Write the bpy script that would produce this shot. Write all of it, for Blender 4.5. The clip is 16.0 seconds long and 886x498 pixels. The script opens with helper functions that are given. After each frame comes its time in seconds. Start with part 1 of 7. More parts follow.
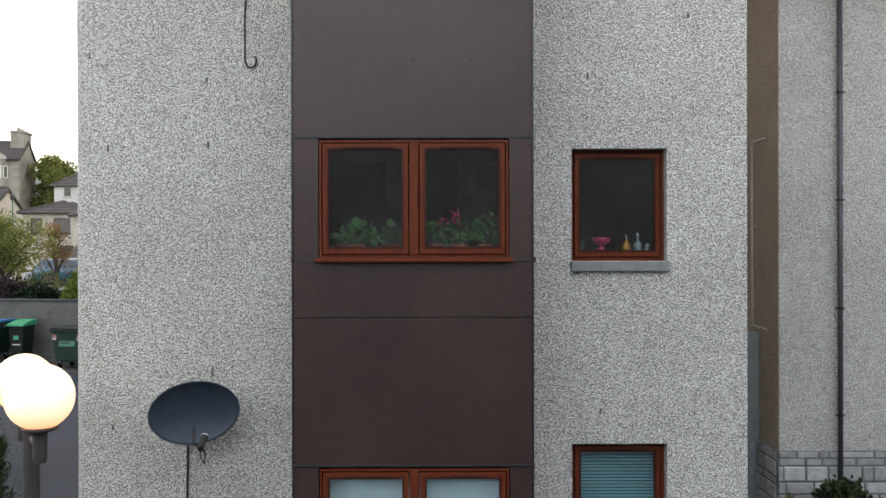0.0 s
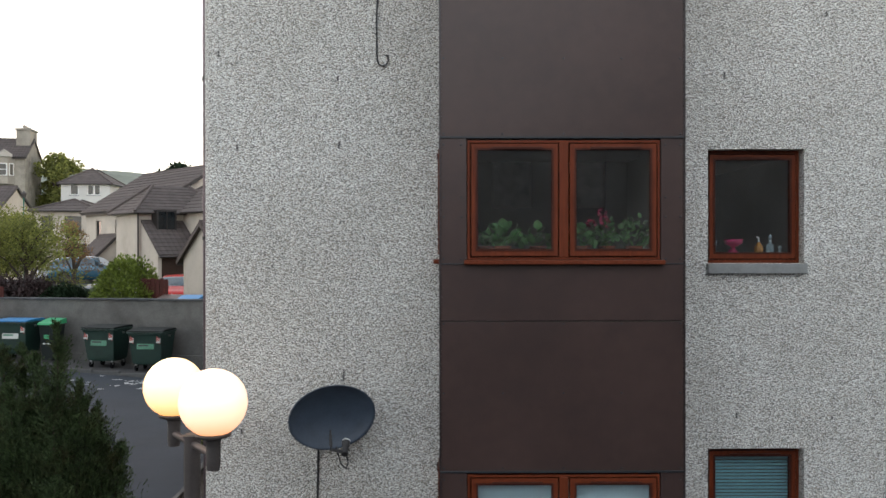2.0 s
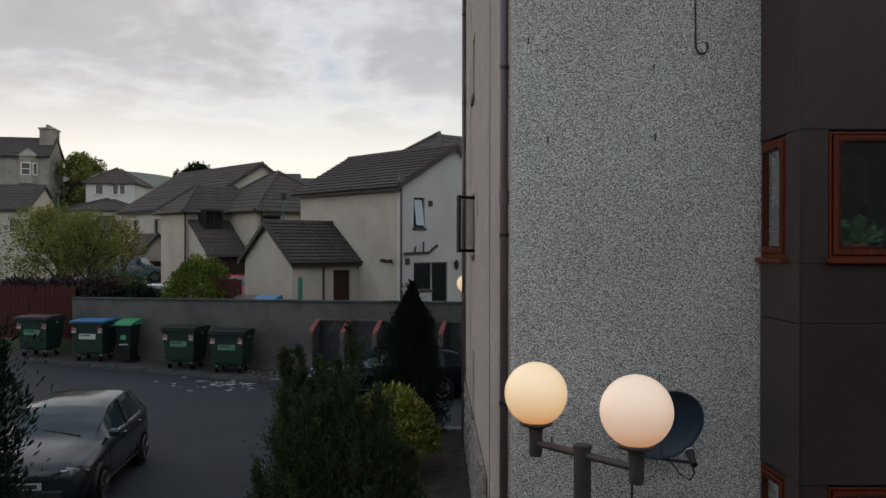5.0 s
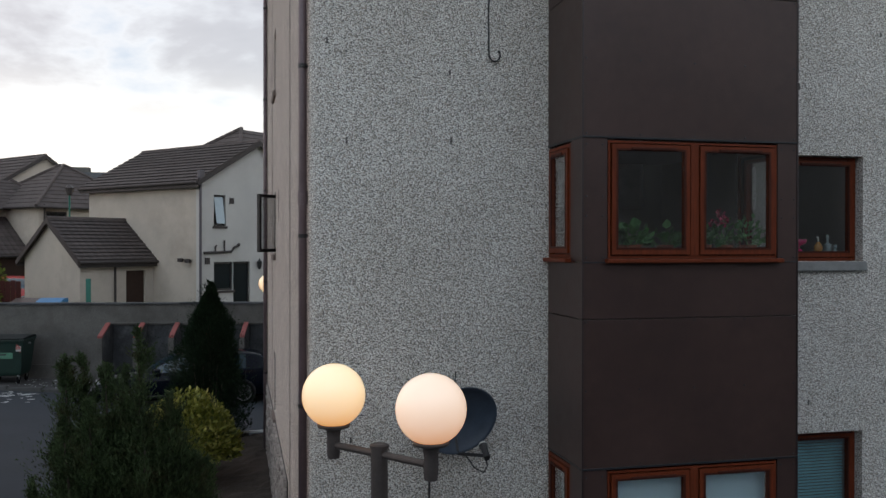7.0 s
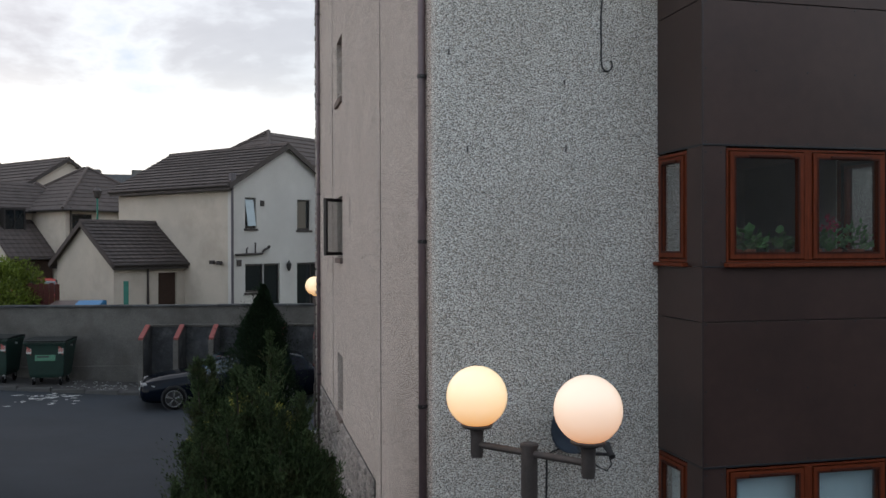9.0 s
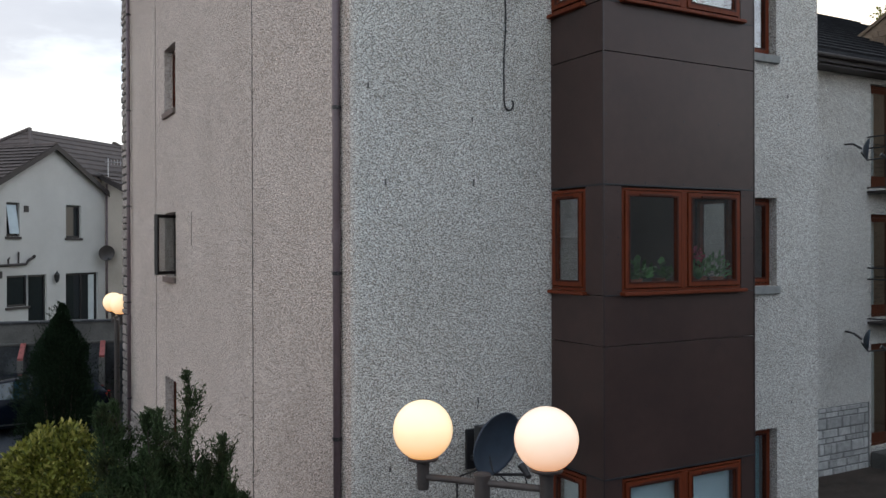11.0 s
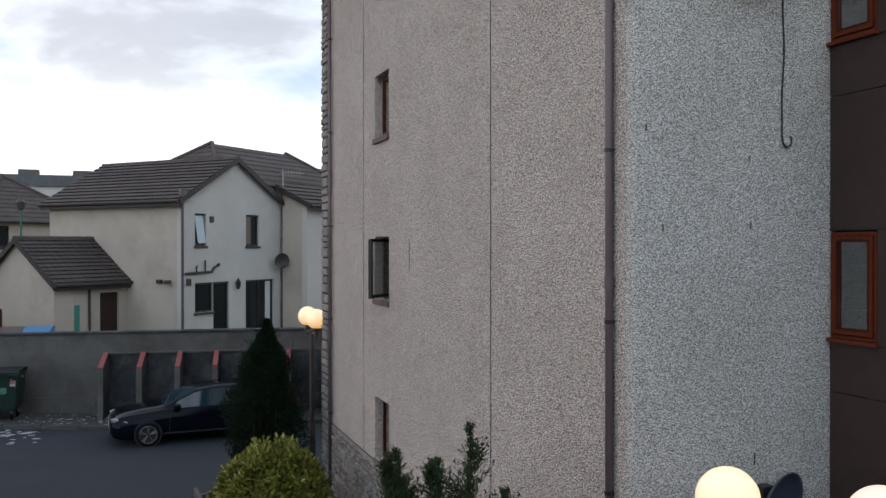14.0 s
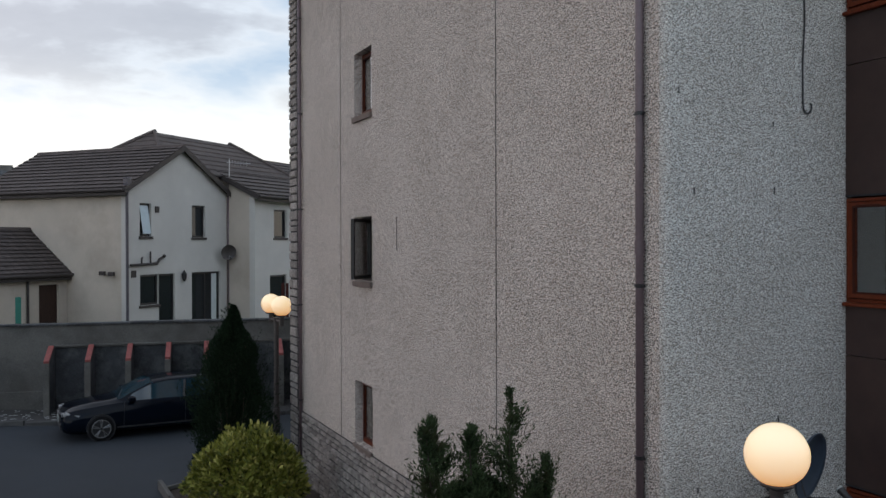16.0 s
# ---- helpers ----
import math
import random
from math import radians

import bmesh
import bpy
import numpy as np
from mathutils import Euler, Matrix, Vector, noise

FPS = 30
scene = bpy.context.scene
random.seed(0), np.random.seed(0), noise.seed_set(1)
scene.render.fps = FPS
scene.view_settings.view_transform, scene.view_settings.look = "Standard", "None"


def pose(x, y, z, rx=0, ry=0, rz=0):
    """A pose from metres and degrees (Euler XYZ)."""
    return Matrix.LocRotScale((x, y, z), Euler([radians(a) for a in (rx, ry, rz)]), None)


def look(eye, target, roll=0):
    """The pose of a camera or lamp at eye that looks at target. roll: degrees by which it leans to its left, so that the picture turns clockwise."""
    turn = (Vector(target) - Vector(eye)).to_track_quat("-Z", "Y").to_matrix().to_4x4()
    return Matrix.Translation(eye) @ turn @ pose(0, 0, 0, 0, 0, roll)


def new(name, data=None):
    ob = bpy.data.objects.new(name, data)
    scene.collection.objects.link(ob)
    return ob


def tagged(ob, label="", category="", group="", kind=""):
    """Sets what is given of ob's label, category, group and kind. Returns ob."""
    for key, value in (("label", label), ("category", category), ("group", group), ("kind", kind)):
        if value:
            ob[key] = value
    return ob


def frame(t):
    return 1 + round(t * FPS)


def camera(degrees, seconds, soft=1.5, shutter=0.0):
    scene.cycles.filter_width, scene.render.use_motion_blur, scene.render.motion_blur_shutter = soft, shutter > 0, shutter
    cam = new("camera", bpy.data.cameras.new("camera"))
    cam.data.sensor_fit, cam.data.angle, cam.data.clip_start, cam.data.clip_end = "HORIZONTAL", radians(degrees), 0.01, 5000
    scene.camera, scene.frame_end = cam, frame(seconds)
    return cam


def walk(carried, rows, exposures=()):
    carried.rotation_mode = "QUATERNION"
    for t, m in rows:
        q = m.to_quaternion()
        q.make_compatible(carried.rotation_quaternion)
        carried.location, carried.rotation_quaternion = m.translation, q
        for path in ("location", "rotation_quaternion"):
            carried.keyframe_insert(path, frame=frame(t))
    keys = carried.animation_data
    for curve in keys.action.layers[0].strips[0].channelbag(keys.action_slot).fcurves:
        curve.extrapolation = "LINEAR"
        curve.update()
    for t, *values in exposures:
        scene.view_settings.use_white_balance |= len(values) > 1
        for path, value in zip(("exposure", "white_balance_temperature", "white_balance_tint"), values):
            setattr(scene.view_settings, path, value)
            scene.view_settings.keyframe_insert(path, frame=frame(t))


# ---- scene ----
cam = camera(54.8, 16.0, shutter=0.2)
METRES, EYE, TILT, LEAN, TURN = 8.5, 4.1, 0.0, 0.0, -0.2
ROWS = [
    (0.0, 0.0, 0.0, 0.0, -0.0, -0.1, 0.14),
    (0.5, -0.0063, -0.0008, 0.0017, -0.09, -0.18, 0.12),
    (1.0, -0.035, 0.0011, 0.003, -0.19, -0.23, 0.11),
    (1.5, -0.082, 0.0051, 0.0038, -0.24, -0.22, 0.09),
    (2.0, -0.1384, 0.014, 0.0037, -0.25, -0.22, 0.06),
    (2.5, -0.2027, 0.0237, 0.0013, -0.24, -0.21, 0.06),
    (3.0, -0.2725, 0.0334, 0.0001, -0.24, -0.19, 0.06),
    (3.2, -0.2993, 0.0367, 0.0004, -0.18, -0.18, 0.06),
    (5.1, -0.4440, 0.0608, 0.0007, -0.25, -0.16, -0.08),
    (5.3, -0.4455, 0.0608, 0.0007, -1.47, -0.15, -0.11),
    (5.5, -0.445, 0.0586, 0.0014, -6.66, -0.15, -0.09),
    (6.0, -0.4427, 0.0586, 0.0028, -11.45, -0.18, -0.08),
    (6.5, -0.4388, 0.0618, 0.0032, -12.77, -0.22, -0.03),
    (7.0, -0.4352, 0.0611, 0.003, -13.17, -0.26, -0.04),
    (7.5, -0.4438, 0.0582, 0.0037, -13.37, -0.31, 0.01),
    (8.0, -0.4728, 0.058, 0.0052, -13.22, -0.33, 0.11),
    (8.5, -0.5123, 0.0596, 0.0073, -13.07, -0.31, 0.19),
    (9.0, -0.5493, 0.0626, 0.008, -12.91, -0.24, 0.16),
    (9.5, -0.5878, 0.0671, 0.0073, -19.03, -0.17, 0.14),
    (9.7, -0.6038, 0.0691, 0.0079, -22.25, -0.13, 0.12),
    (11.8, -0.7611, 0.1397, 0.0644, -32.05, -0.15, 0.23),
    (12.0, -0.7755, 0.1481, 0.0706, -33.25, -0.13, 0.23),
    (12.5, -0.7977, 0.164, 0.086, -33.6, -0.09, 0.16),
    (13.0, -0.8038, 0.1673, 0.0951, -33.81, -0.14, 0.08),
    (13.5, -0.8081, 0.1743, 0.0912, -27.0, -0.14, 0.06),
    (14.0, -0.8118, 0.1831, 0.0852, -20.13, -0.24, 0.05),
    (14.5, -0.8212, 0.1937, 0.081, -19.83, -0.32, 0.09),
    (15.0, -0.839, 0.2053, 0.0792, -25.25, -0.34, 0.11),
    (15.5, -0.8647, 0.2186, 0.0707, -25.01, -0.36, 0.12),
    (16.0, -0.893, 0.236, 0.0528, -24.8, -0.37, 0.16),
]
EXPOSURES = [(0.0, 0.12, 6800, 10), (1.5, 0.02, 6820, 10), (3.0, -0.34, 6780, 10), (5.3, -1.4, 6560, 10), (6.0, -1.24, 6520, 10), (7.0, -0.98, 6480, 10), (9.5, -0.85, 6440, 10), (12.0, -0.58, 6330, 10), (13.0, -0.55, 6330, 10), (14.5, -0.97, 6220, 10), (16.0, -1.06, 6220, 10)]
walk(cam, [(t, pose(0, 0, EYE, TILT, LEAN, TURN) @ pose(METRES * x, METRES * y, METRES * z, 90 + pitch, roll, yaw)) for t, x, y, z, yaw, pitch, roll in ROWS], EXPOSURES)

# ---- world and sun ----
SUN_AZ, SUN_EL = radians(-50), radians(9)      # from +y towards -x
sun_dir = Vector((math.sin(SUN_AZ) * math.cos(SUN_EL), math.cos(SUN_AZ) * math.cos(SUN_EL), math.sin(SUN_EL)))
world = bpy.data.worlds.new("dusk_sky")
scene.world = world
world.use_nodes = True


class Nodes:
    """A small hand for node trees."""

    def __init__(self, tree):
        self.tree = tree

    def add(self, kind, **settings):
        node = self.tree.nodes.new(kind)
        for key, value in settings.items():
            if key in node.inputs.keys():
                node.inputs[key].default_value = value
            else:
                setattr(node, key, value)
        return node

    def link(self, a, b):
        self.tree.links.new(a, b)
        return b

    def ramp(self, source, stops, interpolation="LINEAR"):
        node = self.tree.nodes.new("ShaderNodeValToRGB")
        node.color_ramp.interpolation = interpolation
        while len(node.color_ramp.elements) < len(stops):
            node.color_ramp.elements.new(0.5)
        for element, (at, colour) in zip(node.color_ramp.elements, stops):
            element.position = at
            element.color = (*colour, 1) if len(colour) == 3 else colour
        self.tree.links.new(source, node.inputs["Fac"])
        return node.outputs["Color"]

    def math(self, operation, a, b=None, clamp=False):
        node = self.tree.nodes.new("ShaderNodeMath")
        node.operation, node.use_clamp = operation, clamp
        for socket, value in zip(node.inputs, (a, b)):
            if value is None:
                continue
            if isinstance(value, (int, float)):
                socket.default_value = value
            else:
                self.tree.links.new(value, socket)
        return node.outputs[0]

    def mix(self, fac, a, b, blend="MIX"):
        node = self.tree.nodes.new("ShaderNodeMix")
        node.data_type, node.blend_type = "RGBA", blend
        for socket, value in ((node.inputs["Factor"], fac), (node.inputs[6], a), (node.inputs[7], b)):
            if isinstance(value, (int, float)):
                socket.default_value = value
            elif isinstance(value, tuple):
                socket.default_value = (*value, 1)
            else:
                self.tree.links.new(value, socket)
        return node.outputs[2]


def build_sky():
    n = Nodes(world.node_tree)
    n.tree.nodes.clear()
    out, background = n.add("ShaderNodeOutputWorld"), n.add("ShaderNodeBackground", Strength=1.0)
    sky = n.add("ShaderNodeTexSky", sky_type="NISHITA", sun_disc=False, sun_elevation=SUN_EL, sun_rotation=-SUN_AZ)
    coords = n.add("ShaderNodeTexCoord")
    split = n.add("ShaderNodeSeparateXYZ")
    n.link(coords.outputs["Generated"], split.inputs[0])
    up = n.math("MAXIMUM", split.outputs["Z"], 0.0)
    # clouds drawn out flat towards the horizon
    flat = n.add("ShaderNodeCombineXYZ")
    low = n.math("ADD", up, 0.22)
    n.link(n.math("DIVIDE", split.outputs["X"], low), flat.inputs[0])
    n.link(n.math("DIVIDE", split.outputs["Y"], low), flat.inputs[1])
    cloud = n.add("ShaderNodeTexNoise", Scale=1.35, Detail=6.0, Roughness=0.52, Distortion=0.35)
    n.link(flat.outputs[0], cloud.inputs["Vector"])
    fine = n.add("ShaderNodeTexNoise", Scale=3.2, Detail=5.0, Roughness=0.6)
    n.link(flat.outputs[0], fine.inputs["Vector"])
    thick = n.math("ADD", n.math("MULTIPLY", cloud.outputs["Fac"], 0.75), n.math("MULTIPLY", fine.outputs["Fac"], 0.25))
    colours = n.ramp(thick, [(0.39, (0.66, 0.90, 1.20)), (0.48, (1.28, 1.36, 1.46)), (0.54, (0.86, 0.90, 1.00)), (0.66, (0.68, 0.72, 0.82))])
    # a bright, clear band above the horizon
    band = n.ramp(up, [(0.0, (1, 1, 1)), (0.08, (1, 1, 1)), (0.21, (0, 0, 0))], "EASE")
    body = n.mix(band, colours, (2.0, 1.95, 1.88))
    # a warm glow round the sunken sun
    toward = n.add("ShaderNodeVectorMath", operation="DOT_PRODUCT")
    toward.inputs[1].default_value = sun_dir
    n.link(coords.outputs["Generated"], toward.inputs[0])
    glow = n.ramp(toward.outputs["Value"], [(0.25, (0, 0, 0)), (1.0, (1, 1, 1))], "EASE")
    body = n.mix(1.0, body, n.mix(glow, (0, 0, 0), (0.47, 0.34, 0.27)), "ADD")
    # the sky behind, away from the sunset, is clearer and more open
    behind = n.math("ADD", n.math("MULTIPLY", n.math("MAXIMUM", n.math("MULTIPLY", split.outputs["Y"], -1.0), 0.0), 0.9), 1.0)
    body = n.mix(1.0, body, behind, "MULTIPLY")
    body = n.mix(0.08, body, sky.outputs[0], "ADD")
    n.link(body, background.inputs["Color"])
    n.link(background.outputs[0], out.inputs[0])


build_sky()
sun = new("sun", bpy.data.lights.new("sun", "SUN"))
sun.data.energy, sun.data.angle, sun.data.color = 0.46, radians(30), (1.0, 0.56, 0.44)
sun.matrix_world = look(sun_dir * 60, (0, 0, 0))


# ---- materials ----
def material(name, base, rough=0.8, metal=0.0, vary=0.12, scale=6.0, fine=60.0, bump=0.2, bump_size=0.004, per_piece=0.0, stain=None, emission=None, spec=0.5, island=0.0, coat=0.0):
    """A surface: base colour varied at two scales, with fine relief."""
    m = bpy.data.materials.new(name)
    m.use_nodes = True
    n = Nodes(m.node_tree)
    shader = n.tree.nodes["Principled BSDF"]
    coords = n.add("ShaderNodeTexCoord")
    geo = n.add("ShaderNodeNewGeometry")
    big = n.add("ShaderNodeTexNoise", Scale=scale, Detail=4.0, Roughness=0.6)
    small = n.add("ShaderNodeTexNoise", Scale=fine, Detail=3.0, Roughness=0.6)
    for node in (big, small):
        n.link(geo.outputs["Position"], node.inputs["Vector"])
    tone = n.math("ADD", n.math("MULTIPLY", big.outputs["Fac"], 0.6), n.math("MULTIPLY", small.outputs["Fac"], 0.4))
    lo, hi = tuple(max(0.0, c * (1 - 2.2 * vary)) for c in base), tuple(min(1.0, c * (1 + 2.2 * vary)) for c in base)
    colour = n.ramp(tone, [(0.3, lo), (0.7, hi)])
    if per_piece:
        info = n.add("ShaderNodeObjectInfo")
        shift = n.math("ADD", n.math("MULTIPLY", info.outputs["Random"], 2 * per_piece), 1 - per_piece)
        colour = n.mix(1.0, colour, shift, "MULTIPLY")
    if island:
        shift = n.math("ADD", n.math("MULTIPLY", geo.outputs["Random Per Island"], 2 * island), 1 - island)
        colour = n.mix(1.0, colour, shift, "MULTIPLY")
    if stain:
        spot = n.add("ShaderNodeTexNoise", Scale=stain[1], Detail=5.0, Roughness=0.65)
        n.link(geo.outputs["Position"], spot.inputs["Vector"])
        colour = n.mix(n.math("MULTIPLY", n.ramp(spot.outputs["Fac"], [(0.5, (0, 0, 0)), (0.68, (1, 1, 1))]), stain[2]), colour, stain[0])
    n.link(colour, shader.inputs["Base Color"])
    shader.inputs["Metallic"].default_value = metal
    shader.inputs["Specular IOR Level"].default_value = spec
    shader.inputs["Coat Weight"].default_value = coat
    n.link(n.math("ADD", n.math("MULTIPLY", small.outputs["Fac"], 0.16), rough - 0.08, True), shader.inputs["Roughness"])
    if bump:
        relief = n.add("ShaderNodeBump", Strength=bump, Distance=bump_size)
        n.link(small.outputs["Fac"], relief.inputs["Height"])
        n.link(relief.outputs[0], shader.inputs["Normal"])
    if emission:
        shader.inputs["Emission Color"].default_value = (*emission[0], 1)
        shader.inputs["Emission Strength"].default_value = emission[1]
    return m


CHIP = 98.0                                                    # chips to the metre


def harling(name, light, dark, tan, chip=CHIP):
    """Roughcast of pale chips thrown on a wall."""
    m = bpy.data.materials.new(name)
    m.use_nodes = True
    n = Nodes(m.node_tree)
    shader = n.tree.nodes["Principled BSDF"]
    geo = n.add("ShaderNodeNewGeometry")
    warp = n.add("ShaderNodeTexNoise", Scale=70.0, Detail=1.0)
    n.link(geo.outputs["Position"], warp.inputs["Vector"])
    moved = n.add("ShaderNodeVectorMath", operation="MULTIPLY_ADD")
    n.link(warp.outputs["Color"], moved.inputs[0])
    moved.inputs[1].default_value = (0.008, 0.008, 0.008)
    n.link(geo.outputs["Position"], moved.inputs[2])
    # chips lie in the plane of the wall: along it and up it
    split, lay = n.add("ShaderNodeSeparateXYZ"), n.add("ShaderNodeCombineXYZ")
    n.link(moved.outputs[0], split.inputs[0])
    n.link(n.math("SUBTRACT", split.outputs["X"], split.outputs["Y"]), lay.inputs[0])
    n.link(split.outputs["Z"], lay.inputs[1])
    chips = n.add("ShaderNodeTexVoronoi", voronoi_dimensions="2D", Scale=chip, feature="F1")
    n.link(lay.outputs[0], chips.inputs["Vector"])
    grain = n.add("ShaderNodeTexNoise", Scale=130.0, Detail=2.0, Roughness=0.6)
    n.link(geo.outputs["Position"], grain.inputs["Vector"])
    patch = n.add("ShaderNodeTexNoise", Scale=1.1, Detail=5.0, Roughness=0.6)
    n.link(geo.outputs["Position"], patch.inputs["Vector"])
    pick = n.add("ShaderNodeSeparateColor")
    n.link(chips.outputs["Color"], pick.inputs[0])
    bright = tuple(min(0.9, 1.18 * c) for c in light)
    stone = n.ramp(pick.outputs[0], [(0.0, tuple(0.55 * c for c in light)), (0.12, tan), (0.3, tuple(0.6 * p + 0.4 * q for p, q in zip(light, tan))), (0.5, light), (0.8, bright), (1.0, bright)])
    height = n.math("SUBTRACT", n.math("ADD", n.math("MULTIPLY", grain.outputs["Fac"], 0.30), n.math("MULTIPLY", pick.outputs[1], 0.10)), chips.outputs["Distance"])
    spread = n.tree.nodes.new("ShaderNodeMapRange")
    for socket, value in zip(("From Min", "From Max", "To Min", "To Max"), (-0.46, -0.16, 1.0, 0.0)):
        spread.inputs[socket].default_value = value
    n.link(height, spread.inputs["Value"])
    colour = n.mix(spread.outputs["Result"], stone, dark)
    colour = n.mix(1.0, colour, n.ramp(patch.outputs["Fac"], [(0.3, (0.86, 0.85, 0.84)), (0.7, (1.0, 1.0, 1.0))]), "MULTIPLY")
    clump = n.add("ShaderNodeTexNoise", Scale=34.0, Detail=2.0, Roughness=0.6)
    n.link(geo.outputs["Position"], clump.inputs["Vector"])
    colour = n.mix(1.0, colour, n.ramp(clump.outputs["Fac"], [(0.34, (0.90, 0.90, 0.90)), (0.52, (1.02, 1.02, 1.02)), (0.68, (1.08, 1.08, 1.08))]), "MULTIPLY")
    n.link(colour, shader.inputs["Base Color"])
    shader.inputs["Roughness"].default_value = 0.88
    shader.inputs["Specular IOR Level"].default_value = 0.3
    relief = n.add("ShaderNodeBump", Strength=0.6, Distance=0.008)
    n.link(height, relief.inputs["Height"])
    n.link(relief.outputs[0], shader.inputs["Normal"])
    return m


def wood(name, base, rough=0.45):
    m = bpy.data.materials.new(name)
    m.use_nodes = True
    n = Nodes(m.node_tree)
    shader = n.tree.nodes["Principled BSDF"]
    geo = n.add("ShaderNodeNewGeometry")
    stretch = n.add("ShaderNodeMapping")
    stretch.inputs["Scale"].default_value = (30, 30, 3)
    n.link(geo.outputs["Position"], stretch.inputs[0])
    grain = n.add("ShaderNodeTexNoise", Scale=2.0, Detail=5.0, Roughness=0.6)
    n.link(stretch.outputs[0], grain.inputs["Vector"])
    n.link(n.ramp(grain.outputs["Fac"], [(0.25, tuple(0.62 * c for c in base)), (0.5, base), (0.75, tuple(1.35 * c for c in base))]), shader.inputs["Base Color"])
    shader.inputs["Roughness"].default_value = rough
    shader.inputs["Specular IOR Level"].default_value = 0.16
    relief = n.add("ShaderNodeBump", Strength=0.15, Distance=0.003)
    n.link(grain.outputs["Fac"], relief.inputs["Height"])
    n.link(relief.outputs[0], shader.inputs["Normal"])
    return m


def pane_glass(name, tint=(0.97, 0.985, 0.985)):
    m = bpy.data.materials.new(name)
    m.use_nodes = True
    n = Nodes(m.node_tree)
    n.tree.nodes.clear()
    out = n.add("ShaderNodeOutputMaterial")
    clear, gloss, both = n.add("ShaderNodeBsdfTransparent"), n.add("ShaderNodeBsdfGlossy", Roughness=0.01), n.add("ShaderNodeMixShader")
    clear.inputs[0].default_value = (*tint, 1)
    edge = n.add("ShaderNodeLayerWeight", Blend=0.5)
    geo = n.add("ShaderNodeNewGeometry")
    ripple = n.add("ShaderNodeTexNoise", Scale=2.4, Detail=1.0)
    n.link(geo.outputs["Position"], ripple.inputs["Vector"])
    relief = n.add("ShaderNodeBump", Strength=0.02, Distance=0.01)
    n.link(ripple.outputs["Fac"], relief.inputs["Height"])
    n.link(relief.outputs[0], gloss.inputs["Normal"])
    n.link(n.math("ADD", n.math("MULTIPLY", n.math("POWER", edge.outputs["Facing"], 2.0), 0.80), 0.15, True), both.inputs[0])
    n.link(clear.outputs[0], both.inputs[1])
    n.link(gloss.outputs[0], both.inputs[2])
    n.link(both.outputs[0], out.inputs[0])
    return m


HARL = harling("roughcast_pale_chips", (0.790, 0.776, 0.725), (0.140, 0.135, 0.128), (0.46, 0.41, 0.35))
# coarser copy for the gable, with the warm evening light mixed into its colours
HARL_SIDE = harling("roughcast_gable_warm_light", (0.745, 0.682, 0.622), (0.080, 0.073, 0.068), (0.48, 0.38, 0.31), 84.0)
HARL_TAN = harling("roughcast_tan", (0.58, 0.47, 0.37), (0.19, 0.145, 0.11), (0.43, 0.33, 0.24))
PANEL = material("brown_cladding", (0.050, 0.0295, 0.0255), 0.38, spec=0.40, vary=0.09, scale=1.4, fine=9.0, bump=0.04, bump_size=0.01, stain=((0.030, 0.019, 0.018), 2.2, 0.4))
PANEL_TRIM = material("brown_cladding_trim", (0.032, 0.022, 0.022), 0.32, vary=0.08, fine=20, bump=0.05)
FLASHING = material("dark_flashing", (0.025, 0.028, 0.032), 0.4, metal=0.3, vary=0.1)
TIMBER = wood("red_brown_stained_wood", (0.128, 0.028, 0.011))
TIMBER_DARK = wood("dark_red_stained_wood", (0.048, 0.013, 0.008))
TIMBER_DOOR = wood("brown_stained_door_wood", (0.085, 0.028, 0.015))
GLASS = pane_glass("window_glass")
SILL = material("concrete_sill", (0.225, 0.23, 0.225), 0.8, vary=0.10, scale=8, fine=80, stain=((0.16, 0.16, 0.16), 6, 0.4))
JOINT = material("dark_joint_sealant", (0.05, 0.045, 0.045), 0.8)
PIPE = material("brown_plastic_pipe", (0.125, 0.090, 0.098), 0.4, vary=0.1, scale=4, fine=30, bump=0.05)
PIPE_GREY = material("blue_grey_plastic_pipe", (0.075, 0.068, 0.080), 0.4, vary=0.1)
METAL_GREY = material("galvanised_box", (0.34, 0.37, 0.38), 0.45, metal=0.4, vary=0.08)
COPPER = material("dull_copper_pipe", (0.46, 0.41, 0.35), 0.5, metal=0.1)
STONE = material("grey_rubble_stone", (0.29, 0.262, 0.24), 0.9, vary=0.26, scale=14, fine=60, bump=0.9, bump_size=0.014, per_piece=0.26)
STONE_PALE = material("pale_grey_rubble_stone", (0.40, 0.40, 0.39), 0.9, vary=0.16, scale=9, fine=70, bump=0.5, bump_size=0.01, per_piece=0.22)
MORTAR_PALE = material("grey_mortar", (0.17, 0.17, 0.165), 0.95, vary=0.12, fine=120)
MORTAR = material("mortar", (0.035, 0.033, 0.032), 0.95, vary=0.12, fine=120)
INNER = material("dim_room_paint", (0.25, 0.245, 0.235), 0.9, vary=0.05)
FLOORING = material("room_floor", (0.12, 0.085, 0.06), 0.7, vary=0.1)
BLIND = material("pale_blue_blind", (0.72, 0.90, 0.98), 0.7, vary=0.04, fine=25)
BLIND_TEAL = material("teal_slat_blind", (0.23, 0.50, 0.54), 0.6, vary=0.05)
CURTAIN = material("pale_net_curtain", (0.55, 0.60, 0.60), 0.9, vary=0.06)
DISH = material("charcoal_dish", (0.036, 0.052, 0.075), 0.5, vary=0.12, scale=8, fine=60, bump=0.05)
BLACK = material("black_plastic", (0.018, 0.018, 0.020), 0.45, vary=0.15)
CHROME = material("worn_steel", (0.45, 0.45, 0.46), 0.3, metal=0.9)
LAMP_METAL = material("dark_brown_lamp_metal", (0.050, 0.042, 0.040), 0.5, vary=0.15, fine=50, bump=0.1)
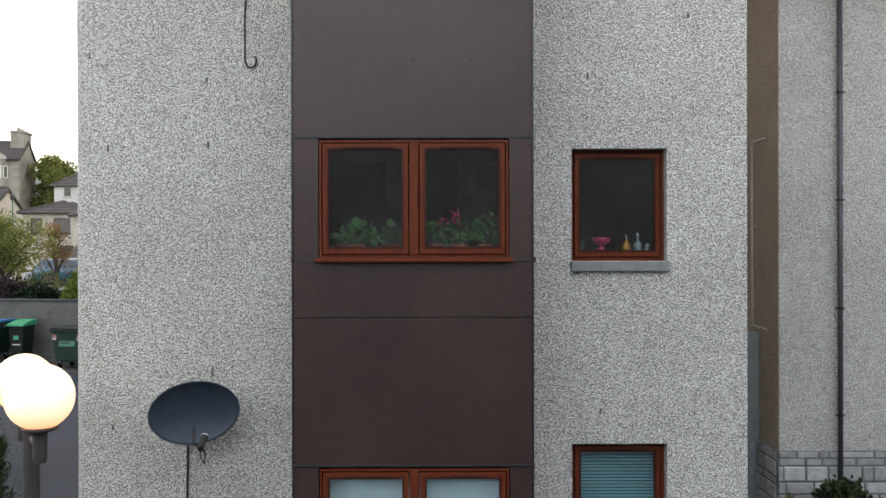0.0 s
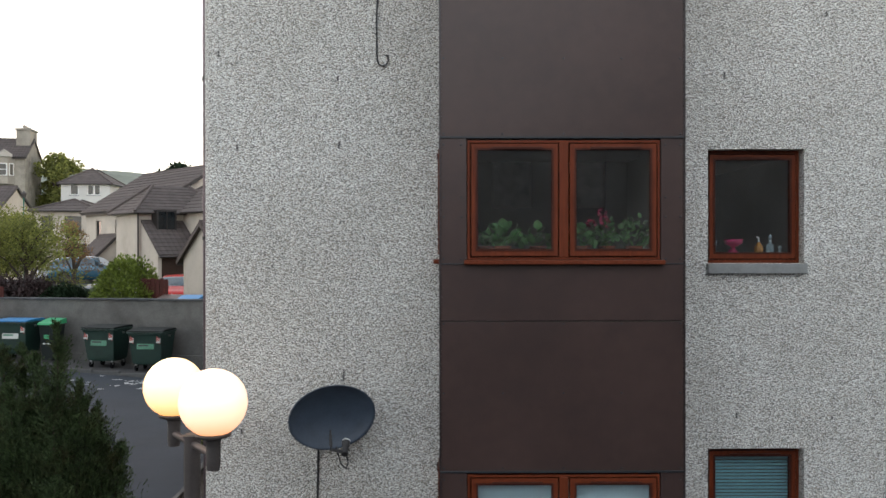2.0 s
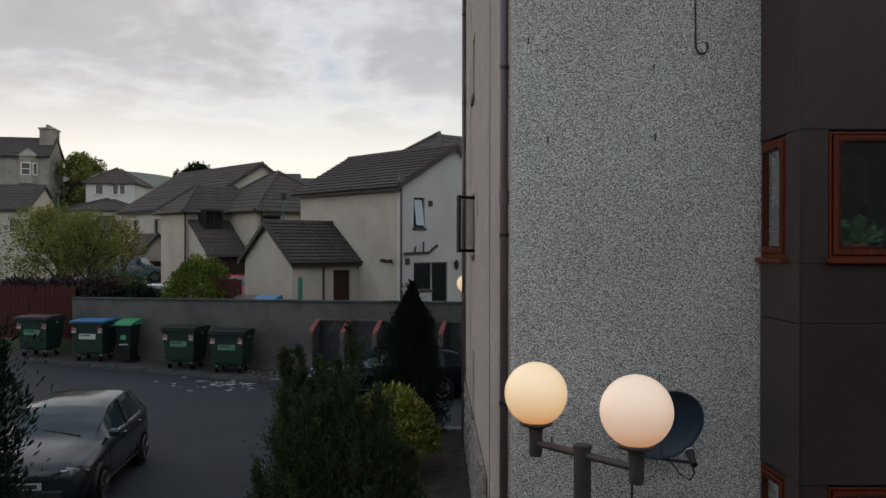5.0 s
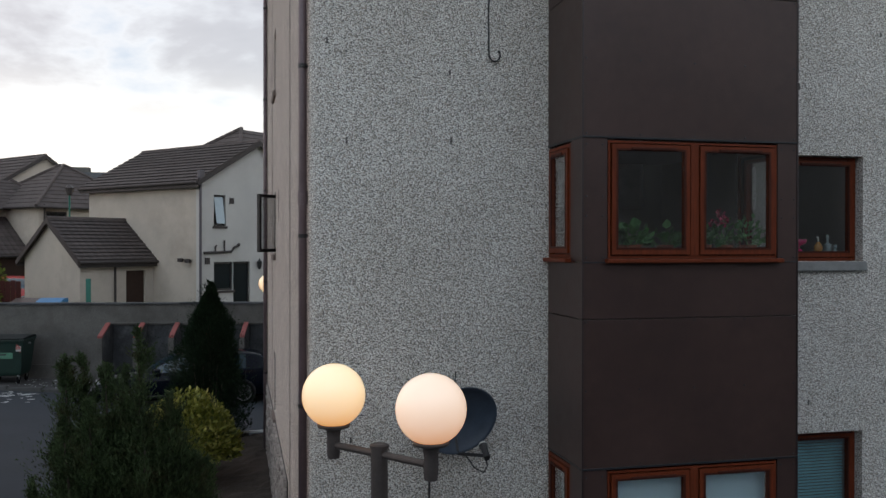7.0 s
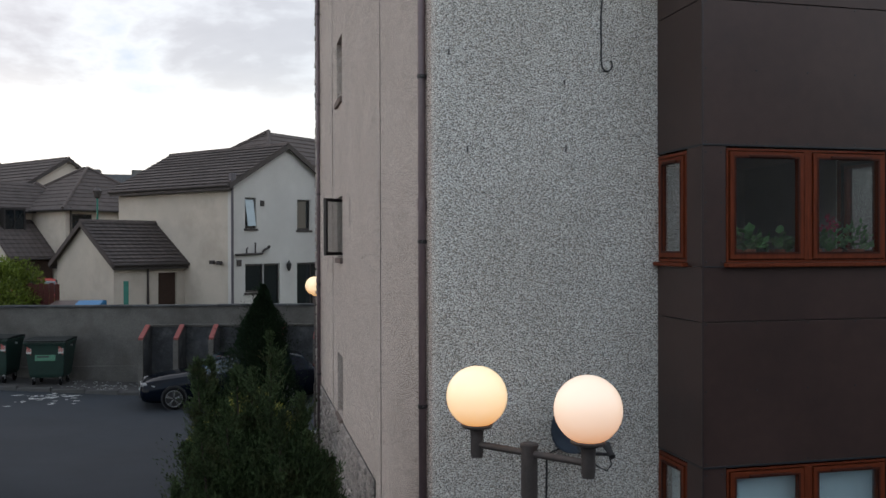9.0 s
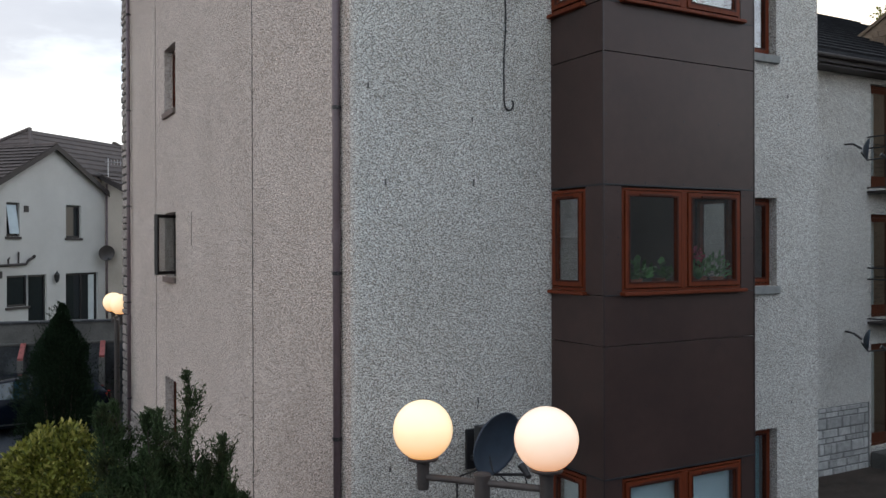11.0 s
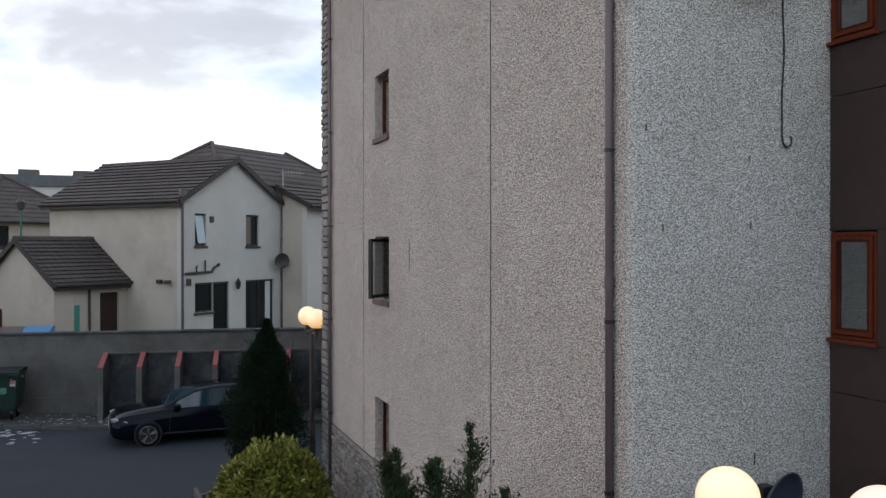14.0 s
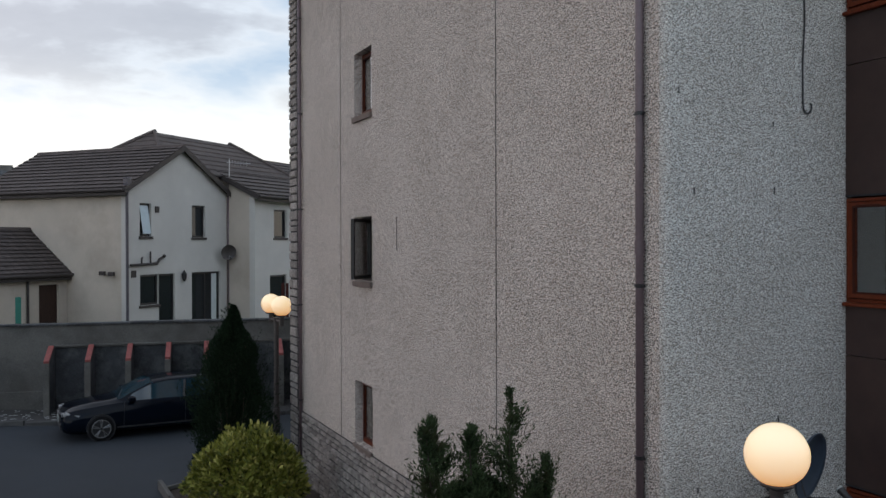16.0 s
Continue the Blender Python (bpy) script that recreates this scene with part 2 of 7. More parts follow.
def globe_glass(name, low, high, strength):
    """Opal glass whose uneven glow is painted: deep orange at the foot, paler above."""
    m = material(name, (0.80, 0.76, 0.68), 0.35, vary=0.03, bump=0, emission=(high, strength))
    n = Nodes(m.node_tree)
    shader = n.tree.nodes["Principled BSDF"]
    coords, split = n.add("ShaderNodeTexCoord"), n.add("ShaderNodeSeparateXYZ")
    n.link(coords.outputs["Object"], split.inputs[0])
    up = n.math("ADD", n.math("MULTIPLY", split.outputs["Z"], 2.35), 0.5)
    n.link(n.ramp(up, [(0.0, low), (0.35, tuple(0.4 * p + 0.6 * q for p, q in zip(low, high))), (0.75, high)]), shader.inputs["Emission Color"])
    return m


GLOBE_WARM = globe_glass("lit_globe_warm", (0.95, 0.40, 0.10), (1.0, 0.68, 0.29), 1.42)
GLOBE_PINK = globe_glass("lit_globe_pale", (0.95, 0.42, 0.18), (1.0, 0.68, 0.46), 1.20)
ASPHALT = material("asphalt", (0.0150, 0.0212, 0.0295), 0.85, vary=0.16, scale=0.5, fine=90, bump=0.35, bump_size=0.006, stain=((0.024, 0.029, 0.037), 0.35, 0.6))
PAVING = material("worn_pavement", (0.046, 0.045, 0.046), 0.9, vary=0.2, scale=1.2, fine=60, bump=0.4, bump_size=0.008, stain=((0.04, 0.04, 0.038), 1.6, 0.7))
KERB = material("concrete_kerb", (0.064, 0.065, 0.064), 0.9, vary=0.14, scale=3, fine=70, per_piece=0.15)
SOIL = material("bare_soil", (0.045, 0.034, 0.026), 0.95, vary=0.25, scale=3, fine=30, bump=1.0, bump_size=0.03)
GRASS = material("rough_ground", (0.06, 0.075, 0.04), 0.95, vary=0.25, scale=0.3, fine=8)
RENDER_GREY = material("weathered_grey_render", (0.097, 0.095, 0.089), 0.92, vary=0.22, scale=1.3, fine=30, bump=0.3, bump_size=0.006, stain=((0.075, 0.068, 0.062), 0.9, 0.65))
CONCRETE_DARK = material("dark_mottled_concrete", (0.044, 0.047, 0.052), 0.92, vary=0.3, scale=1.6, fine=25, bump=0.3, stain=((0.105, 0.112, 0.112), 2.6, 0.75))
RED_CAP = material("faded_red_paint", (0.23, 0.062, 0.056), 0.7, vary=0.15, scale=12)
WHITE_SPLASH = material("white_litter", (0.36, 0.37, 0.37), 0.8, vary=0.12)
HOUSE_CREAM = material("cream_wet_dash", (0.46, 0.41, 0.35), 0.92, vary=0.07, scale=0.8, fine=45, bump=0.5, bump_size=0.006, stain=((0.34, 0.29, 0.24), 0.7, 0.5))
HOUSE_WHITE = material("white_wet_dash", (0.50, 0.49, 0.465), 0.92, vary=0.06, scale=0.8, fine=45, bump=0.4, stain=((0.48, 0.47, 0.45), 0.7, 0.4))
TILES = material("brown_concrete_tiles", (0.072, 0.058, 0.054), 0.85, vary=0.18, scale=2.5, fine=30, bump=0.4, per_piece=0.12, island=0.14)


def ribbed(name, axis):
    """Concrete roof tiles with troughs that run down the slope, side by side along one axis."""
    m = material(name, (0.072, 0.058, 0.054), 0.85, vary=0.18, scale=2.5, fine=30, bump=0.4, per_piece=0.12, island=0.14)
    n = Nodes(m.node_tree)
    shader = n.tree.nodes["Principled BSDF"]
    coords = n.add("ShaderNodeTexCoord")
    wave = n.add("ShaderNodeTexWave", wave_type="BANDS", bands_direction=axis, wave_profile="SIN", Scale=1.05)
    n.link(coords.outputs["Object"], wave.inputs["Vector"])
    old = shader.inputs["Base Color"].links[0].from_socket
    # shade in the troughs is painted into the base colour
    trough_shade = n.ramp(wave.outputs["Fac"], [(0.0, (0.76, 0.76, 0.76)), (0.45, (1.0, 1.0, 1.0))])
    n.link(n.mix(1.0, old, trough_shade, "MULTIPLY"), shader.inputs["Base Color"])
    relief = n.add("ShaderNodeBump", Strength=0.5, Distance=0.02)
    n.link(wave.outputs["Fac"], relief.inputs["Height"])
    n.link(relief.outputs[0], shader.inputs["Normal"])
    return m


TILES_X, TILES_Y = ribbed("ribbed_tiles_along_front", "X"), ribbed("ribbed_tiles_along_side", "Y")
FASCIA = material("dark_fascia", (0.035, 0.028, 0.027), 0.6, vary=0.15)
DARK_FRAME = material("dark_window_frame", (0.015, 0.013, 0.013), 0.45)
BROWN_DOOR = wood("dark_brown_door", (0.045, 0.028, 0.022), 0.5)
WHITE_PAINT = material("white_gloss_paint", (0.74, 0.74, 0.72), 0.4, vary=0.04)
SANDSTONE = material("old_sandstone", (0.20, 0.150, 0.105), 0.95, vary=0.2, scale=2, fine=40, bump=0.6, bump_size=0.01, per_piece=0.3, stain=((0.08, 0.06, 0.05), 1.0, 0.6))
SLATE = material("grey_slate", (0.085, 0.09, 0.10), 0.7, vary=0.2, scale=3, fine=25)
BIN_GREEN = material("dark_green_bin", (0.007, 0.027, 0.021), 0.45, vary=0.15, scale=5, fine=40, bump=0.05)
BIN_LID = material("black_green_lid", (0.008, 0.012, 0.012), 0.65, spec=0.25, vary=0.15)
LID_BLUE = material("blue_lid", (0.010, 0.15, 0.34), 0.45, vary=0.1)
LID_GREEN = material("green_lid", (0.02, 0.26, 0.11), 0.45, vary=0.1)
LID_BROWN = material("brown_lid", (0.045, 0.022, 0.016), 0.5, vary=0.1)
STICKER = material("white_sticker", (0.40, 0.42, 0.40), 0.6, vary=0.05)
HAZARD = material("red_hazard_marks", (0.28, 0.05, 0.04), 0.5, vary=0.05)
CAR_DARK = material("navy_black_car_paint", (0.003, 0.005, 0.010), 0.10, vary=0.04, bump=0, spec=0.12)
CAR_GREY = material("grey_car_paint", (0.015, 0.023, 0.029), 0.20, metal=0.0, spec=0.4, vary=0.05, bump=0, coat=0.5)
CAR_RED = material("red_car_paint", (0.38, 0.018, 0.016), 0.3, vary=0.04, bump=0, spec=0.2, coat=0.15)
CAR_BLUE = material("teal_car_paint", (0.03, 0.10, 0.15), 0.25, vary=0.04, bump=0, coat=1.0)
CAR_WHITE = material("silver_car_paint", (0.48, 0.49, 0.50), 0.25, vary=0.04, bump=0, coat=1.0)
# the blue in this base stands in for reflected sky
CAR_GLASS = material("car_glass_sky_blue", (0.012, 0.034, 0.050), 0.04, vary=0.05, bump=0, spec=0.8)
# opaque pale blue that paints the sky's reflection on the tilted pane
PANE_SKY = material("pale_sky_pane", (0.42, 0.50, 0.54), 0.12, vary=0.05, bump=0)
SLATE_DARK = material("blue_grey_roof_tile", (0.038, 0.039, 0.043), 0.95, vary=0.22, scale=3, fine=25, island=0.12, spec=0.15)
HOUSE_GLASS = material("dark_house_glass", (0.008, 0.012, 0.015), 0.06, vary=0.05, bump=0, spec=0.4)
LENS = material("headlamp_lens", (0.22, 0.23, 0.24), 0.12, vary=0.05, bump=0)
TAIL = material("tail_lamp", (0.30, 0.015, 0.012), 0.2, vary=0.05, bump=0)
RUBBER = material("tyre_rubber", (0.010, 0.010, 0.011), 0.9, vary=0.15, spec=0.08)
RIM = material("alloy_rim", (0.15, 0.155, 0.16), 0.3, metal=0.7, vary=0.08)
BARK = material("bark", (0.06, 0.045, 0.035), 0.95, vary=0.25, fine=40, bump=0.6)
LEAF_JUNIPER = material("juniper_foliage", (0.040, 0.063, 0.025), 0.8, vary=0.28, scale=4, fine=20, bump=0, island=0.6, spec=0.25, stain=((0.070, 0.050, 0.022), 5.0, 0.45))
LEAF_CYPRESS = material("dark_cypress_foliage", (0.015, 0.027, 0.014), 0.9, spec=0.08, vary=0.25, scale=4, fine=20, bump=0, island=0.5)
LEAF_GOLD = material("golden_variegated_leaf", (0.31, 0.305, 0.058), 0.5, spec=0.3, vary=0.25, scale=5, fine=20, bump=0, island=0.95)
LEAF_GREEN = material("bright_green_leaf", (0.130, 0.175, 0.024), 0.6, vary=0.22, scale=2, fine=12, bump=0, island=0.45)
LEAF_OLIVE = material("olive_leaf", (0.175, 0.190, 0.045), 0.65, vary=0.25, scale=1, fine=10, bump=0, island=0.45)
LEAF_AUTUMN = material("autumn_leaf", (0.19, 0.105, 0.038), 0.65, vary=0.25, scale=1, fine=10, bump=0, island=0.5)
STICKER_GREEN = material("green_worn_label", (0.045, 0.16, 0.10), 0.6, vary=0.2, scale=20)
TENEMENT = material("grey_brown_tenement_stone", (0.28, 0.255, 0.215), 0.95, vary=0.14, scale=0.9, fine=8, stain=((0.12, 0.10, 0.085), 0.6, 0.6))
LEAF_RED = material("purple_leaf", (0.026, 0.012, 0.012), 0.65, vary=0.25, scale=2, fine=12, bump=0, island=0.4)


def leafy(m, share):
    """Lets light shine through thin leaves."""
    n = Nodes(m.node_tree)
    shader, out = n.tree.nodes["Principled BSDF"], n.tree.nodes["Material Output"]
    through_leaf, both = n.add("ShaderNodeBsdfTranslucent"), n.add("ShaderNodeMixShader")
    n.link(shader.inputs["Base Color"].links[0].from_socket, through_leaf.inputs["Color"])
    both.inputs[0].default_value = share
    n.link(shader.outputs[0], both.inputs[1])
    n.link(through_leaf.outputs[0], both.inputs[2])
    n.link(both.outputs[0], out.inputs["Surface"])


def variegated(m, dark, mid, pale):
    """Leaves that run from deep green to pale yellow, one by one."""
    n = Nodes(m.node_tree)
    geo = n.add("ShaderNodeNewGeometry")
    n.link(n.ramp(geo.outputs["Random Per Island"], [(0.0, dark), (0.4, mid), (0.75, mid), (1.0, pale)]), n.tree.nodes["Principled BSDF"].inputs["Base Color"])


variegated(LEAF_GOLD, (0.045, 0.065, 0.012), (0.205, 0.215, 0.036), (0.46, 0.42, 0.12))
for m, share in ((LEAF_OLIVE, 0.45), (LEAF_GREEN, 0.4), (LEAF_AUTUMN, 0.45), (LEAF_GOLD, 0.15), (LEAF_JUNIPER, 0.2)):
    leafy(m, share)
LEAF_POT = material("geranium_leaf", (0.11, 0.25, 0.09), 0.55, vary=0.2, scale=8, fine=40, bump=0.1, island=0.4)
PETAL = material("pink_petal", (0.46, 0.040, 0.105), 0.6, vary=0.15, bump=0, island=0.3)
TERRACOTTA = material("terracotta", (0.33, 0.10, 0.055), 0.85, vary=0.15)
PINK = material("pink_ceramic", (0.55, 0.02, 0.13), 0.3, vary=0.06)
ORANGE = material("amber_bottle", (0.50, 0.21, 0.02), 0.25, vary=0.06)
CLEAR = material("pale_glass_bottle", (0.40, 0.50, 0.52), 0.15, vary=0.1)
FENCE_RED = wood("red_stained_fence", (0.055, 0.016, 0.013), 0.7)
GREEN_PAINT = material("turquoise_paint", (0.012, 0.135, 0.10), 0.5, vary=0.08)
HILL = material("far_wooded_hill", (0.15, 0.17, 0.14), 1.0, vary=0.2, scale=0.05, fine=0.5, bump=0)
# for the added blocks behind the viewer; tone set by their reflection in the panes
UNSEEN_BLOCK = material("dark_unseen_block", (0.085, 0.094, 0.100), 0.9, vary=0.25, scale=0.8, fine=6)
PALE_PANEL = material("near_white_panel", (0.76, 0.84, 0.84), 0.5, vary=0.2, scale=5, fine=12)
SILL_BROWN = material("brown_stone_sill", (0.15, 0.115, 0.10), 0.85, vary=0.12, scale=8, fine=80)


# ---- building blocks ----
def thing(name, label="", category="", group="", kind="", at=None, parent=None):
    ob = new(name)
    ob.empty_display_size = 0.1
    if at is not None:
        ob.matrix_world = at
    if parent:
        ob.parent = parent
    return tagged(ob, label, category, group, kind)


def mesh_of(name, bm, mat, smooth=False):
    me = bpy.data.meshes.new(name)
    bmesh.ops.recalc_face_normals(bm, faces=bm.faces)
    bm.to_mesh(me)
    bm.free()
    for m in mat if isinstance(mat, (list, tuple)) else (mat,):
        me.materials.append(m)
    if smooth:
        for p in me.polygons:
            p.use_smooth = True
    return me


def part(name, bm, mat, parent=None, label="", smooth=False, kind=""):
    """One mesh object under a thing or under a part."""
    ob = new(name, mesh_of(name, bm, mat, smooth) if isinstance(bm, bmesh.types.BMesh) else bm)
    if parent:
        ob.parent = parent
    return tagged(ob, label, kind=kind)


def box(x0, x1, y0, y1, z0, z1, bevel=0.0, bm=None):
    bm = bm or bmesh.new()
    made = bmesh.ops.create_cube(bm, size=1.0)["verts"]
    for v in made:
        v.co = Vector(((x0 + x1) / 2 + v.co.x * (x1 - x0), (y0 + y1) / 2 + v.co.y * (y1 - y0), (z0 + z1) / 2 + v.co.z * (z1 - z0)))
    if bevel:
        edges = list({e for v in made for e in v.link_edges})
        bmesh.ops.bevel(bm, geom=edges, offset=bevel, segments=2, profile=0.5, affect="EDGES")
    return bm


def tube(points, radius, sides=12, bm=None, caps=True):
    """A round bar along points; radius may be one number or one for each point."""
    bm = bm or bmesh.new()
    points = [Vector(p) for p in points]
    radii = radius if isinstance(radius, (list, tuple)) else [radius] * len(points)
    rings, side = [], None
    for i, p in enumerate(points):
        way = (points[min(i + 1, len(points) - 1)] - points[max(i - 1, 0)]).normalized()
        if side is None:
            side = way.cross(Vector((0, 0, 1)) if abs(way.z) < 0.9 else Vector((1, 0, 0))).normalized()
        side = (side - way * side.dot(way)).normalized()
        other = way.cross(side)
        rings.append([bm.verts.new(p + radii[i] * (side * math.cos(a) + other * math.sin(a))) for a in (2 * math.pi * k / sides for k in range(sides))])
    for a, b in zip(rings, rings[1:]):
        for k in range(sides):
            bm.faces.new((a[k], a[(k + 1) % sides], b[(k + 1) % sides], b[k]))
    if caps:
        bm.faces.new(rings[0][::-1])
        bm.faces.new(rings[-1])
    return bm


def spun(profile, sides=24, bm=None, centre=(0, 0, 0)):
    """A turned body from (radius, height) pairs."""
    bm = bm or bmesh.new()
    cx, cy, cz = centre
    rings = [[bm.verts.new((cx + max(r, 1e-4) * math.cos(2 * math.pi * k / sides), cy + max(r, 1e-4) * math.sin(2 * math.pi * k / sides), cz + z)) for k in range(sides)] for r, z in profile]
    for a, b in zip(rings, rings[1:]):
        for k in range(sides):
            bm.faces.new((a[k], a[(k + 1) % sides], b[(k + 1) % sides], b[k]))
    bm.faces.new(rings[0][::-1])
    bm.faces.new(rings[-1])
    return bm


def prism(outline, y0, y1, bm=None):
    """A flat outline in x and z, given depth along y."""
    bm = bm or bmesh.new()
    a = [bm.verts.new((x, y0, z)) for x, z in outline]
    b = [bm.verts.new((x, y1, z)) for x, z in outline]
    bm.faces.new(a)
    bm.faces.new(b[::-1])
    for k in range(len(a)):
        bm.faces.new((a[k], b[k], b[(k + 1) % len(a)], a[(k + 1) % len(a)]))
    return bm


def moved(bm, m):
    bmesh.ops.transform(bm, matrix=m, verts=bm.verts)
    return bm


def pierced(s0, s1, z0, z1, holes, thick):
    """A wall along x from s0 to s1, its face at y = 0 and its back at y = thick, with openings (s0, s1, z0, z1)."""
    bm = bmesh.new()
    ss = sorted({s0, s1, *(v for h in holes for v in h[:2])})
    zs = sorted({z0, z1, *(v for h in holes for v in h[2:])})
    solid = [[not any(h[0] <= (a + b) / 2 <= h[1] and h[2] <= (c + d) / 2 <= h[3] for h in holes) for c, d in zip(zs, zs[1:])] for a, b in zip(ss, ss[1:])]
    verts = {}

    def vert(i, j, back):
        if (i, j, back) not in verts:
            verts[i, j, back] = bm.verts.new((ss[i], thick if back else 0.0, zs[j]))
        return verts[i, j, back]

    def there(i, j):
        return 0 <= i < len(ss) - 1 and 0 <= j < len(zs) - 1 and solid[i][j]

    for i in range(len(ss) - 1):
        for j in range(len(zs) - 1):
            if not solid[i][j]:
                continue
            for back in (False, True):
                bm.faces.new([vert(i, j, back), vert(i + 1, j, back), vert(i + 1, j + 1, back), vert(i, j + 1, back)])
            for (di, dj), (a, b) in {(-1, 0): ((i, j), (i, j + 1)), (1, 0): ((i + 1, j), (i + 1, j + 1)), (0, -1): ((i, j), (i + 1, j)), (0, 1): ((i, j + 1), (i + 1, j + 1))}.items():
                if not there(i + di, j + dj):
                    bm.faces.new([vert(*a, False), vert(*b, False), vert(*b, True), vert(*a, True)])
    return bm


def casement(parent, s0, s1, z0, z1, depth=0.0, mat=None, bar=0.045, vent=True, open_angle=0.0, handle=False):
    """One sash in the plane y = depth, looking to -y: four bars, a pane, beads and a vent strip."""
    mat = mat or TIMBER
    sash = part("sash", pierced(s0, s1, z0, z1, [(s0 + bar, s1 - bar, z0 + bar * 1.1, z1 - bar)], 0.052), mat, parent)
    sash.location.y = depth
    pane = part("pane", box(s0 + bar - 0.004, s1 - bar + 0.004, 0.020, 0.026, z0 + bar * 1.1 - 0.004, z1 - bar + 0.004), GLASS, sash)
    pane.visible_shadow = False
    part("bead", pierced(s0 + bar - 0.012, s1 - bar + 0.012, z0 + bar * 1.1 - 0.012, z1 - bar + 0.012, [(s0 + bar + 0.004, s1 - bar - 0.004, z0 + bar * 1.1 + 0.004, z1 - bar - 0.004)], 0.016), TIMBER_DARK if mat == TIMBER else mat, sash).location.y = -0.003
    if vent:
        w = s1 - s0
        part("vent_strip", box(s0 + 0.24 * w, s1 - 0.18 * w, -0.014, 0.0, z1 - bar + 0.002, z1 - bar + 0.022, 0.003), TIMBER_DARK, sash)
    if handle:
        part("handle", box(s1 - bar * 0.65, s1 - bar * 0.35, -0.03, 0.0, (z0 + z1) / 2 - 0.06, (z0 + z1) / 2 + 0.06, 0.004), BLACK, sash)
    if open_angle:
        mid = (s0 + s1) / 2
        sash.matrix_local = Matrix.Translation((mid, -0.03, 0)) @ pose(0, 0, 0, 0, 0, open_angle) @ Matrix.Translation((-mid, -0.026, 0))
    return sash


# ---- ground ----
def ground_height(x, y):
    """The yard falls gently from the far left to the flats."""
    left = 0.055 * max(0.0, -x - 7.0) if x < -7 else 0.0
    left = min(left, 0.6)
    return left * min(1.0, max(0.0, (y - 6) / 12))


def sheet(x0, x1, y0, y1, nx, ny, lift=0.0, rough=0.0):
    bm = bmesh.new()
    rows = [[bm.verts.new((x0 + (x1 - x0) * i / nx, y0 + (y1 - y0) * j / ny, ground_height(x0 + (x1 - x0) * i / nx, y0 + (y1 - y0) * j / ny) + lift + rough * noise.noise(Vector((i * 0.9, j * 0.9, 3.1))))) for i in range(nx + 1)] for j in range(ny + 1)]
    for a, b in zip(rows, rows[1:]):
        for i in range(nx):
            bm.faces.new((a[i], a[i + 1], b[i + 1], b[i]))
    return bm


tagged(part("ground", sheet(-1500, 1500, -1500, 1500, 12, 12, -0.12), GRASS), "rough ground reaching to the skyline", "ground", kind="structure")
tagged(part("road", sheet(-42, 26, -16, 30, 136, 92, 0.0), ASPHALT), "dark worn asphalt of the shared car park", "road", kind="structure")

WALL_AT, WALL_TURN = Vector((-7.5, 27.35, 0)), -10.0          # boundary wall: a point of its face and its turn
wall_frame = pose(*WALL_AT, 0, 0, WALL_TURN)


def on_wall(s, d, z=0.0):
    """A place s along the boundary wall and d in front of it."""
    return wall_frame @ Vector((s, -d, z))


def pavement():
    bm = bmesh.new()
    rows = []
    for k in range(31):
        s = -13.0 + 24.0 * k / 30
        pair = []
        for d in (0.0, 0.9, 1.75):
            p = on_wall(s, d)
            pair.append(bm.verts.new((p.x, p.y, ground_height(p.x, p.y) + 0.085)))
        rows.append(pair)
    for a, b in zip(rows, rows[1:]):
        for i in range(2):
            bm.faces.new((a[i], b[i], b[i + 1], a[i + 1]))
    return bm


tagged(part("pavement", pavement(), PAVING), "littered strip of dark pavement below the boundary wall", "pavement", kind="structure")
kerb_line = thing("kerb", "low concrete kerb along the littered pavement", "kerb", kind="structure")
kerb_mesh = mesh_of("kerb_stone", box(-0.45, 0.45, -0.06, 0.06, -0.15, 0.105, 0.012), KERB)
for k in range(26):
    p = on_wall(-12.6 + 0.915 * k, 1.81)
    stone = part("kerb_stone", kerb_mesh, KERB, kerb_line)
    stone.matrix_world = pose(p.x, p.y, ground_height(p.x, p.y), 0, 0, WALL_TURN)

def bed():
    """Soil that ends in a slanting far edge."""
    bm = sheet(-5.62, -3.1, 2.5, 19.4, 16, 90, 0.09, 0.05)
    for v in bm.verts:
        v.co.x += (v.co.x + 3.1) / -2.52 * 0.36 * (1 - min(1.0, max(0.0, (v.co.y - 14.5) / 3.5)))
        v.co.y = min(v.co.y, 18.05 + (v.co.x + 5.68) * 0.46)
    bmesh.ops.remove_doubles(bm, verts=bm.verts, dist=0.0005)
    return bm


tagged(part("planting_bed", bed(), SOIL), "bare dark soil bed along the flats", "soil", kind="structure")
bed_edge = thing("bed_edging", "weathered timber edging round the soil bed", "edging", kind="structure")
board = mesh_of("edging_board", box(-0.58, 0.58, -0.04, 0.04, -0.05, 0.17, 0.012), RENDER_GREY)
for k in range(14):
    ob = part("edging_board", board, RENDER_GREY, bed_edge)
    near, far = 2.15 + 1.18 * k, 3.31 + 1.18 * k
    x0, x1 = (-5.30 - 0.36 * min(1.0, max(0.0, (q - 14.5) / 3.5)) for q in (near, far))
    ob.matrix_world = pose((x0 + x1) / 2, (near + far) / 2, 0, 0, 0, 90 + math.degrees(math.atan2(x0 - x1, far - near)))
for k in range(2):
    ob = part("edging_board", board, RENDER_GREY, bed_edge)
    ob.matrix_world = pose(-5.12 + 1.07 * k, 18.36 + 0.492 * k, 0, 0, 0, 24.7)
white_rail = thing("edging_rail", "white painted low rail at the end of the soil bed", "rail", at=pose(-3.45, 19.02, 0))
part("bar", box(-0.42, 0.42, -0.02, 0.02, 0.16, 0.205, 0.006), WHITE_PAINT, white_rail)
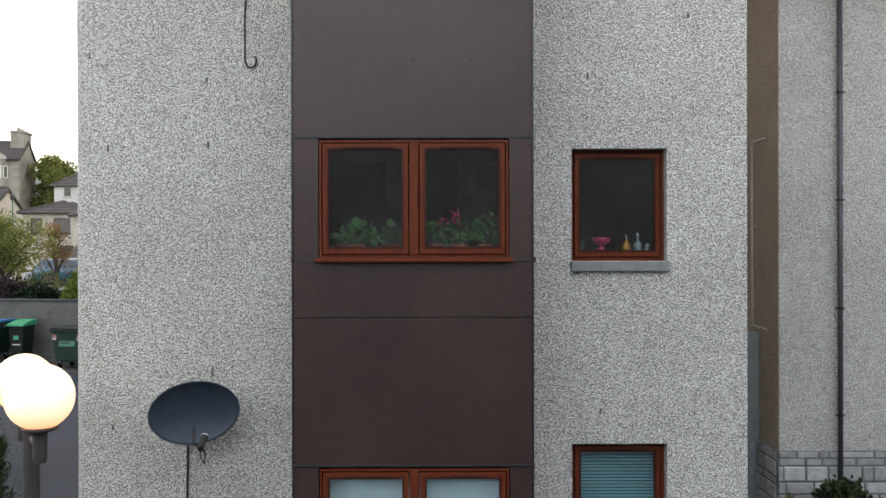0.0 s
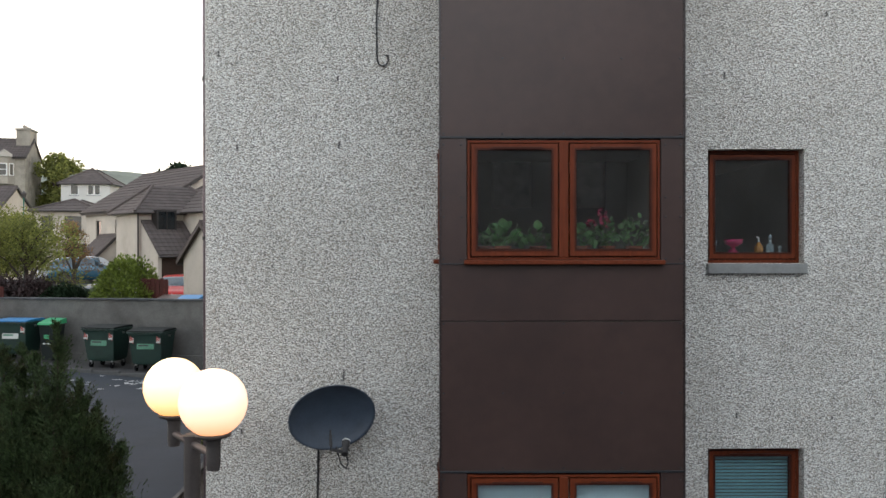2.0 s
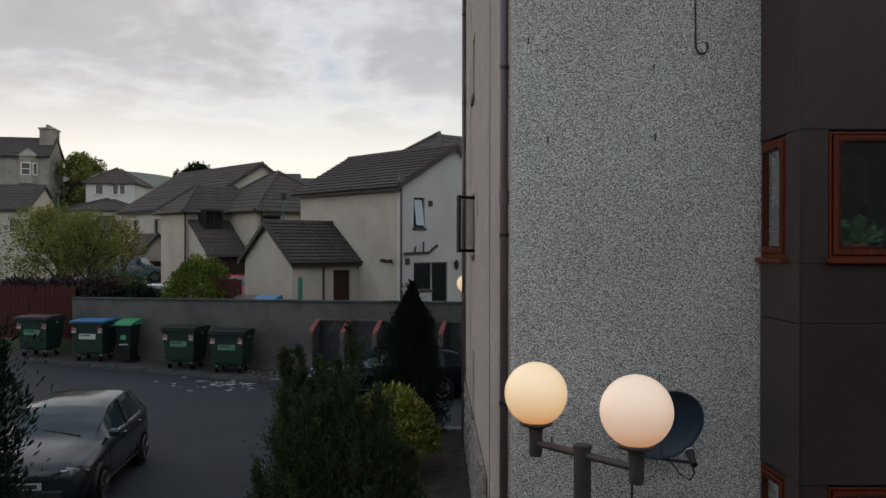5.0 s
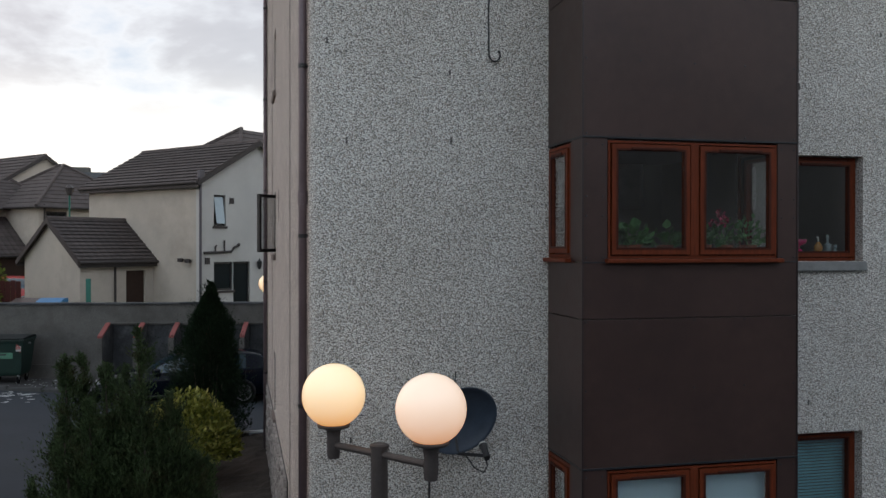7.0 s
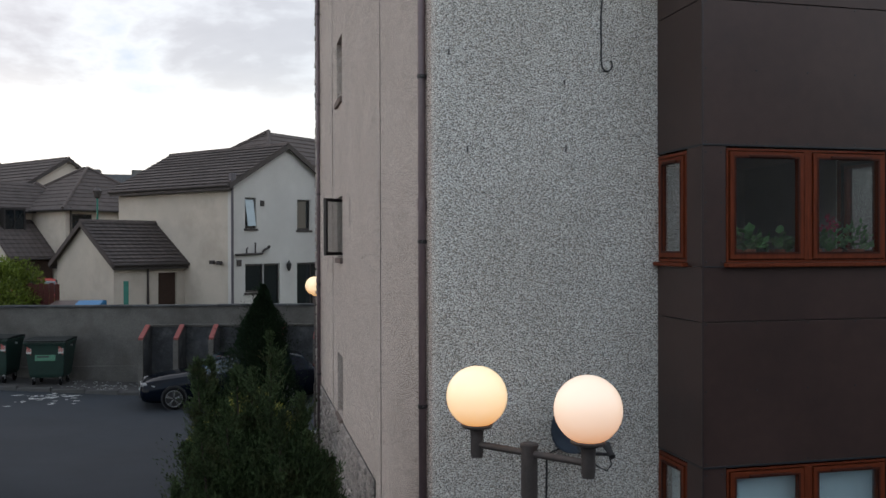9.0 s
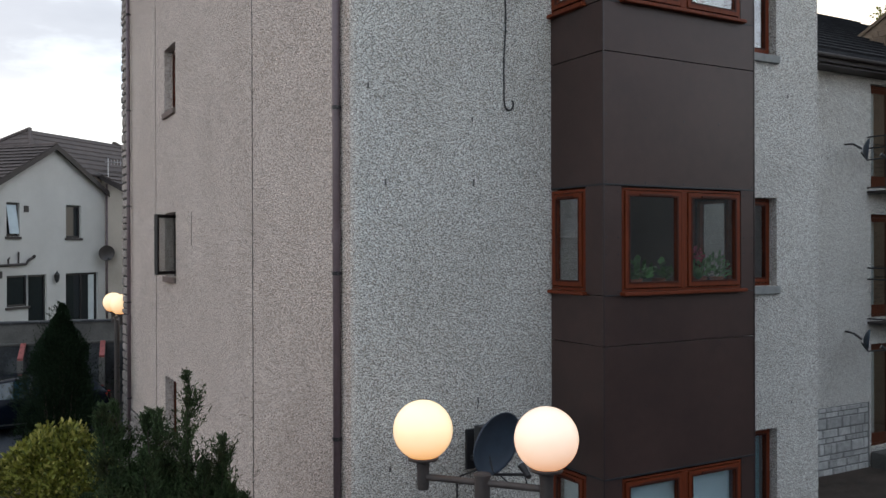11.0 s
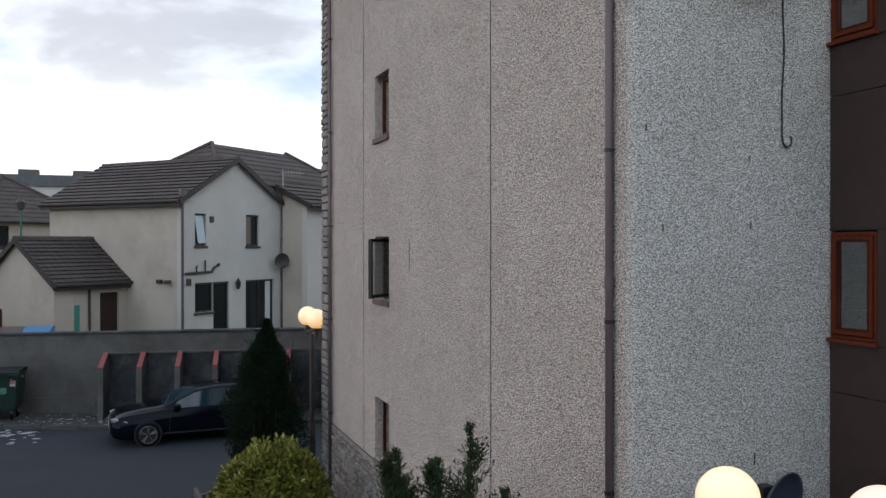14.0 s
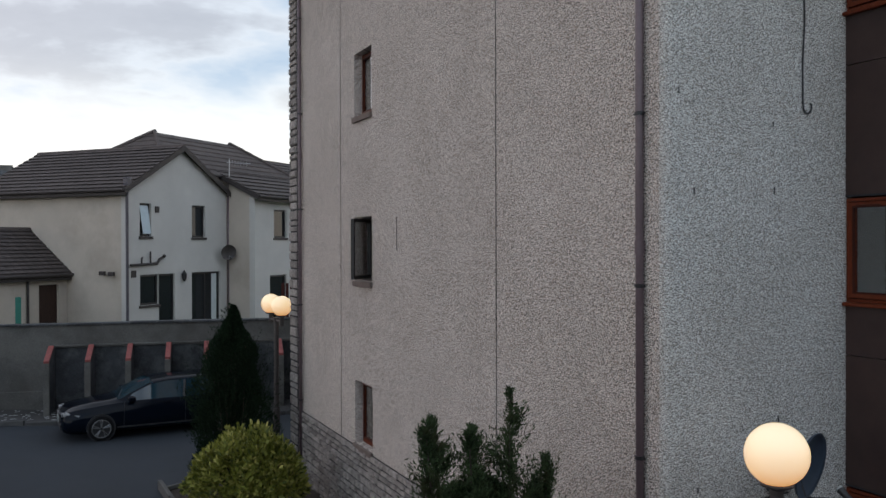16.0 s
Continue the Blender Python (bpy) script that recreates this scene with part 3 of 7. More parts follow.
for x in (-0.36, 0.36):
    part("peg", box(x - 0.02, x + 0.02, -0.018, 0.018, -0.1, 0.158, 0.004), WHITE_PAINT, white_rail)
tagged(part("front_bed", sheet(-3.1, 12.0, 4.2, 11.4, 40, 30, 0.10, 0.04), SOIL), "bare soil strip before the flats", "soil", kind="structure")

# ---- the flats ----
FACE, SIDE, RIGHT, BACK, TOP = 7.39, -3.15, 2.66, 18.05, 10.6
STOREY = 2.555
HEAD = 4.953                                                   # window heads of the first floor
BX0, BX1, BY = -1.150, 0.725, 6.64                             # the bay tower
levels = [-1, 0, 1]
small = [(1.14, 1.963, HEAD - 0.975 + STOREY * k, HEAD + STOREY * k) for k in levels]
behind_bay = [(BX0 + 0.08, BX1 - 0.08, 3.20 + STOREY * k, 5.25 + STOREY * k) for k in levels]
ROUND = 0.075                                                  # the roughcast turns the corner softly
wall_front = part("wall_front", pierced(SIDE + ROUND, RIGHT, -0.1, TOP, small + behind_bay, 0.30), HARL)
wall_front.location.y = FACE
tagged(wall_front, "pale grey roughcast front wall of the flats", "wall", kind="structure")
side_holes = [(14.04, 14.83, HEAD - 0.98 + STOREY * k, HEAD + 0.01 + STOREY * k) for k in levels]
to_side = Matrix(((0, 1, 0, SIDE), (1, 0, 0, 0), (0, 0, 1, 0), (0, 0, 0, 1)))     # s runs along y, depth runs to +x
wall_side = part("wall_side", moved(pierced(FACE + ROUND, BACK, -0.1, TOP, side_holes, 0.28), to_side), HARL_SIDE)
wall_side.location.x = -0.003
tagged(wall_side, "pale roughcast gable wall of the flats", "wall", kind="structure")


def corner_turn():
    """A quarter round from the front wall to the gable wall."""
    bm = bmesh.new()
    cx, cy = SIDE + ROUND, FACE + ROUND
    outer = [(cx - (ROUND + 0.003 * k / 8) * math.sin(math.pi * k / 16), cy - ROUND * math.cos(math.pi * k / 16)) for k in range(9)]
    plan = outer + [(cx - 0.002, cy)]
    low, high = [bm.verts.new((x, y, -0.1)) for x, y in plan], [bm.verts.new((x, y, TOP)) for x, y in plan]
    for k in range(len(plan)):
        bm.faces.new((low[k], low[(k + 1) % len(plan)], high[(k + 1) % len(plan)], high[k]))
    bm.faces.new(low)
    bm.faces.new(high[::-1])
    return bm


tagged(part("wall_corner", corner_turn(), HARL), "rounded roughcast corner of the flats", "wall", kind="structure")
tagged(part("wall_right", box(RIGHT - 0.28, RIGHT - 0.002, FACE + 0.302, 11.80, -0.1, TOP - 0.01), HARL), "roughcast side wall above the narrow alley", "wall", kind="structure")
tagged(part("wall_stair", box(0.98, RIGHT - 0.284, 11.545, 11.80, -0.1, TOP - 0.02), HARL), "roughcast rear wall of the front block", "wall", kind="structure")
tagged(part("wall_court", box(0.96, 1.24, 11.802, BACK + 1.6, -0.1, TOP - 0.015), HARL), "roughcast wall on the court behind", "wall", kind="structure")
tagged(part("wall_back", box(SIDE + 0.3, 0.955, BACK + 1.3, BACK + 1.6, -0.1, TOP - 0.02), HARL), "roughcast back wall of the flats", "wall", kind="structure")
tagged(part("ceiling", box(SIDE + 0.29, RIGHT - 0.29, FACE + 0.31, 11.41, TOP - 0.3, TOP - 0.12), INNER), "plain top ceiling inside the flats", "ceiling", kind="structure")
for k in (-1, 0, 1, 2):
    z = 2.66 + STOREY * k
    tagged(part("floor", box(SIDE + 0.29, RIGHT - 0.29, FACE + 0.302, 11.41, z - 0.2, z), FLOORING), "dim storey floor inside the flats", "floor", kind="structure")
tagged(part("wall_inner", box(0.86, 0.96, FACE + 0.31, 11.4, 0.2, TOP - 0.31), INNER), "dim partition between two rooms", "wall", kind="structure")
tagged(part("wall_lining", box(RIGHT - 0.302, RIGHT - 0.284, FACE + 0.304, 11.41, 0.2, TOP - 0.31), INNER), "plastered inner face of the end wall", "wall", kind="structure")
for s0, s1, z0, z1 in small:
    for x in (s0 + 0.005, s1 - 0.005):
        tagged(part("trim", box(x - 0.004, x + 0.004, FACE + 0.178, FACE + 0.303, z0 + 0.005, z1 - 0.005), INNER), "plastered cheek inside the small window", "lining", kind="structure")
for s0, s1, z0, z1 in behind_bay:
    for x in (s0 + 0.006, s1 - 0.006):
        tagged(part("trim", box(x - 0.005, x + 0.005, FACE + 0.002, FACE + 0.31, z0 + 0.01, z1 - 0.01), INNER), "plastered cheek of the bay opening", "lining", kind="structure")
tagged(part("wall_rear_rooms", box(SIDE + 0.29, RIGHT - 0.29, 11.42, 11.54, 0.2, TOP - 0.31), INNER), "dim rear wall of the front rooms", "wall", kind="structure")


def flats_roof():
    bm = bmesh.new()
    x0, x1, y0, y1, z = SIDE - 0.45, RIGHT + 0.45, FACE - 0.45, BACK + 2.0, TOP + 0.02
    xm = (x0 + x1) / 2
    base = [bm.verts.new(p) for p in ((x0, y0, z), (x1, y0, z), (x1, y1, z), (x0, y1, z))]
    ridge = [bm.verts.new((xm, y0 + 3.0, z + 1.9)), bm.verts.new((xm, y1 - 3.0, z + 1.9))]
    for f in ((0, 1, "a"), (1, 2, "ba"), (2, 3, "b"), (3, 0, "ab")):
        bm.faces.new([base[f[0]], base[f[1]], *[ridge["ab".index(c)] for c in f[2]]])
    bm.faces.new(base)
    return bm


tagged(part("roof", flats_roof(), TILES), "brown tiled hipped roof of the flats", "roof", kind="structure")

# movement joints, scores and the marks of old fixings in the side wall
for y, w in ((10.17, 0.010), (15.51, 0.005)):
    tagged(part("trim", box(SIDE - 0.009, SIDE - 0.003, y - w / 2, y + w / 2, 1.2, TOP - 0.05), JOINT), "dark movement joint in the roughcast", "joint", kind="structure")
tagged(part("trim", box(SIDE - 0.008, SIDE - 0.003, 13.04, 13.052, 4.45, 4.92), JOINT), "short dark streak in the roughcast", "stain", kind="structure")


def frame_window(name, m, s0, s1, z0, z1, label, dark=False, sill=True, two=False, blind=None, open_angle=0.0, reveal=0.10, brown=False):
    """A wooden window set back in its opening; m lays its face plane into the world."""
    mat = DARK_FRAME if dark else TIMBER
    win = thing(name, label, "window", "windows of the flats", "structure", at=m)
    bar = 0.020 if two else 0.030
    part("rebate", pierced(s0 + 0.006, s1 - 0.006, z0 + 0.006, z1 - 0.006, [(s0 + bar + 0.03, s1 - bar - 0.03, z0 + bar + 0.03, z1 - bar - 0.03)], 0.012), DARK_FRAME if dark else TIMBER_DARK, win).location.y = reveal + 0.044
    fr = part("window_frame", pierced(s0 + 0.003, s1 - 0.003, z0 + 0.003, z1 - 0.003, [(s0 + bar, s1 - bar, z0 + bar, z1 - bar)], 0.075), mat, win)
    fr.location.y = reveal
    if two:
        mid = (s0 + s1) / 2
        part("mullion", box(mid - 0.036, mid + 0.036, reveal - 0.006, reveal + 0.07, z0 + bar + 0.001, z1 - bar - 0.001, 0.004), mat, win)
        casement(win, s0 + bar + 0.011, mid - 0.046, z0 + bar + 0.011, z1 - bar - 0.010, reveal - 0.014, mat)
        casement(win, mid + 0.046, s1 - bar - 0.011, z0 + bar + 0.011, z1 - bar - 0.010, reveal - 0.014, mat)
    else:
        casement(win, s0 + bar + 0.010, s1 - bar - 0.010, z0 + bar + 0.010, z1 - bar - 0.009, reveal - 0.014, mat, vent=not dark, open_angle=open_angle, handle=dark)
    if sill:
        part("window_sill", box(s0 - 0.012, s1 + 0.014, -0.045, reveal + 0.05, z0 - 0.088, z0 - 0.002, 0.008), SILL_BROWN if brown else SILL, win, "brown stone sill" if brown else "grey concrete sill")
    if blind == "slats":
        slat = mesh_of("blind_slat", moved(box(s0 + 0.06, s1 - 0.06, -0.011, 0.011, -0.0012, 0.0012), pose(0, 0, 0, 48, 0, 0)), BLIND_TEAL)
        holder = part("blind_rail", box(s0 + 0.055, s1 - 0.055, reveal + 0.085, reveal + 0.115, z1 - 0.09, z1 - 0.06), BLIND_TEAL, win, "teal slatted blind, closed")
        for k in range(28):
            one = part("blind_slat", slat, BLIND_TEAL, holder)
            one.location = (0, reveal + 0.10, z1 - 0.10 - 0.029 * k)
    if blind == "roller":
        part("roller_blind", box(s0 + 0.05, s1 - 0.05, reveal + 0.10, reveal + 0.104, z0 + 0.05, z1 - 0.05), BLIND, win, "pale blue roller blind, drawn")
    return win


face_m = Matrix.Translation((0, FACE, 0))
for k, blind in zip(levels, ("slats", None, None)):
    s0, s1, z0, z1 = small[k + 1]
    frame_window(f"window_{k + 2}", face_m, s0, s1, z0, z1, "small red-brown wooden window in grey roughcast" + (" with a closed teal blind" if blind else ""), blind=blind)
for k in levels:
    s0, s1, z0, z1 = side_holes[k + 1]
    frame_window(f"window_{k + 5}", Matrix(((0, 1, 0, SIDE), (1, 0, 0, 0), (0, 0, 1, 0), (0, 0, 0, 1))), s0, s1, z0, z1, "narrow dark window in the gable wall, standing open" if k == 0 else "narrow red-brown window in the gable wall", dark=(k == 0), open_angle=42 if k == 0 else 0, reveal=0.13, brown=True)


# ---- the bay tower ----
def bay_tower():
    bay = thing("bay", "dark brown panelled bay tower with wooden windows", "bay", kind="structure")
    gap, t = 0.004, 0.03
    bottom, top = 0.15, TOP - 0.1
    bars = [(bottom, 3.554 - STOREY), ]
    # bands of the cladding: one below each window, one tall band above it
    for k in (-1, 0, 1):
        lift = STOREY * k
        bars.append((3.554 + lift, 3.993 + lift))
        bars.append((4.958 + lift, 3.554 + STOREY + lift))
    bars.append((3.554 + 2 * STOREY, top))
    bars = sorted(b for b in set(bars) if b[1] > b[0])
    for z0, z1 in bars:
        part("panel", box(BX0 + 0.012, BX1 - 0.012, BY, BY + t, z0 + gap, min(z1, top) - gap, 0.002), PANEL, bay)
        for x, name in ((BX0, "side_panel"), (BX1 - t, "side_panel")):
            part(name, box(x, x + t, BY + 0.012, FACE - 0.002, z0 + gap, min(z1, top) - gap, 0.002), PANEL, bay)
    for k in (-1, 0, 1):
        lift = STOREY * k
        z0, z1 = 3.993 + lift, 4.958 + lift
        for x0, x1 in ((BX0 + 0.012, -0.945), (0.540, BX1 - 0.012)):
            part("panel", box(x0, x1, BY + 0.001, BY + t, z0 + gap, z1 - gap, 0.002), PANEL, bay)
        for x in (BX0, BX1 - t):
            part("side_panel", box(x, x + t, BY + 0.012, 6.885, z0 + gap, z1 - gap, 0.002), PANEL, bay)
        # flashings over and under the window band
        part("flashing", box(BX0 - 0.004, BX1 + 0.004, BY - 0.007, BY + 0.02, z1 - 0.008, z1 + 0.008, 0.002), FLASHING, bay)
        part("flashing", box(BX0 - 0.003, BX1 + 0.003, BY - 0.004, BY + 0.02, z0 - 0.006, z0 + 0.005, 0.002), FLASHING, bay)
        for x in (BX0, BX1):
            part("flashing", box(x - 0.005, x + 0.005, BY + 0.021, FACE - 0.003, z1 - 0.008, z1 + 0.008), FLASHING, bay)
        # inner board and lining
        part("inner_sill", box(BX0 + 0.035, BX1 - 0.035, BY + 0.11, FACE + 0.02, z0 - 0.01, z0 + 0.03), INNER, bay)
        part("inner_head", box(BX0 + 0.035, BX1 - 0.035, BY + 0.04, FACE - 0.004, z1 + 0.03, z1 + 0.06), INNER, bay)
    for x in (BX0, BX1):
        part("corner_trim", box(x - 0.004 if x < 0 else x - 0.010, x + 0.010 if x < 0 else x + 0.004, BY - 0.004, BY + 0.011, bottom, top, 0.002), PANEL_TRIM, bay)
    part("lining", box(BX0 + 0.034, BX1 - 0.034, BY + 0.034, BY + 0.04, bottom, 3.98 - STOREY), INNER, bay)
    for k in (-1, 0, 1):
        part("lining", box(BX0 + 0.034, BX1 - 0.034, BY + 0.034, BY + 0.04, 4.965 + STOREY * k, 3.985 + STOREY * (k + 1)), INNER, bay)
    # fixings
    rivet = mesh_of("rivet", moved(spun([(0.0085, 0), (0.0065, 0.003), (0.001, 0.004)], 8), pose(0, 0, 0, 90, 0, 0)), FLASHING)
    for k in (-1, 0, 1):
        lift = STOREY * k
        for z in (4.985, 5.56, 6.09):
            for x in (-1.12, -0.67, -0.205, 0.24, 0.69):
                one = part("rivet", rivet, FLASHING, bay)
                one.location = (x, BY, z + lift)
        for z in (4.03, 4.35, 4.50, 4.90):
            for x in (-1.12, -0.985, 0.575, 0.69):
                one = part("rivet", rivet, FLASHING, bay)
                one.location = (x, BY, z + lift)
    part("cap", box(BX0 - 0.03, BX1 + 0.03, BY - 0.03, FACE - 0.002, top, top + 0.05), PANEL_TRIM, bay)
    return bay


bay_tower()
BAY_FACE = Matrix.Translation((0, BY, 0))
bay_left = Matrix(((0, 1, 0, BX0), (1, 0, 0, 0), (0, 0, 1, 0), (0, 0, 0, 1)))
bay_right = Matrix(((0, -1, 0, BX1), (1, 0, 0, 0), (0, 0, 1, 0), (0, 0, 0, 1)))


def bay_windows():
    for k, blind in zip(levels, ("roller", None, None)):
        lift = STOREY * k
        z0, z1 = 4.022 + lift, 4.938 + lift
        win = frame_window(f"window_{k + 8}", BAY_FACE, -0.94, 0.535, z0, z1, "double red-brown wooden bay window" + (" with pale blue blinds drawn" if blind else ""), sill=False, two=True, blind=blind, reveal=0.004)
        part("window_sill", box(-0.965, 0.562, -0.062, 0.06, z0 - 0.034, z0 - 0.001, 0.006), TIMBER, win)
        for name, m in ((f"window_{k + 11}", bay_left), (f"window_{k + 14}", bay_right)):
            one = frame_window(name, m, 6.89, 7.385, z0, z1, "narrow red-brown wooden side window of the bay", sill=False, reveal=0.004, blind=blind)
            part("window_sill", box(6.87, 7.386, -0.05, 0.06, z0 - 0.034, z0 - 0.001, 0.006), TIMBER, one)


bay_windows()


# ---- what hangs on the flats ----
def downpipe(x, y, z0, z1, clips, out, label, name="downpipe", radius=0.034, mat=None, joints=()):
    """A round pipe; out is the way from the pipe to its wall."""
    mat = mat or PIPE
    pipe = thing(name, label, "pipe", at=Matrix.Translation((x, y, z0)))
    part("pipe", tube([(0, 0, 0), (0, 0, z1 - z0)], radius, 16), mat, pipe, smooth=True)
    for z in joints:
        part("collar", tube([(0, 0, z - z0 - 0.06), (0, 0, z - z0 + 0.05)], radius + 0.007, 16), mat, pipe)
    o = Vector((*out, 0))
    side = Vector((-o.y, o.x, 0))
    for z in clips:
        bm = tube([(0, 0, z - z0 - 0.016), (0, 0, z - z0 + 0.016)], radius + 0.006, 16)
        a, b = o * (radius + 0.05) - side * 0.05, side * 0.062
        tube([Vector((0, 0, z - z0)) - b, Vector((0, 0, z - z0)) + b], 0.011, 8, bm)
        tube([Vector((0, 0, z - z0)) + o * radius, Vector((0, 0, z - z0)) + o * (radius + 0.045)], 0.012, 8, bm)
        part("bracket", bm, BLACK, pipe)
    return pipe


downpipe(SIDE - 0.044, 7.66, 0.1, TOP - 0.1, (1.40, 2.80, 4.20, 5.60, 7.0, 8.4), (1, 0), "brown plastic downpipe beside the corner of the flats", joints=(4.52,))
downpipe(SIDE - 0.062, 17.80, 0.1, TOP - 0.1, (1.6, 3.4, 5.2, 7.0, 8.8), (1, 0), "dark downpipe on the far end of the gable wall", joints=(3.1, 6.2))


def dish(at, turn, tilt, width, height, label, mat=None):
    """A satellite dish: an oval bowl on a wall bracket, with its arm and receiver."""
    d = thing("satellite_dish", label, "satellite dish", at=at)
    bm = bmesh.new()
    rings = []
    for r in (0.0, 0.25, 0.5, 0.75, 0.93, 1.0):
        rings.append([bm.verts.new((width / 2 * r * math.cos(a), -0.085 * r * r - (0.012 if r == 1.0 else 0), height / 2 * r * math.sin(a))) for a in (2 * math.pi * k / 40 for k in range(40))])
    for a, b in zip(rings, rings[1:]):
        for k in range(40):
            bm.faces.new((a[k], a[(k + 1) % 40], b[(k + 1) % 40], b[k]))
    bmesh.ops.remove_doubles(bm, verts=bm.verts, dist=1e-5)
    bmesh.ops.solidify(bm, geom=bm.faces[:], thickness=0.008)
    bowl = part("bowl", bm, mat or DISH, d, smooth=True)
    m = pose(0, 0, 0, tilt, 0, turn)
    bowl.matrix_local = m
    top, low = m @ Vector((0, 0, 0)), m @ Vector((0.0, -0.09, -height * 0.50))
    tip = m @ Vector((0.0, -0.42, -height * 0.32))
    part("arm", tube([top + Vector((0, 0.03, -0.06)), low, tip], 0.014, 8), BLACK, d)
    lnb = tube([tip + Vector((0, -0.01, -0.015)), tip + Vector((0.0, 0.045, 0.02)), tip + Vector((0.0, 0.10, 0.055))], [0.026, 0.026, 0.034], 12)
    part("receiver", lnb, BLACK, d)
    part("receiver_cap", tube([tip + Vector((0.0, 0.10, 0.055)), tip + Vector((0.0, 0.112, 0.063))], 0.033, 12), STICKER, d)
    return d, tip


lower_dish, lower_tip = dish(Matrix.Translation((-2.05, 7.08, 2.765)), 25, 8, 0.735, 0.54, "charcoal oval satellite dish on the roughcast front")
part("wall_bracket", box(-0.05, 0.05, 0.27, 0.30, -0.30, 0.05, 0.004), BLACK, lower_dish)
part("mast", tube([(0, 0.27, -0.2), (0, 0.12, -0.2), (0, 0.06, 0.05)], 0.02, 10), BLACK, lower_dish)
part("back_box", box(-0.07, 0.05, 0.02, 0.12, -0.12, 0.12, 0.01), BLACK, lower_dish)
upper_dish, upper_tip = dish(Matrix.Translation((-2.05, 7.02, 7.19)), 21, 8, 0.735, 0.54, "charcoal satellite dish high on the roughcast front")
part("wall_bracket", box(-0.05, 0.05, 0.34, 0.368, -0.30, 0.05, 0.004), BLACK, upper_dish)
part("mast", tube([(0, 0.34, -0.2), (0, 0.12, -0.2), (0, 0.06, 0.05)], 0.02, 10), BLACK, upper_dish)


def cable(points, label, radius=0.0075):
    ob = part("cable", tube(points, radius, 7), BLACK)
    return tagged(ob, label, "cable")


y = FACE - 0.010
hang = [(-1.675 + 0.012 * math.sin(3.1 * z) + 0.006 * math.sin(9 * z), y, z) for z in [7.25 - 0.1 * k for k in range(16)]]
loop = [(-1.676 + 0.05 * (1 - math.cos(a)) * 0.95, y - 0.004, 5.715 - 0.058 * math.sin(a)) for a in (math.pi * k / 9 for k in range(10))]
curl = [(-1.585, y - 0.006, 5.735), (-1.600, y - 0.006, 5.748)]
cable(hang + loop + curl, "black aerial cable hanging with a hooked end")
cable([(-2.12, y - 0.25, 2.52), (-2.18, y, 2.40), (-2.188, y, 1.9), (-2.182, y, 1.2), (-2.186, y, 0.4), (-2.186, y, 0.1)], "black cable running down below the dish", 0.009)
cable([(-1.965, y, 3.085), (-1.962, y, 3.05), (-1.97, y, 2.98)], "short black cable stub above the dish", 0.005)
for at, tip in ((Vector((-2.05, 7.08, 2.765)), lower_tip), (Vector((-2.05, 7.02, 7.19)), upper_tip)):
    p = at + tip
    cable([p + Vector((0, 0.06, 0.0)), p + Vector((0.02, 0.05, -0.09)), p + Vector((0.0, 0.09, -0.15)), p + Vector((-0.05, 0.17, -0.13)), p + Vector((-0.09, 0.28, -0.06)), p + Vector((-0.11, 0.36, -0.02))], "thin black cable looped below the dish receiver", 0.006)
# small holes and rust marks in the front
for k, (x, z, h) in enumerate(((-3.02, 5.76, 0.05), (-2.865, 4.965, 0.055), (-2.01, 5.55, 0.045), (-2.0, 4.985, 0.06), (-2.83, 2.555, 0.045), (1.28, 5.58, 0.06), (1.385, 2.68, 0.045), (2.2, 2.66, 0.03), (2.15, 6.1, 0.04))):
    tagged(part("trim", box(x - 0.007, x + 0.007, FACE - 0.004, FACE + 0.004, z - h / 2, z + h / 2), JOINT), "dark hole in the roughcast", "hole", kind="structure")


# ---- stone bases ----
def rubble(parent, m, length, height, seed, low=0.10, high=0.19, first=0.0, mat=None, under=None, widths=(0.16, 0.24, 0.32, 0.40, 0.50), gap=0.012, rough=1.0):
    """Courses of rough squared stones in the plane y = 0 of m, each proud of the mortar."""
    rng = random.Random(seed)
    shapes = {}
    z = first
    while z < height - 0.04:
        h = min(rng.choice((low, 0.5 * (low + high), high)), height - z)
        if height - z - h < 0.05:
            h = height - z
        x = -rng.random() * 0.15
        while x < length:
            w = rng.choice(widths)
            a, b = max(x, 0), min(x + w, length)
            x += w
            if b - a < 0.04 or (under and z + h > under((a + b) / 2)):
                continue
            key = (round((b - a) * 25) / 25, round(h * 50) / 50)
            if key not in shapes:
                bm = box(0, 1, 0, 1, 0, 1)
                for v in bm.verts:
                    if v.co.y < 0.5:
                        v.co.x = 0.5 + (v.co.x - 0.5) * 0.88 + rng.uniform(-0.02, 0.02) * rough
                        v.co.z = 0.5 + (v.co.z - 0.5) * 0.80 + rng.uniform(-0.03, 0.03) * rough
                shapes[key] = mesh_of("stone", bm, mat or STONE)
            one = part("stone", shapes[key], mat or STONE, parent)
            proud = rng.uniform(0.010, 0.020) * rough
            one.matrix_local = parent.matrix_world.inverted() @ m @ Matrix.Translation((a + gap / 2, -proud, z + gap / 2)) @ Matrix.Diagonal((b - a - gap, proud + 0.01, h - gap, 1))
        z += h


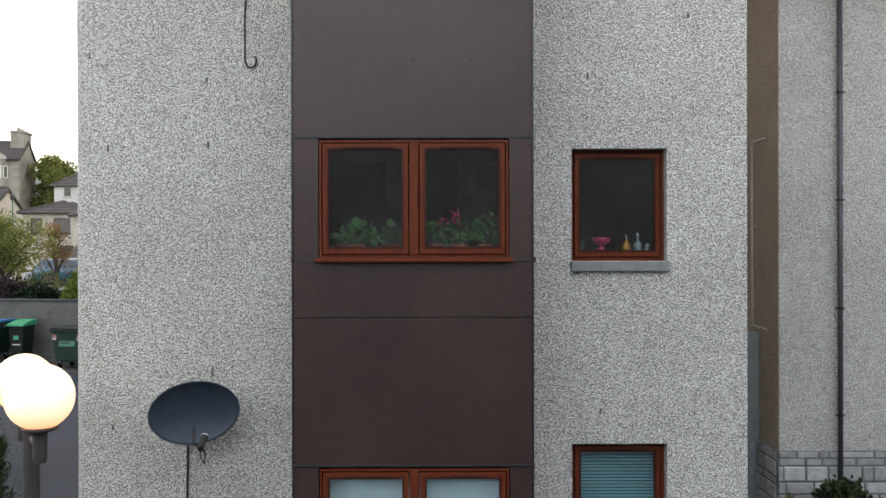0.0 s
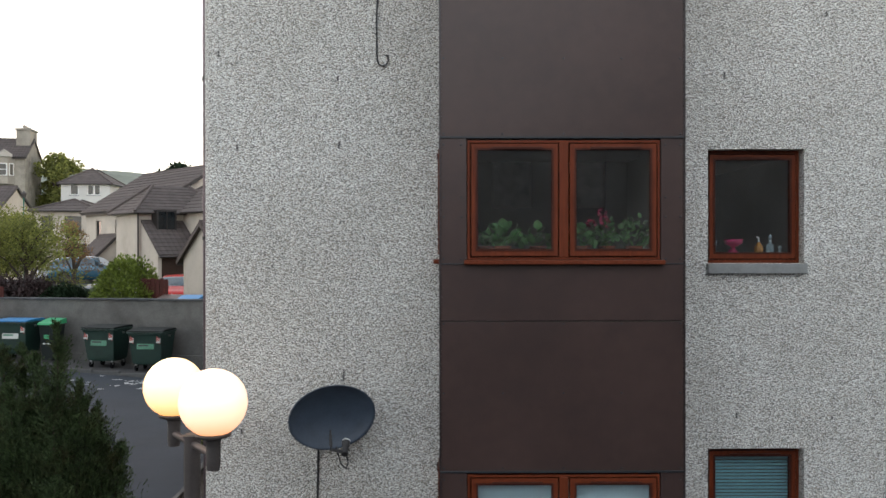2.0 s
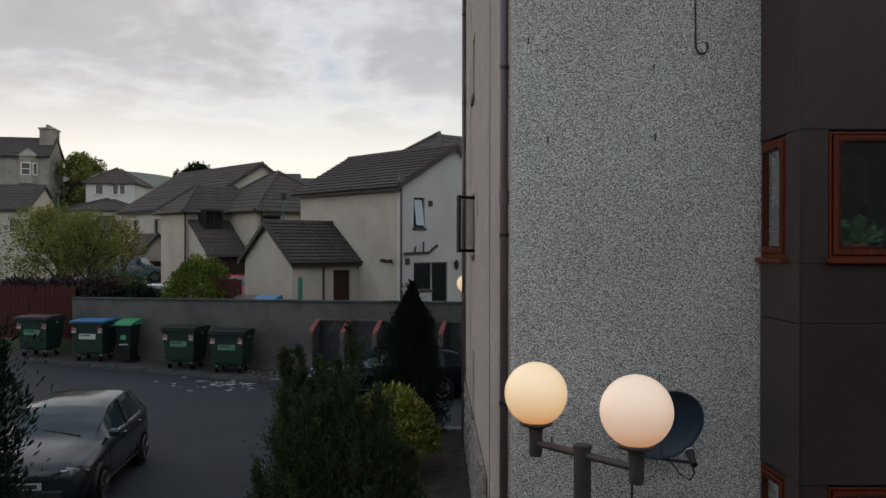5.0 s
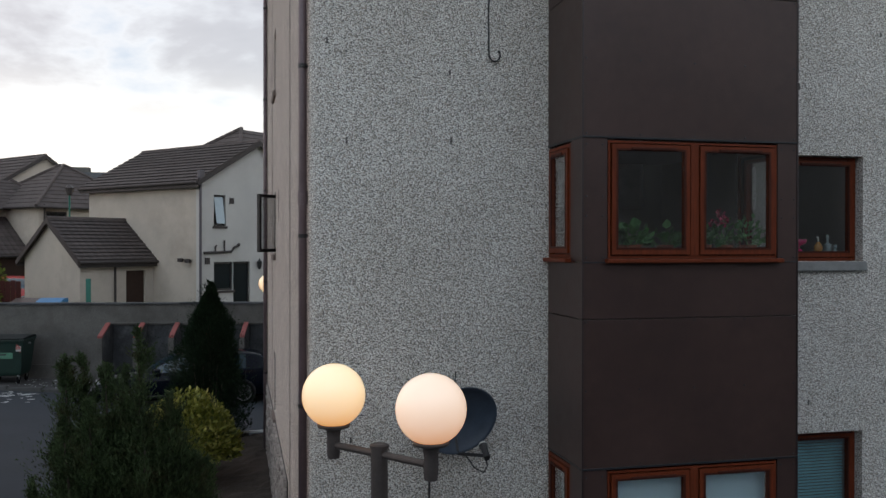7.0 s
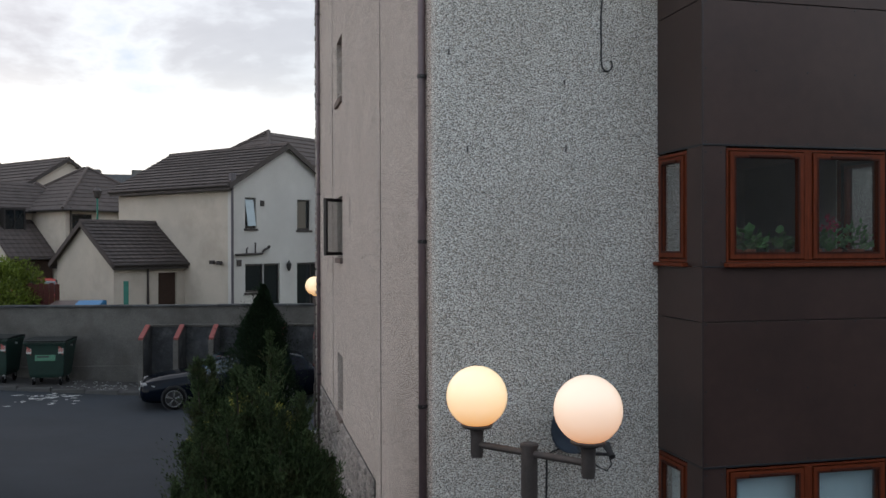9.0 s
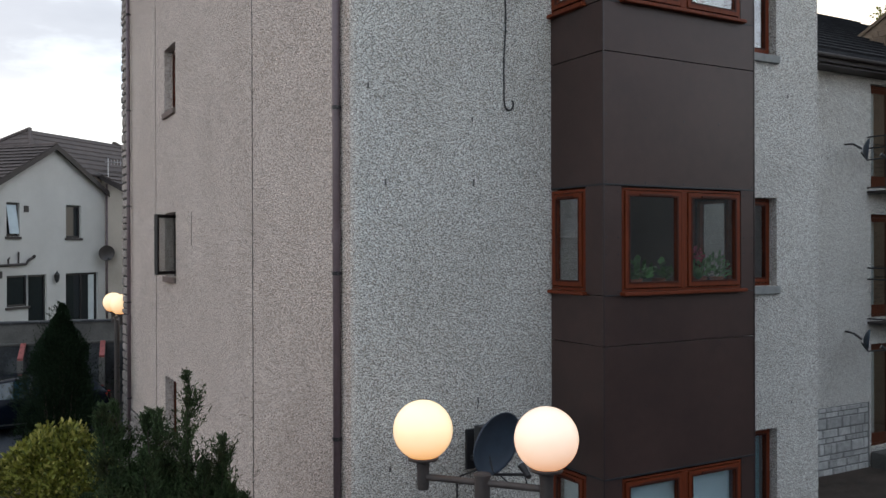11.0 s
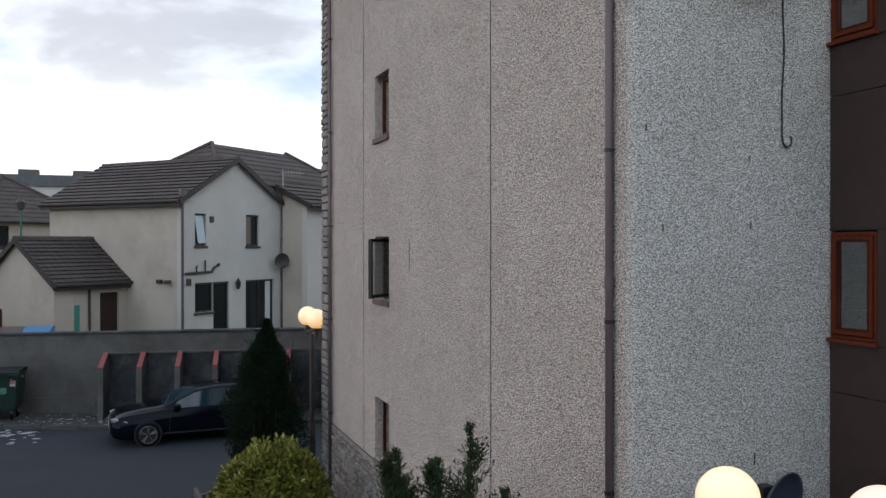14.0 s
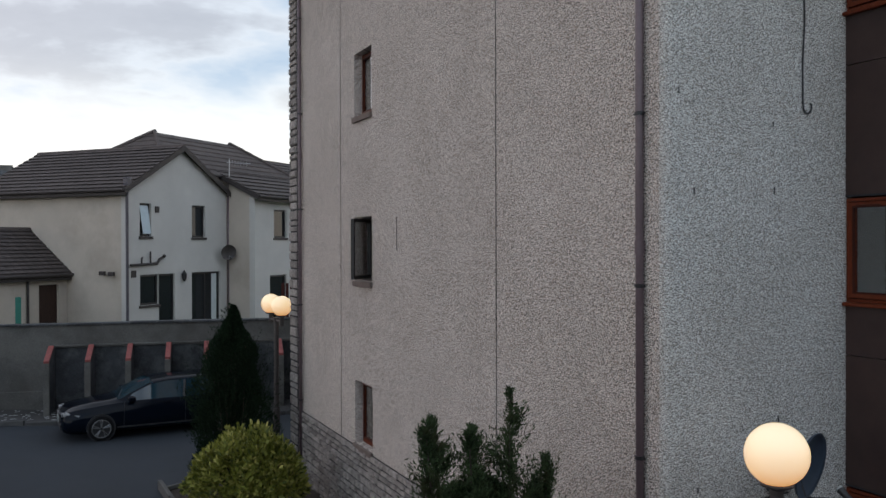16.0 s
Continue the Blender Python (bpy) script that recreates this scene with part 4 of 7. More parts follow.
# ---- lamp posts ----
def globe_lamp(x, y, ground, arm_way, arm, globe_z, mats, label, rise=0.0):
    """A dark post with a cross arm that carries two lit globes."""
    lamp = thing("lamp_post", label, "street lamp", "globe lamps", at=Matrix.Translation((x, y, ground)))
    az = globe_z - 0.325 - ground
    way = Vector((*arm_way, 0)).normalized()
    part("post", tube([(0, 0, -0.1), (0, 0, az + 0.03)], 0.055, 20), LAMP_METAL, lamp, smooth=False)
    part("cap", spun([(0.062, az + 0.03), (0.062, az + 0.05), (0.045, az + 0.058)], 20), LAMP_METAL, lamp)
    part("base_sleeve", tube([(0, 0, -0.1), (0, 0, 0.9)], 0.075, 20), LAMP_METAL, lamp)
    part("cross_arm", tube([-way * arm - Vector((0, 0, rise)), way * arm + Vector((0, 0, rise))], 0.024, 14, bmesh.new()), LAMP_METAL, lamp).location.z = az - 0.01
    for sign, mat in zip((-1, 1), mats):
        p = way * arm * sign
        holder = part("holder", spun([(0.040, -0.10), (0.045, -0.06), (0.045, 0.05), (0.050, 0.09), (0.105, 0.118), (0.105, 0.128)], 24), LAMP_METAL, lamp)
        holder.location = (p.x, p.y, az + sign * rise)
        ball = bmesh.new()
        bmesh.ops.create_uvsphere(ball, u_segments=40, v_segments=24, radius=0.213)
        globe = part("globe", ball, mat, lamp, "lit warm white globe", smooth=True)
        globe.location = (p.x, p.y, globe_z - ground + sign * rise)
        part("globe_rim", spun([(0.108, 0.112), (0.112, 0.126), (0.108, 0.134)], 28), LAMP_METAL, holder)
    return lamp


globe_lamp(-2.832, 5.926, 0.1, (0.521, -0.853), 0.475, 3.126, (GLOBE_WARM, GLOBE_PINK), "dark post with two lit globe lamps beside the flats", 0.018)
globe_lamp(-3.05, 20.30, 0.1, (0.023, -0.999), 0.43, 3.233, (GLOBE_WARM, GLOBE_WARM), "far dark post with two lit globe lamps")

# ---- the right-hand wing ----
WX, WY = 4.52, 11.40


def wing():
    doors = [(9.60, 11.10, 0.45, 2.49), (9.60, 11.10, 0.45 + STOREY, 2.49 + STOREY), (9.60, 11.10, 0.45 + 2 * STOREY, 2.49 + 2 * STOREY)]
    w = part("wall_wing", pierced(WX + 0.012, 16.0, -0.1, 7.98, doors, 0.3), HARL)
    w.location.y = WY
    tagged(w, "pale roughcast front of the neighbouring wing", "wall", kind="structure")
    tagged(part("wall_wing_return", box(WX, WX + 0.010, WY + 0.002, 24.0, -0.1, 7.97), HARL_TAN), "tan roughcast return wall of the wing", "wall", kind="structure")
    tagged(part("wall_wing_end", box(15.7, 15.998, WY + 0.302, 24.0, -0.1, 7.78), HARL), "plain far end of the wing", "wall", kind="structure")
    tagged(part("wall_wing_inner", box(WX + 0.31, 15.69, WY + 2.6, WY + 2.7, -0.1, 7.7), INNER), "dim inner wall of the wing", "wall", kind="structure")
    for k in range(4):
        tagged(part("floor", box(WX + 0.31, 15.69, WY + 0.31, WY + 2.59, 0.30 + STOREY * k - (0.12 if k == 3 else 0), 0.40 + STOREY * k - (0.12 if k == 3 else 0)), FLOORING), "dim storey floor inside the wing", "floor", kind="structure")
    # roof with its gutter
    roof = thing("roof_wing", "brown tiled roof of the wing with a dark gutter", "roof", kind="structure")
    part("slope", moved(prism([(-0.42, 7.84), (5.2, 10.78), (5.2, 10.93), (-0.42, 7.98)], 0, 11.9), Matrix(((0, 1, 0, WX - 0.2), (1, 0, 0, WY), (0, 0, 1, 0), (0, 0, 0, 1)))), SLATE_DARK, roof)
    for k in range(16):
        y0 = -0.40 + 0.345 * k
        z0 = 7.98 + (y0 + 0.42) * 0.523
        bm = prism([(y0, z0 + 0.004), (y0 + 0.37, z0 + 0.004 + 0.19), (y0 + 0.37, z0 + 0.205), (y0 - 0.03, z0 + 0.045)], 0.0, 11.9)
        part("tile_course", moved(bm, Matrix(((0, 1, 0, WX - 0.2), (1, 0, 0, WY), (0, 0, 1, 0), (0, 0, 0, 1)))), SLATE_DARK, roof)
    part("gutter", tube([(WX - 0.2, WY - 0.46, 7.87), (16.0, WY - 0.46, 7.87)], 0.038, 10), FASCIA, roof)
    part("fascia", box(WX - 0.19, 15.9, WY - 0.40, WY - 0.38, 7.76, 7.90), FASCIA, roof)
    part("soffit", box(WX - 0.19, 15.9, WY - 0.38, WY - 0.002, 7.71, 7.73), FASCIA, roof)
    # French doors and balconies
    for k in range(3):
        s0, s1, z0, z1 = doors[k]
        d = thing(f"door_{k + 1}", "red-brown wooden French doors with glass leaves", "door", "French doors", "structure", at=Matrix.Translation((0, WY, 0)))
        fr = part("door_frame", pierced(s0 + 0.002, s1 - 0.002, z0 + 0.002, z1 - 0.002, [(s0 + 0.06, s1 - 0.06, z0 + 0.05, z1 - 0.07)], 0.08), TIMBER_DOOR, d)
        fr.location.y = 0.10
        mid = (s0 + s1) / 2
        for a, b in ((s0 + 0.063, mid - 0.003), (mid + 0.003, s1 - 0.063)):
            leaf = part("door_leaf", pierced(a, b, z0 + 0.053, z1 - 0.073, [(a + 0.075, b - 0.075, z0 + 0.24, z1 - 0.15)], 0.05), TIMBER_DOOR, d)
            leaf.location.y = 0.11
            pane = part("pane", box(a + 0.07, b - 0.07, 0.02, 0.026, z0 + 0.235, z1 - 0.145), GLASS, leaf)
            pane.visible_shadow = False
            part("curtain", box(a + 0.10, a + 0.34, 0.10, 0.112, z0 + 0.1, z1 - 0.1), CURTAIN, leaf, "pale hanging curtain")
        part("door_handle", box(mid + 0.03, mid + 0.05, 0.06, 0.11, z0 + 0.95, z0 + 1.10, 0.004), BLACK, d)
        if k:
            r = thing("balcony_rail", "black iron balcony rail with a scrolled top band", "railing", "balcony rails", at=Matrix.Translation((s0 - 0.12, WY, z0 - 0.04)))
            wdt = s1 - s0 + 0.24
            part("slab", box(0, wdt, -0.42, -0.002, -0.07, -0.03, 0.006), FASCIA, r)
            for z in (1.02, 0.80, 0.03):
                part("rail", tube([(0, -0.005, z), (0, -0.40, z), (wdt, -0.40, z), (wdt, -0.005, z)], 0.014, 8), BLACK, r)
            for q in range(8):
                part("cross_bar", tube([(0, -0.40, 0.12 + 0.085 * q), (wdt, -0.40, 0.12 + 0.085 * q)], 0.007, 6), BLACK, r)
            for q in range(4):
                x = wdt * q / 3
                part("upright", tube([(x, -0.40, -0.03), (x, -0.40, 1.03)], 0.012, 8), BLACK, r)
            for q in range(9):
                x = 0.09 + (wdt - 0.18) * q / 8
                ring = [(x + 0.06 * math.cos(a), -0.40, 0.91 + 0.085 * math.sin(a)) for a in (2 * math.pi * j / 12 for j in range(13))]
                part("scroll", tube(ring, 0.006, 5), BLACK, r)
        else:
            st = thing("doorstep", "grey stone steps below the garden door", "step", at=Matrix.Translation((s0 - 0.1, WY, 0)))
            for q in range(3):
                part("tread", box(0, 1.9, -0.42 - 0.32 * q, -0.06 - 0.32 * q, -0.05, 0.40 - 0.14 * q, 0.015), RENDER_GREY, st)
    small_a, _ = dish(pose(8.80, WY - 0.38, 6.24, 0, 0, 35), 0, 6, 0.42, 0.42, "small dark satellite dish on the wing")
    part("wall_arm", tube([(0, 0.02, 0), (0.04, 0.16, 0.10), (0.215, 0.302, 0.12)], 0.02, 8), BLACK, small_a)
    small_b, _ = dish(pose(8.80, WY - 0.38, 2.66, 0, 0, 35), 0, 6, 0.42, 0.42, "small dark satellite dish above the garden door")
    part("wall_arm", tube([(0, 0.02, 0), (0.04, 0.16, 0.10), (0.215, 0.302, 0.12)], 0.02, 8), BLACK, small_b)
    downpipe(5.32, WY - 0.06, 0.0, 7.6, (0.45, 1.86, 3.28, 4.72, 6.15), (0, 1), "dark grey downpipe on the wing", mat=PIPE_GREY, joints=(4.86,))


wing()
alley_pipe = thing("service_pipe", "thin copper pipe with a galvanised cover", "pipe", at=Matrix.Translation((WX - 0.022, 12.17, 0)))
part("pipe", tube([(0.02, -0.32, 5.60), (-0.05, 0.0, 5.58), (-0.05, 0, 5.5), (-0.05, 0, 2.9)], 0.018, 8), COPPER, alley_pipe)
part("branch", tube([(-0.05, 0, 2.98), (0.02, -0.36, 2.95)], 0.018, 8), COPPER, alley_pipe)
part("wall_tie", tube([(0.021, 0, 4.4), (-0.05, 0, 4.4)], 0.008, 6), COPPER, alley_pipe)
part("cover", box(-0.13, 0.021, -0.07, 0.07, 0.0, 2.88, 0.006), METAL_GREY, alley_pipe)

# sandstone gable of an old house that stands above the wing
old = thing("old_gable_house", "old brown sandstone gable rising above the wing roof", "house")
gable_m = Matrix(((0, 1, 0, 12.02), (1, 0, 0, 0), (0, 0, 1, 0), (0, 0, 0, 1)))
part("gable_wall", moved(prism([(7.6, 0), (17.2, 0), (17.2, 7.15), (7.6, 12.2)], 0, 0.5), gable_m), SANDSTONE, old)
part("skew", moved(prism([(7.5, 12.22), (17.3, 7.07), (17.3, 7.15), (7.5, 12.30)], -0.05, 0.55), gable_m), SANDSTONE, old, "stone skew along the gable")
part("house_body", box(12.53, 22.0, 7.6, 17.2, 0, 7.0), SANDSTONE, old)
part("roof_slope", moved(prism([(7.6, 12.1), (17.2, 7.05), (17.2, 6.9), (7.6, 11.95)], 0.52, 10.0), gable_m), SLATE, old)
rubble(old, Matrix(((0, 1, 0, 12.02), (1, 0, 0, 10.0), (0, 0, 1, 7.9), (0, 0, 0, 1))), 5.0, 3.2, 78, 0.09, 0.16, 0.0, SANDSTONE, lambda x: 12.2 - (10.0 + x - 7.6) * 0.526 - 7.95, widths=(0.14, 0.2, 0.28, 0.36))

# ---- the yard ----
WALL_TOP = 2.42


def boundary():
    b = thing("boundary_wall", "weathered grey rendered boundary wall with a stone cope", "wall", kind="structure", at=wall_frame)
    part("wall_body", box(-8.4, 14.0, 0.0, 0.22, -0.2, WALL_TOP - 0.06), RENDER_GREY, b)
    rng = random.Random(4)
    for k in range(32):
        x = -8.43 + 0.70 * k
        part("cope_stone", box(x + 0.004, x + 0.695, -0.05, 0.27, WALL_TOP - 0.058, WALL_TOP + rng.uniform(-0.006, 0.006), 0.012), CONCRETE_DARK, b)
    part("plinth", box(-8.4, 0.1, -0.05, -0.002, -0.2, 0.62, 0.015), RENDER_GREY, b)
    # bays between low concrete fins with faded red sloping tops
    for k in range(9):
        x = 0.12 + 0.995 * k
        fin = part("fin", moved(prism([(-1.0, -0.1), (-1.0, 1.46), (-0.86, 1.53), (-0.30, 1.79), (-0.002, 1.79), (-0.002, -0.1)], -0.055, 0.055), Matrix(((0, 1, 0, x), (1, 0, 0, 0), (0, 0, 1, 0), (0, 0, 0, 1)))), CONCRETE_DARK, b)
        top = moved(prism([(-1.02, 1.48), (-0.30, 1.80), (-0.30, 1.86), (-1.03, 1.54)], -0.066, 0.066), Matrix(((0, 1, 0, x), (1, 0, 0, 0), (0, 0, 1, 0), (0, 0, 0, 1))))
        part("fin_cap", top, RED_CAP, b, "faded red painted sloping cap")
        part("fin_front", box(x - 0.075, x + 0.075, -1.06, -1.003, -0.1, 1.475, 0.008), RENDER_GREY, b)
        if k < 8:
            part("bay_back", box(x + 0.06, x + 0.935, -0.06, -0.004, -0.1, 1.76), CONCRETE_DARK, b, "dark mottled concrete back of a bin bay")
    part("bay_rail", box(0.05, 8.15, -0.16, -0.07, 1.80, 1.85, 0.01), RENDER_GREY, b)
    return b


boundary()
left_fence = thing("timber_fence", "dark red-brown timber fence beside the boundary wall", "fence", at=wall_frame @ Matrix.Translation((-11.6, 0.25, 0)))
for k in range(20):
    part("board", box(0.158 * k, 0.158 * k + 0.15, 0, 0.025, 0.1, 2.75 + 0.02 * (k % 3), 0.004), FENCE_RED, left_fence)
for z in (0.6, 2.2):
    part("rail", box(0, 3.15, 0.026, 0.07, z, z + 0.09), FENCE_RED, left_fence)


def on_ground(m):
    p = m.translation
    return Matrix.Translation((0, 0, ground_height(p.x, p.y))) @ m


def big_bin(s, d, turn, lid, label, lift=0.085):
    """A four-wheeled refuse container."""
    b = thing("refuse_container", label, "refuse bin", "four-wheeled bins", at=on_ground(wall_frame @ pose(s, -d, lift, 0, 0, turn)) @ Matrix.Diagonal((0.83, 0.92, 1.0, 1.0)))
    bm = bmesh.new()
    ring = []
    for z, w, dd in ((0.22, 0.52, 0.36), (0.30, 0.56, 0.40), (1.02, 0.64, 0.50), (1.16, 0.66, 0.53), (1.20, 0.68, 0.55)):
        ring.append([bm.verts.new(p) for p in ((-w, -dd, z), (w, -dd, z), (w, dd, z), (-w, dd, z))])
    for a, c in zip(ring, ring[1:]):
        for k in range(4):
            bm.faces.new((a[k], a[(k + 1) % 4], c[(k + 1) % 4], c[k]))
    bm.faces.new(ring[0])
    bm.faces.new(ring[-1])
    bmesh.ops.bevel(bm, geom=bm.edges[:], offset=0.02, segments=2, affect="EDGES")
    part("tub", bm, BIN_GREEN, b)
    part("rim", box(-0.70, 0.70, -0.57, 0.57, 1.19, 1.235, 0.012), BIN_GREEN, b)
    cover = prism([(-0.58, 1.24), (-0.565, 1.275), (-0.2, 1.305), (0.35, 1.31), (0.56, 1.295), (0.58, 1.24)], -0.69, 0.69)
    moved(cover, Matrix(((0, 1, 0, 0), (1, 0, 0, 0), (0, 0, 1, 0), (0, 0, 0, 1))))
    bmesh.ops.bevel(cover, geom=cover.edges[:], offset=0.015, segments=2, affect="EDGES")
    part("lid", cover, lid, b)
    part("grip", tube([(-0.5, -0.58, 1.26), (-0.5, -0.64, 1.27), (0.5, -0.64, 1.27), (0.5, -0.58, 1.26)], 0.014, 8), lid, b)
    for x in (-0.62, 0.62):
        part("trunnion", tube([(x, 0, 1.10), (x * 1.16, 0, 1.10)], 0.03, 10), CHROME, b)
    part("sticker", moved(box(-0.33, 0.33, -0.004, 0.004, -0.09, 0.09), pose(0, -0.487, 0.80, -8, 0, 0)), STICKER if lid == LID_BLUE else STICKER_GREEN, b, "worn label, not readable")
    part("lettering", moved(box(-0.28, 0.12, -0.002, 0.002, 0.0, 0.05), pose(0, -0.493, 0.80, -8, 0, 0)), STICKER_GREEN if lid == LID_BLUE else BIN_GREEN, b)
    for x in (-0.52, 0.52):
        mark = part("hazard_plate", moved(box(-0.08, 0.08, -0.004, 0.004, -0.085, 0.085), pose(x, -0.512, 1.0, -8, 0, 0)), STICKER, b)
        for q in range(3):
            part("stripe", moved(box(-0.095, 0.095, -0.002, 0.002, -0.016, 0.016), pose(x, -0.519, 0.945 + 0.055 * q, -8, 38, 0)), HAZARD, mark)
    for x in (-0.44, 0.44):
        for y in (-0.32, 0.32):
            wheel = part("castor", tube([(x - 0.025, y, 0.10), (x + 0.025, y, 0.10)], 0.10, 14), RUBBER, b)
            part("fork", box(x - 0.035, x + 0.035, y - 0.03, y + 0.03, 0.12, 0.235, 0.006), CHROME, wheel)
    return b


big_bin(-7.0, 0.95, 2, LID_BLUE, "green four-wheeled bin with a blue lid by the wall")
big_bin(-3.93, 0.95, -3, BIN_LID, "dark green four-wheeled bin by the wall")
big_bin(-2.42, 0.95, 3, BIN_LID, "dark green four-wheeled bin beside its twin")
big_bin(-8.85, 1.0, 0, LID_BROWN, "green four-wheeled bin with a brown lid")


def wheelie(s, d, turn, lid, label):
    b = thing("wheelie_bin", label, "refuse bin", at=on_ground(wall_frame @ pose(s, -d, 0.085, 0, 0, turn)) @ Matrix.Diagonal((0.74, 0.8, 1.0, 1.0)))
    bm = bmesh.new()
    ring = [[bm.verts.new(p) for p in ((-w, -dd, z), (w, -dd, z), (w, dd, z), (-w, dd, z))] for z, w, dd in ((0.06, 0.26, 0.28), (1.12, 0.36, 0.38), (1.17, 0.38, 0.40))]
    for a, c in zip(ring, ring[1:]):
        for k in range(4):
            bm.faces.new((a[k], a[(k + 1) % 4], c[(k + 1) % 4], c[k]))
    bm.faces.new(ring[0])
    bm.faces.new(ring[-1])
    bmesh.ops.bevel(bm, geom=bm.edges[:], offset=0.02, segments=2, affect="EDGES")
    part("tub", bm, BIN_LID, b)
    part("lid", moved(prism([(-0.42, 1.18), (-0.40, 1.24), (0.1, 1.33), (0.42, 1.36), (0.44, 1.20)], -0.40, 0.40), Matrix(((0, 1, 0, 0), (1, 0, 0, 0), (0, 0, 1, 0), (0, 0, 0, 1)))), lid, b)
    part("sticker", moved(box(-0.20, 0.20, -0.004, 0.004, -0.06, 0.06), pose(0, -0.325, 0.62, -5, 0, 0)), STICKER, b, "pale worn label, not readable")
    part("badge", moved(box(-0.12, 0.12, -0.004, 0.004, -0.14, 0.14), pose(0, -0.352, 0.88, -5, 0, 0)), LID_GREEN, b)
    for x in (-0.27, 0.27):
        part("wheel", tube([(x - 0.03, 0.33, 0.10), (x + 0.03, 0.33, 0.10)], 0.10, 14), RUBBER, b)
    return b


wheelie(-5.98, 0.75, 0, LID_GREEN, "large black bin with a green lid by the wall")

# litter and pale splashes on the pavement and the road
rng = random.Random(11)


def splashes(count, where, low, high, name, label):
    bm = bmesh.new()
    for _ in range(count):
        p = where()
        r = rng.uniform(low, high)
        z = ground_height(p.x, p.y) + p.z
        n = rng.randint(5, 8)
        turn = rng.random() * 6
        long = rng.uniform(1.0, 3.2)
        vs = []
        for k in range(n):
            a = turn + 2 * math.pi * k / n
            q = r * rng.uniform(0.5, 1.2)
            vs.append((p.x + long * q * math.cos(a), p.y + q * math.sin(a)))
        low_v = [bm.verts.new((x, y, z)) for x, y in vs]
        top_v = [bm.verts.new((p.x + (x - p.x) * 0.8, p.y + (y - p.y) * 0.8, z + 0.008)) for x, y in vs]
        bm.faces.new(top_v)
        for k in range(n):
            bm.faces.new((low_v[k], low_v[(k + 1) % n], top_v[(k + 1) % n], top_v[k]))
    return tagged(part(name, bm, WHITE_SPLASH), label, "litter", kind="stuff")


splashes(80, lambda: on_wall(rng.uniform(-2.2, 0.6), rng.uniform(0.2, 1.6), 0.087), 0.010, 0.028, "litter", "scraps of pale litter on the pavement")
splashes(34, lambda: on_wall(rng.gauss(-1.7, 0.6), rng.gauss(2.55, 0.25), 0.003), 0.02, 0.075, "paint_splash", "pale splashes on the asphalt by the kerb")
splashes(14, lambda: on_wall(rng.gauss(-2.3, 0.7), rng.gauss(3.4, 0.3), 0.003), 0.02, 0.06, "paint_splash", "pale specks on the asphalt")


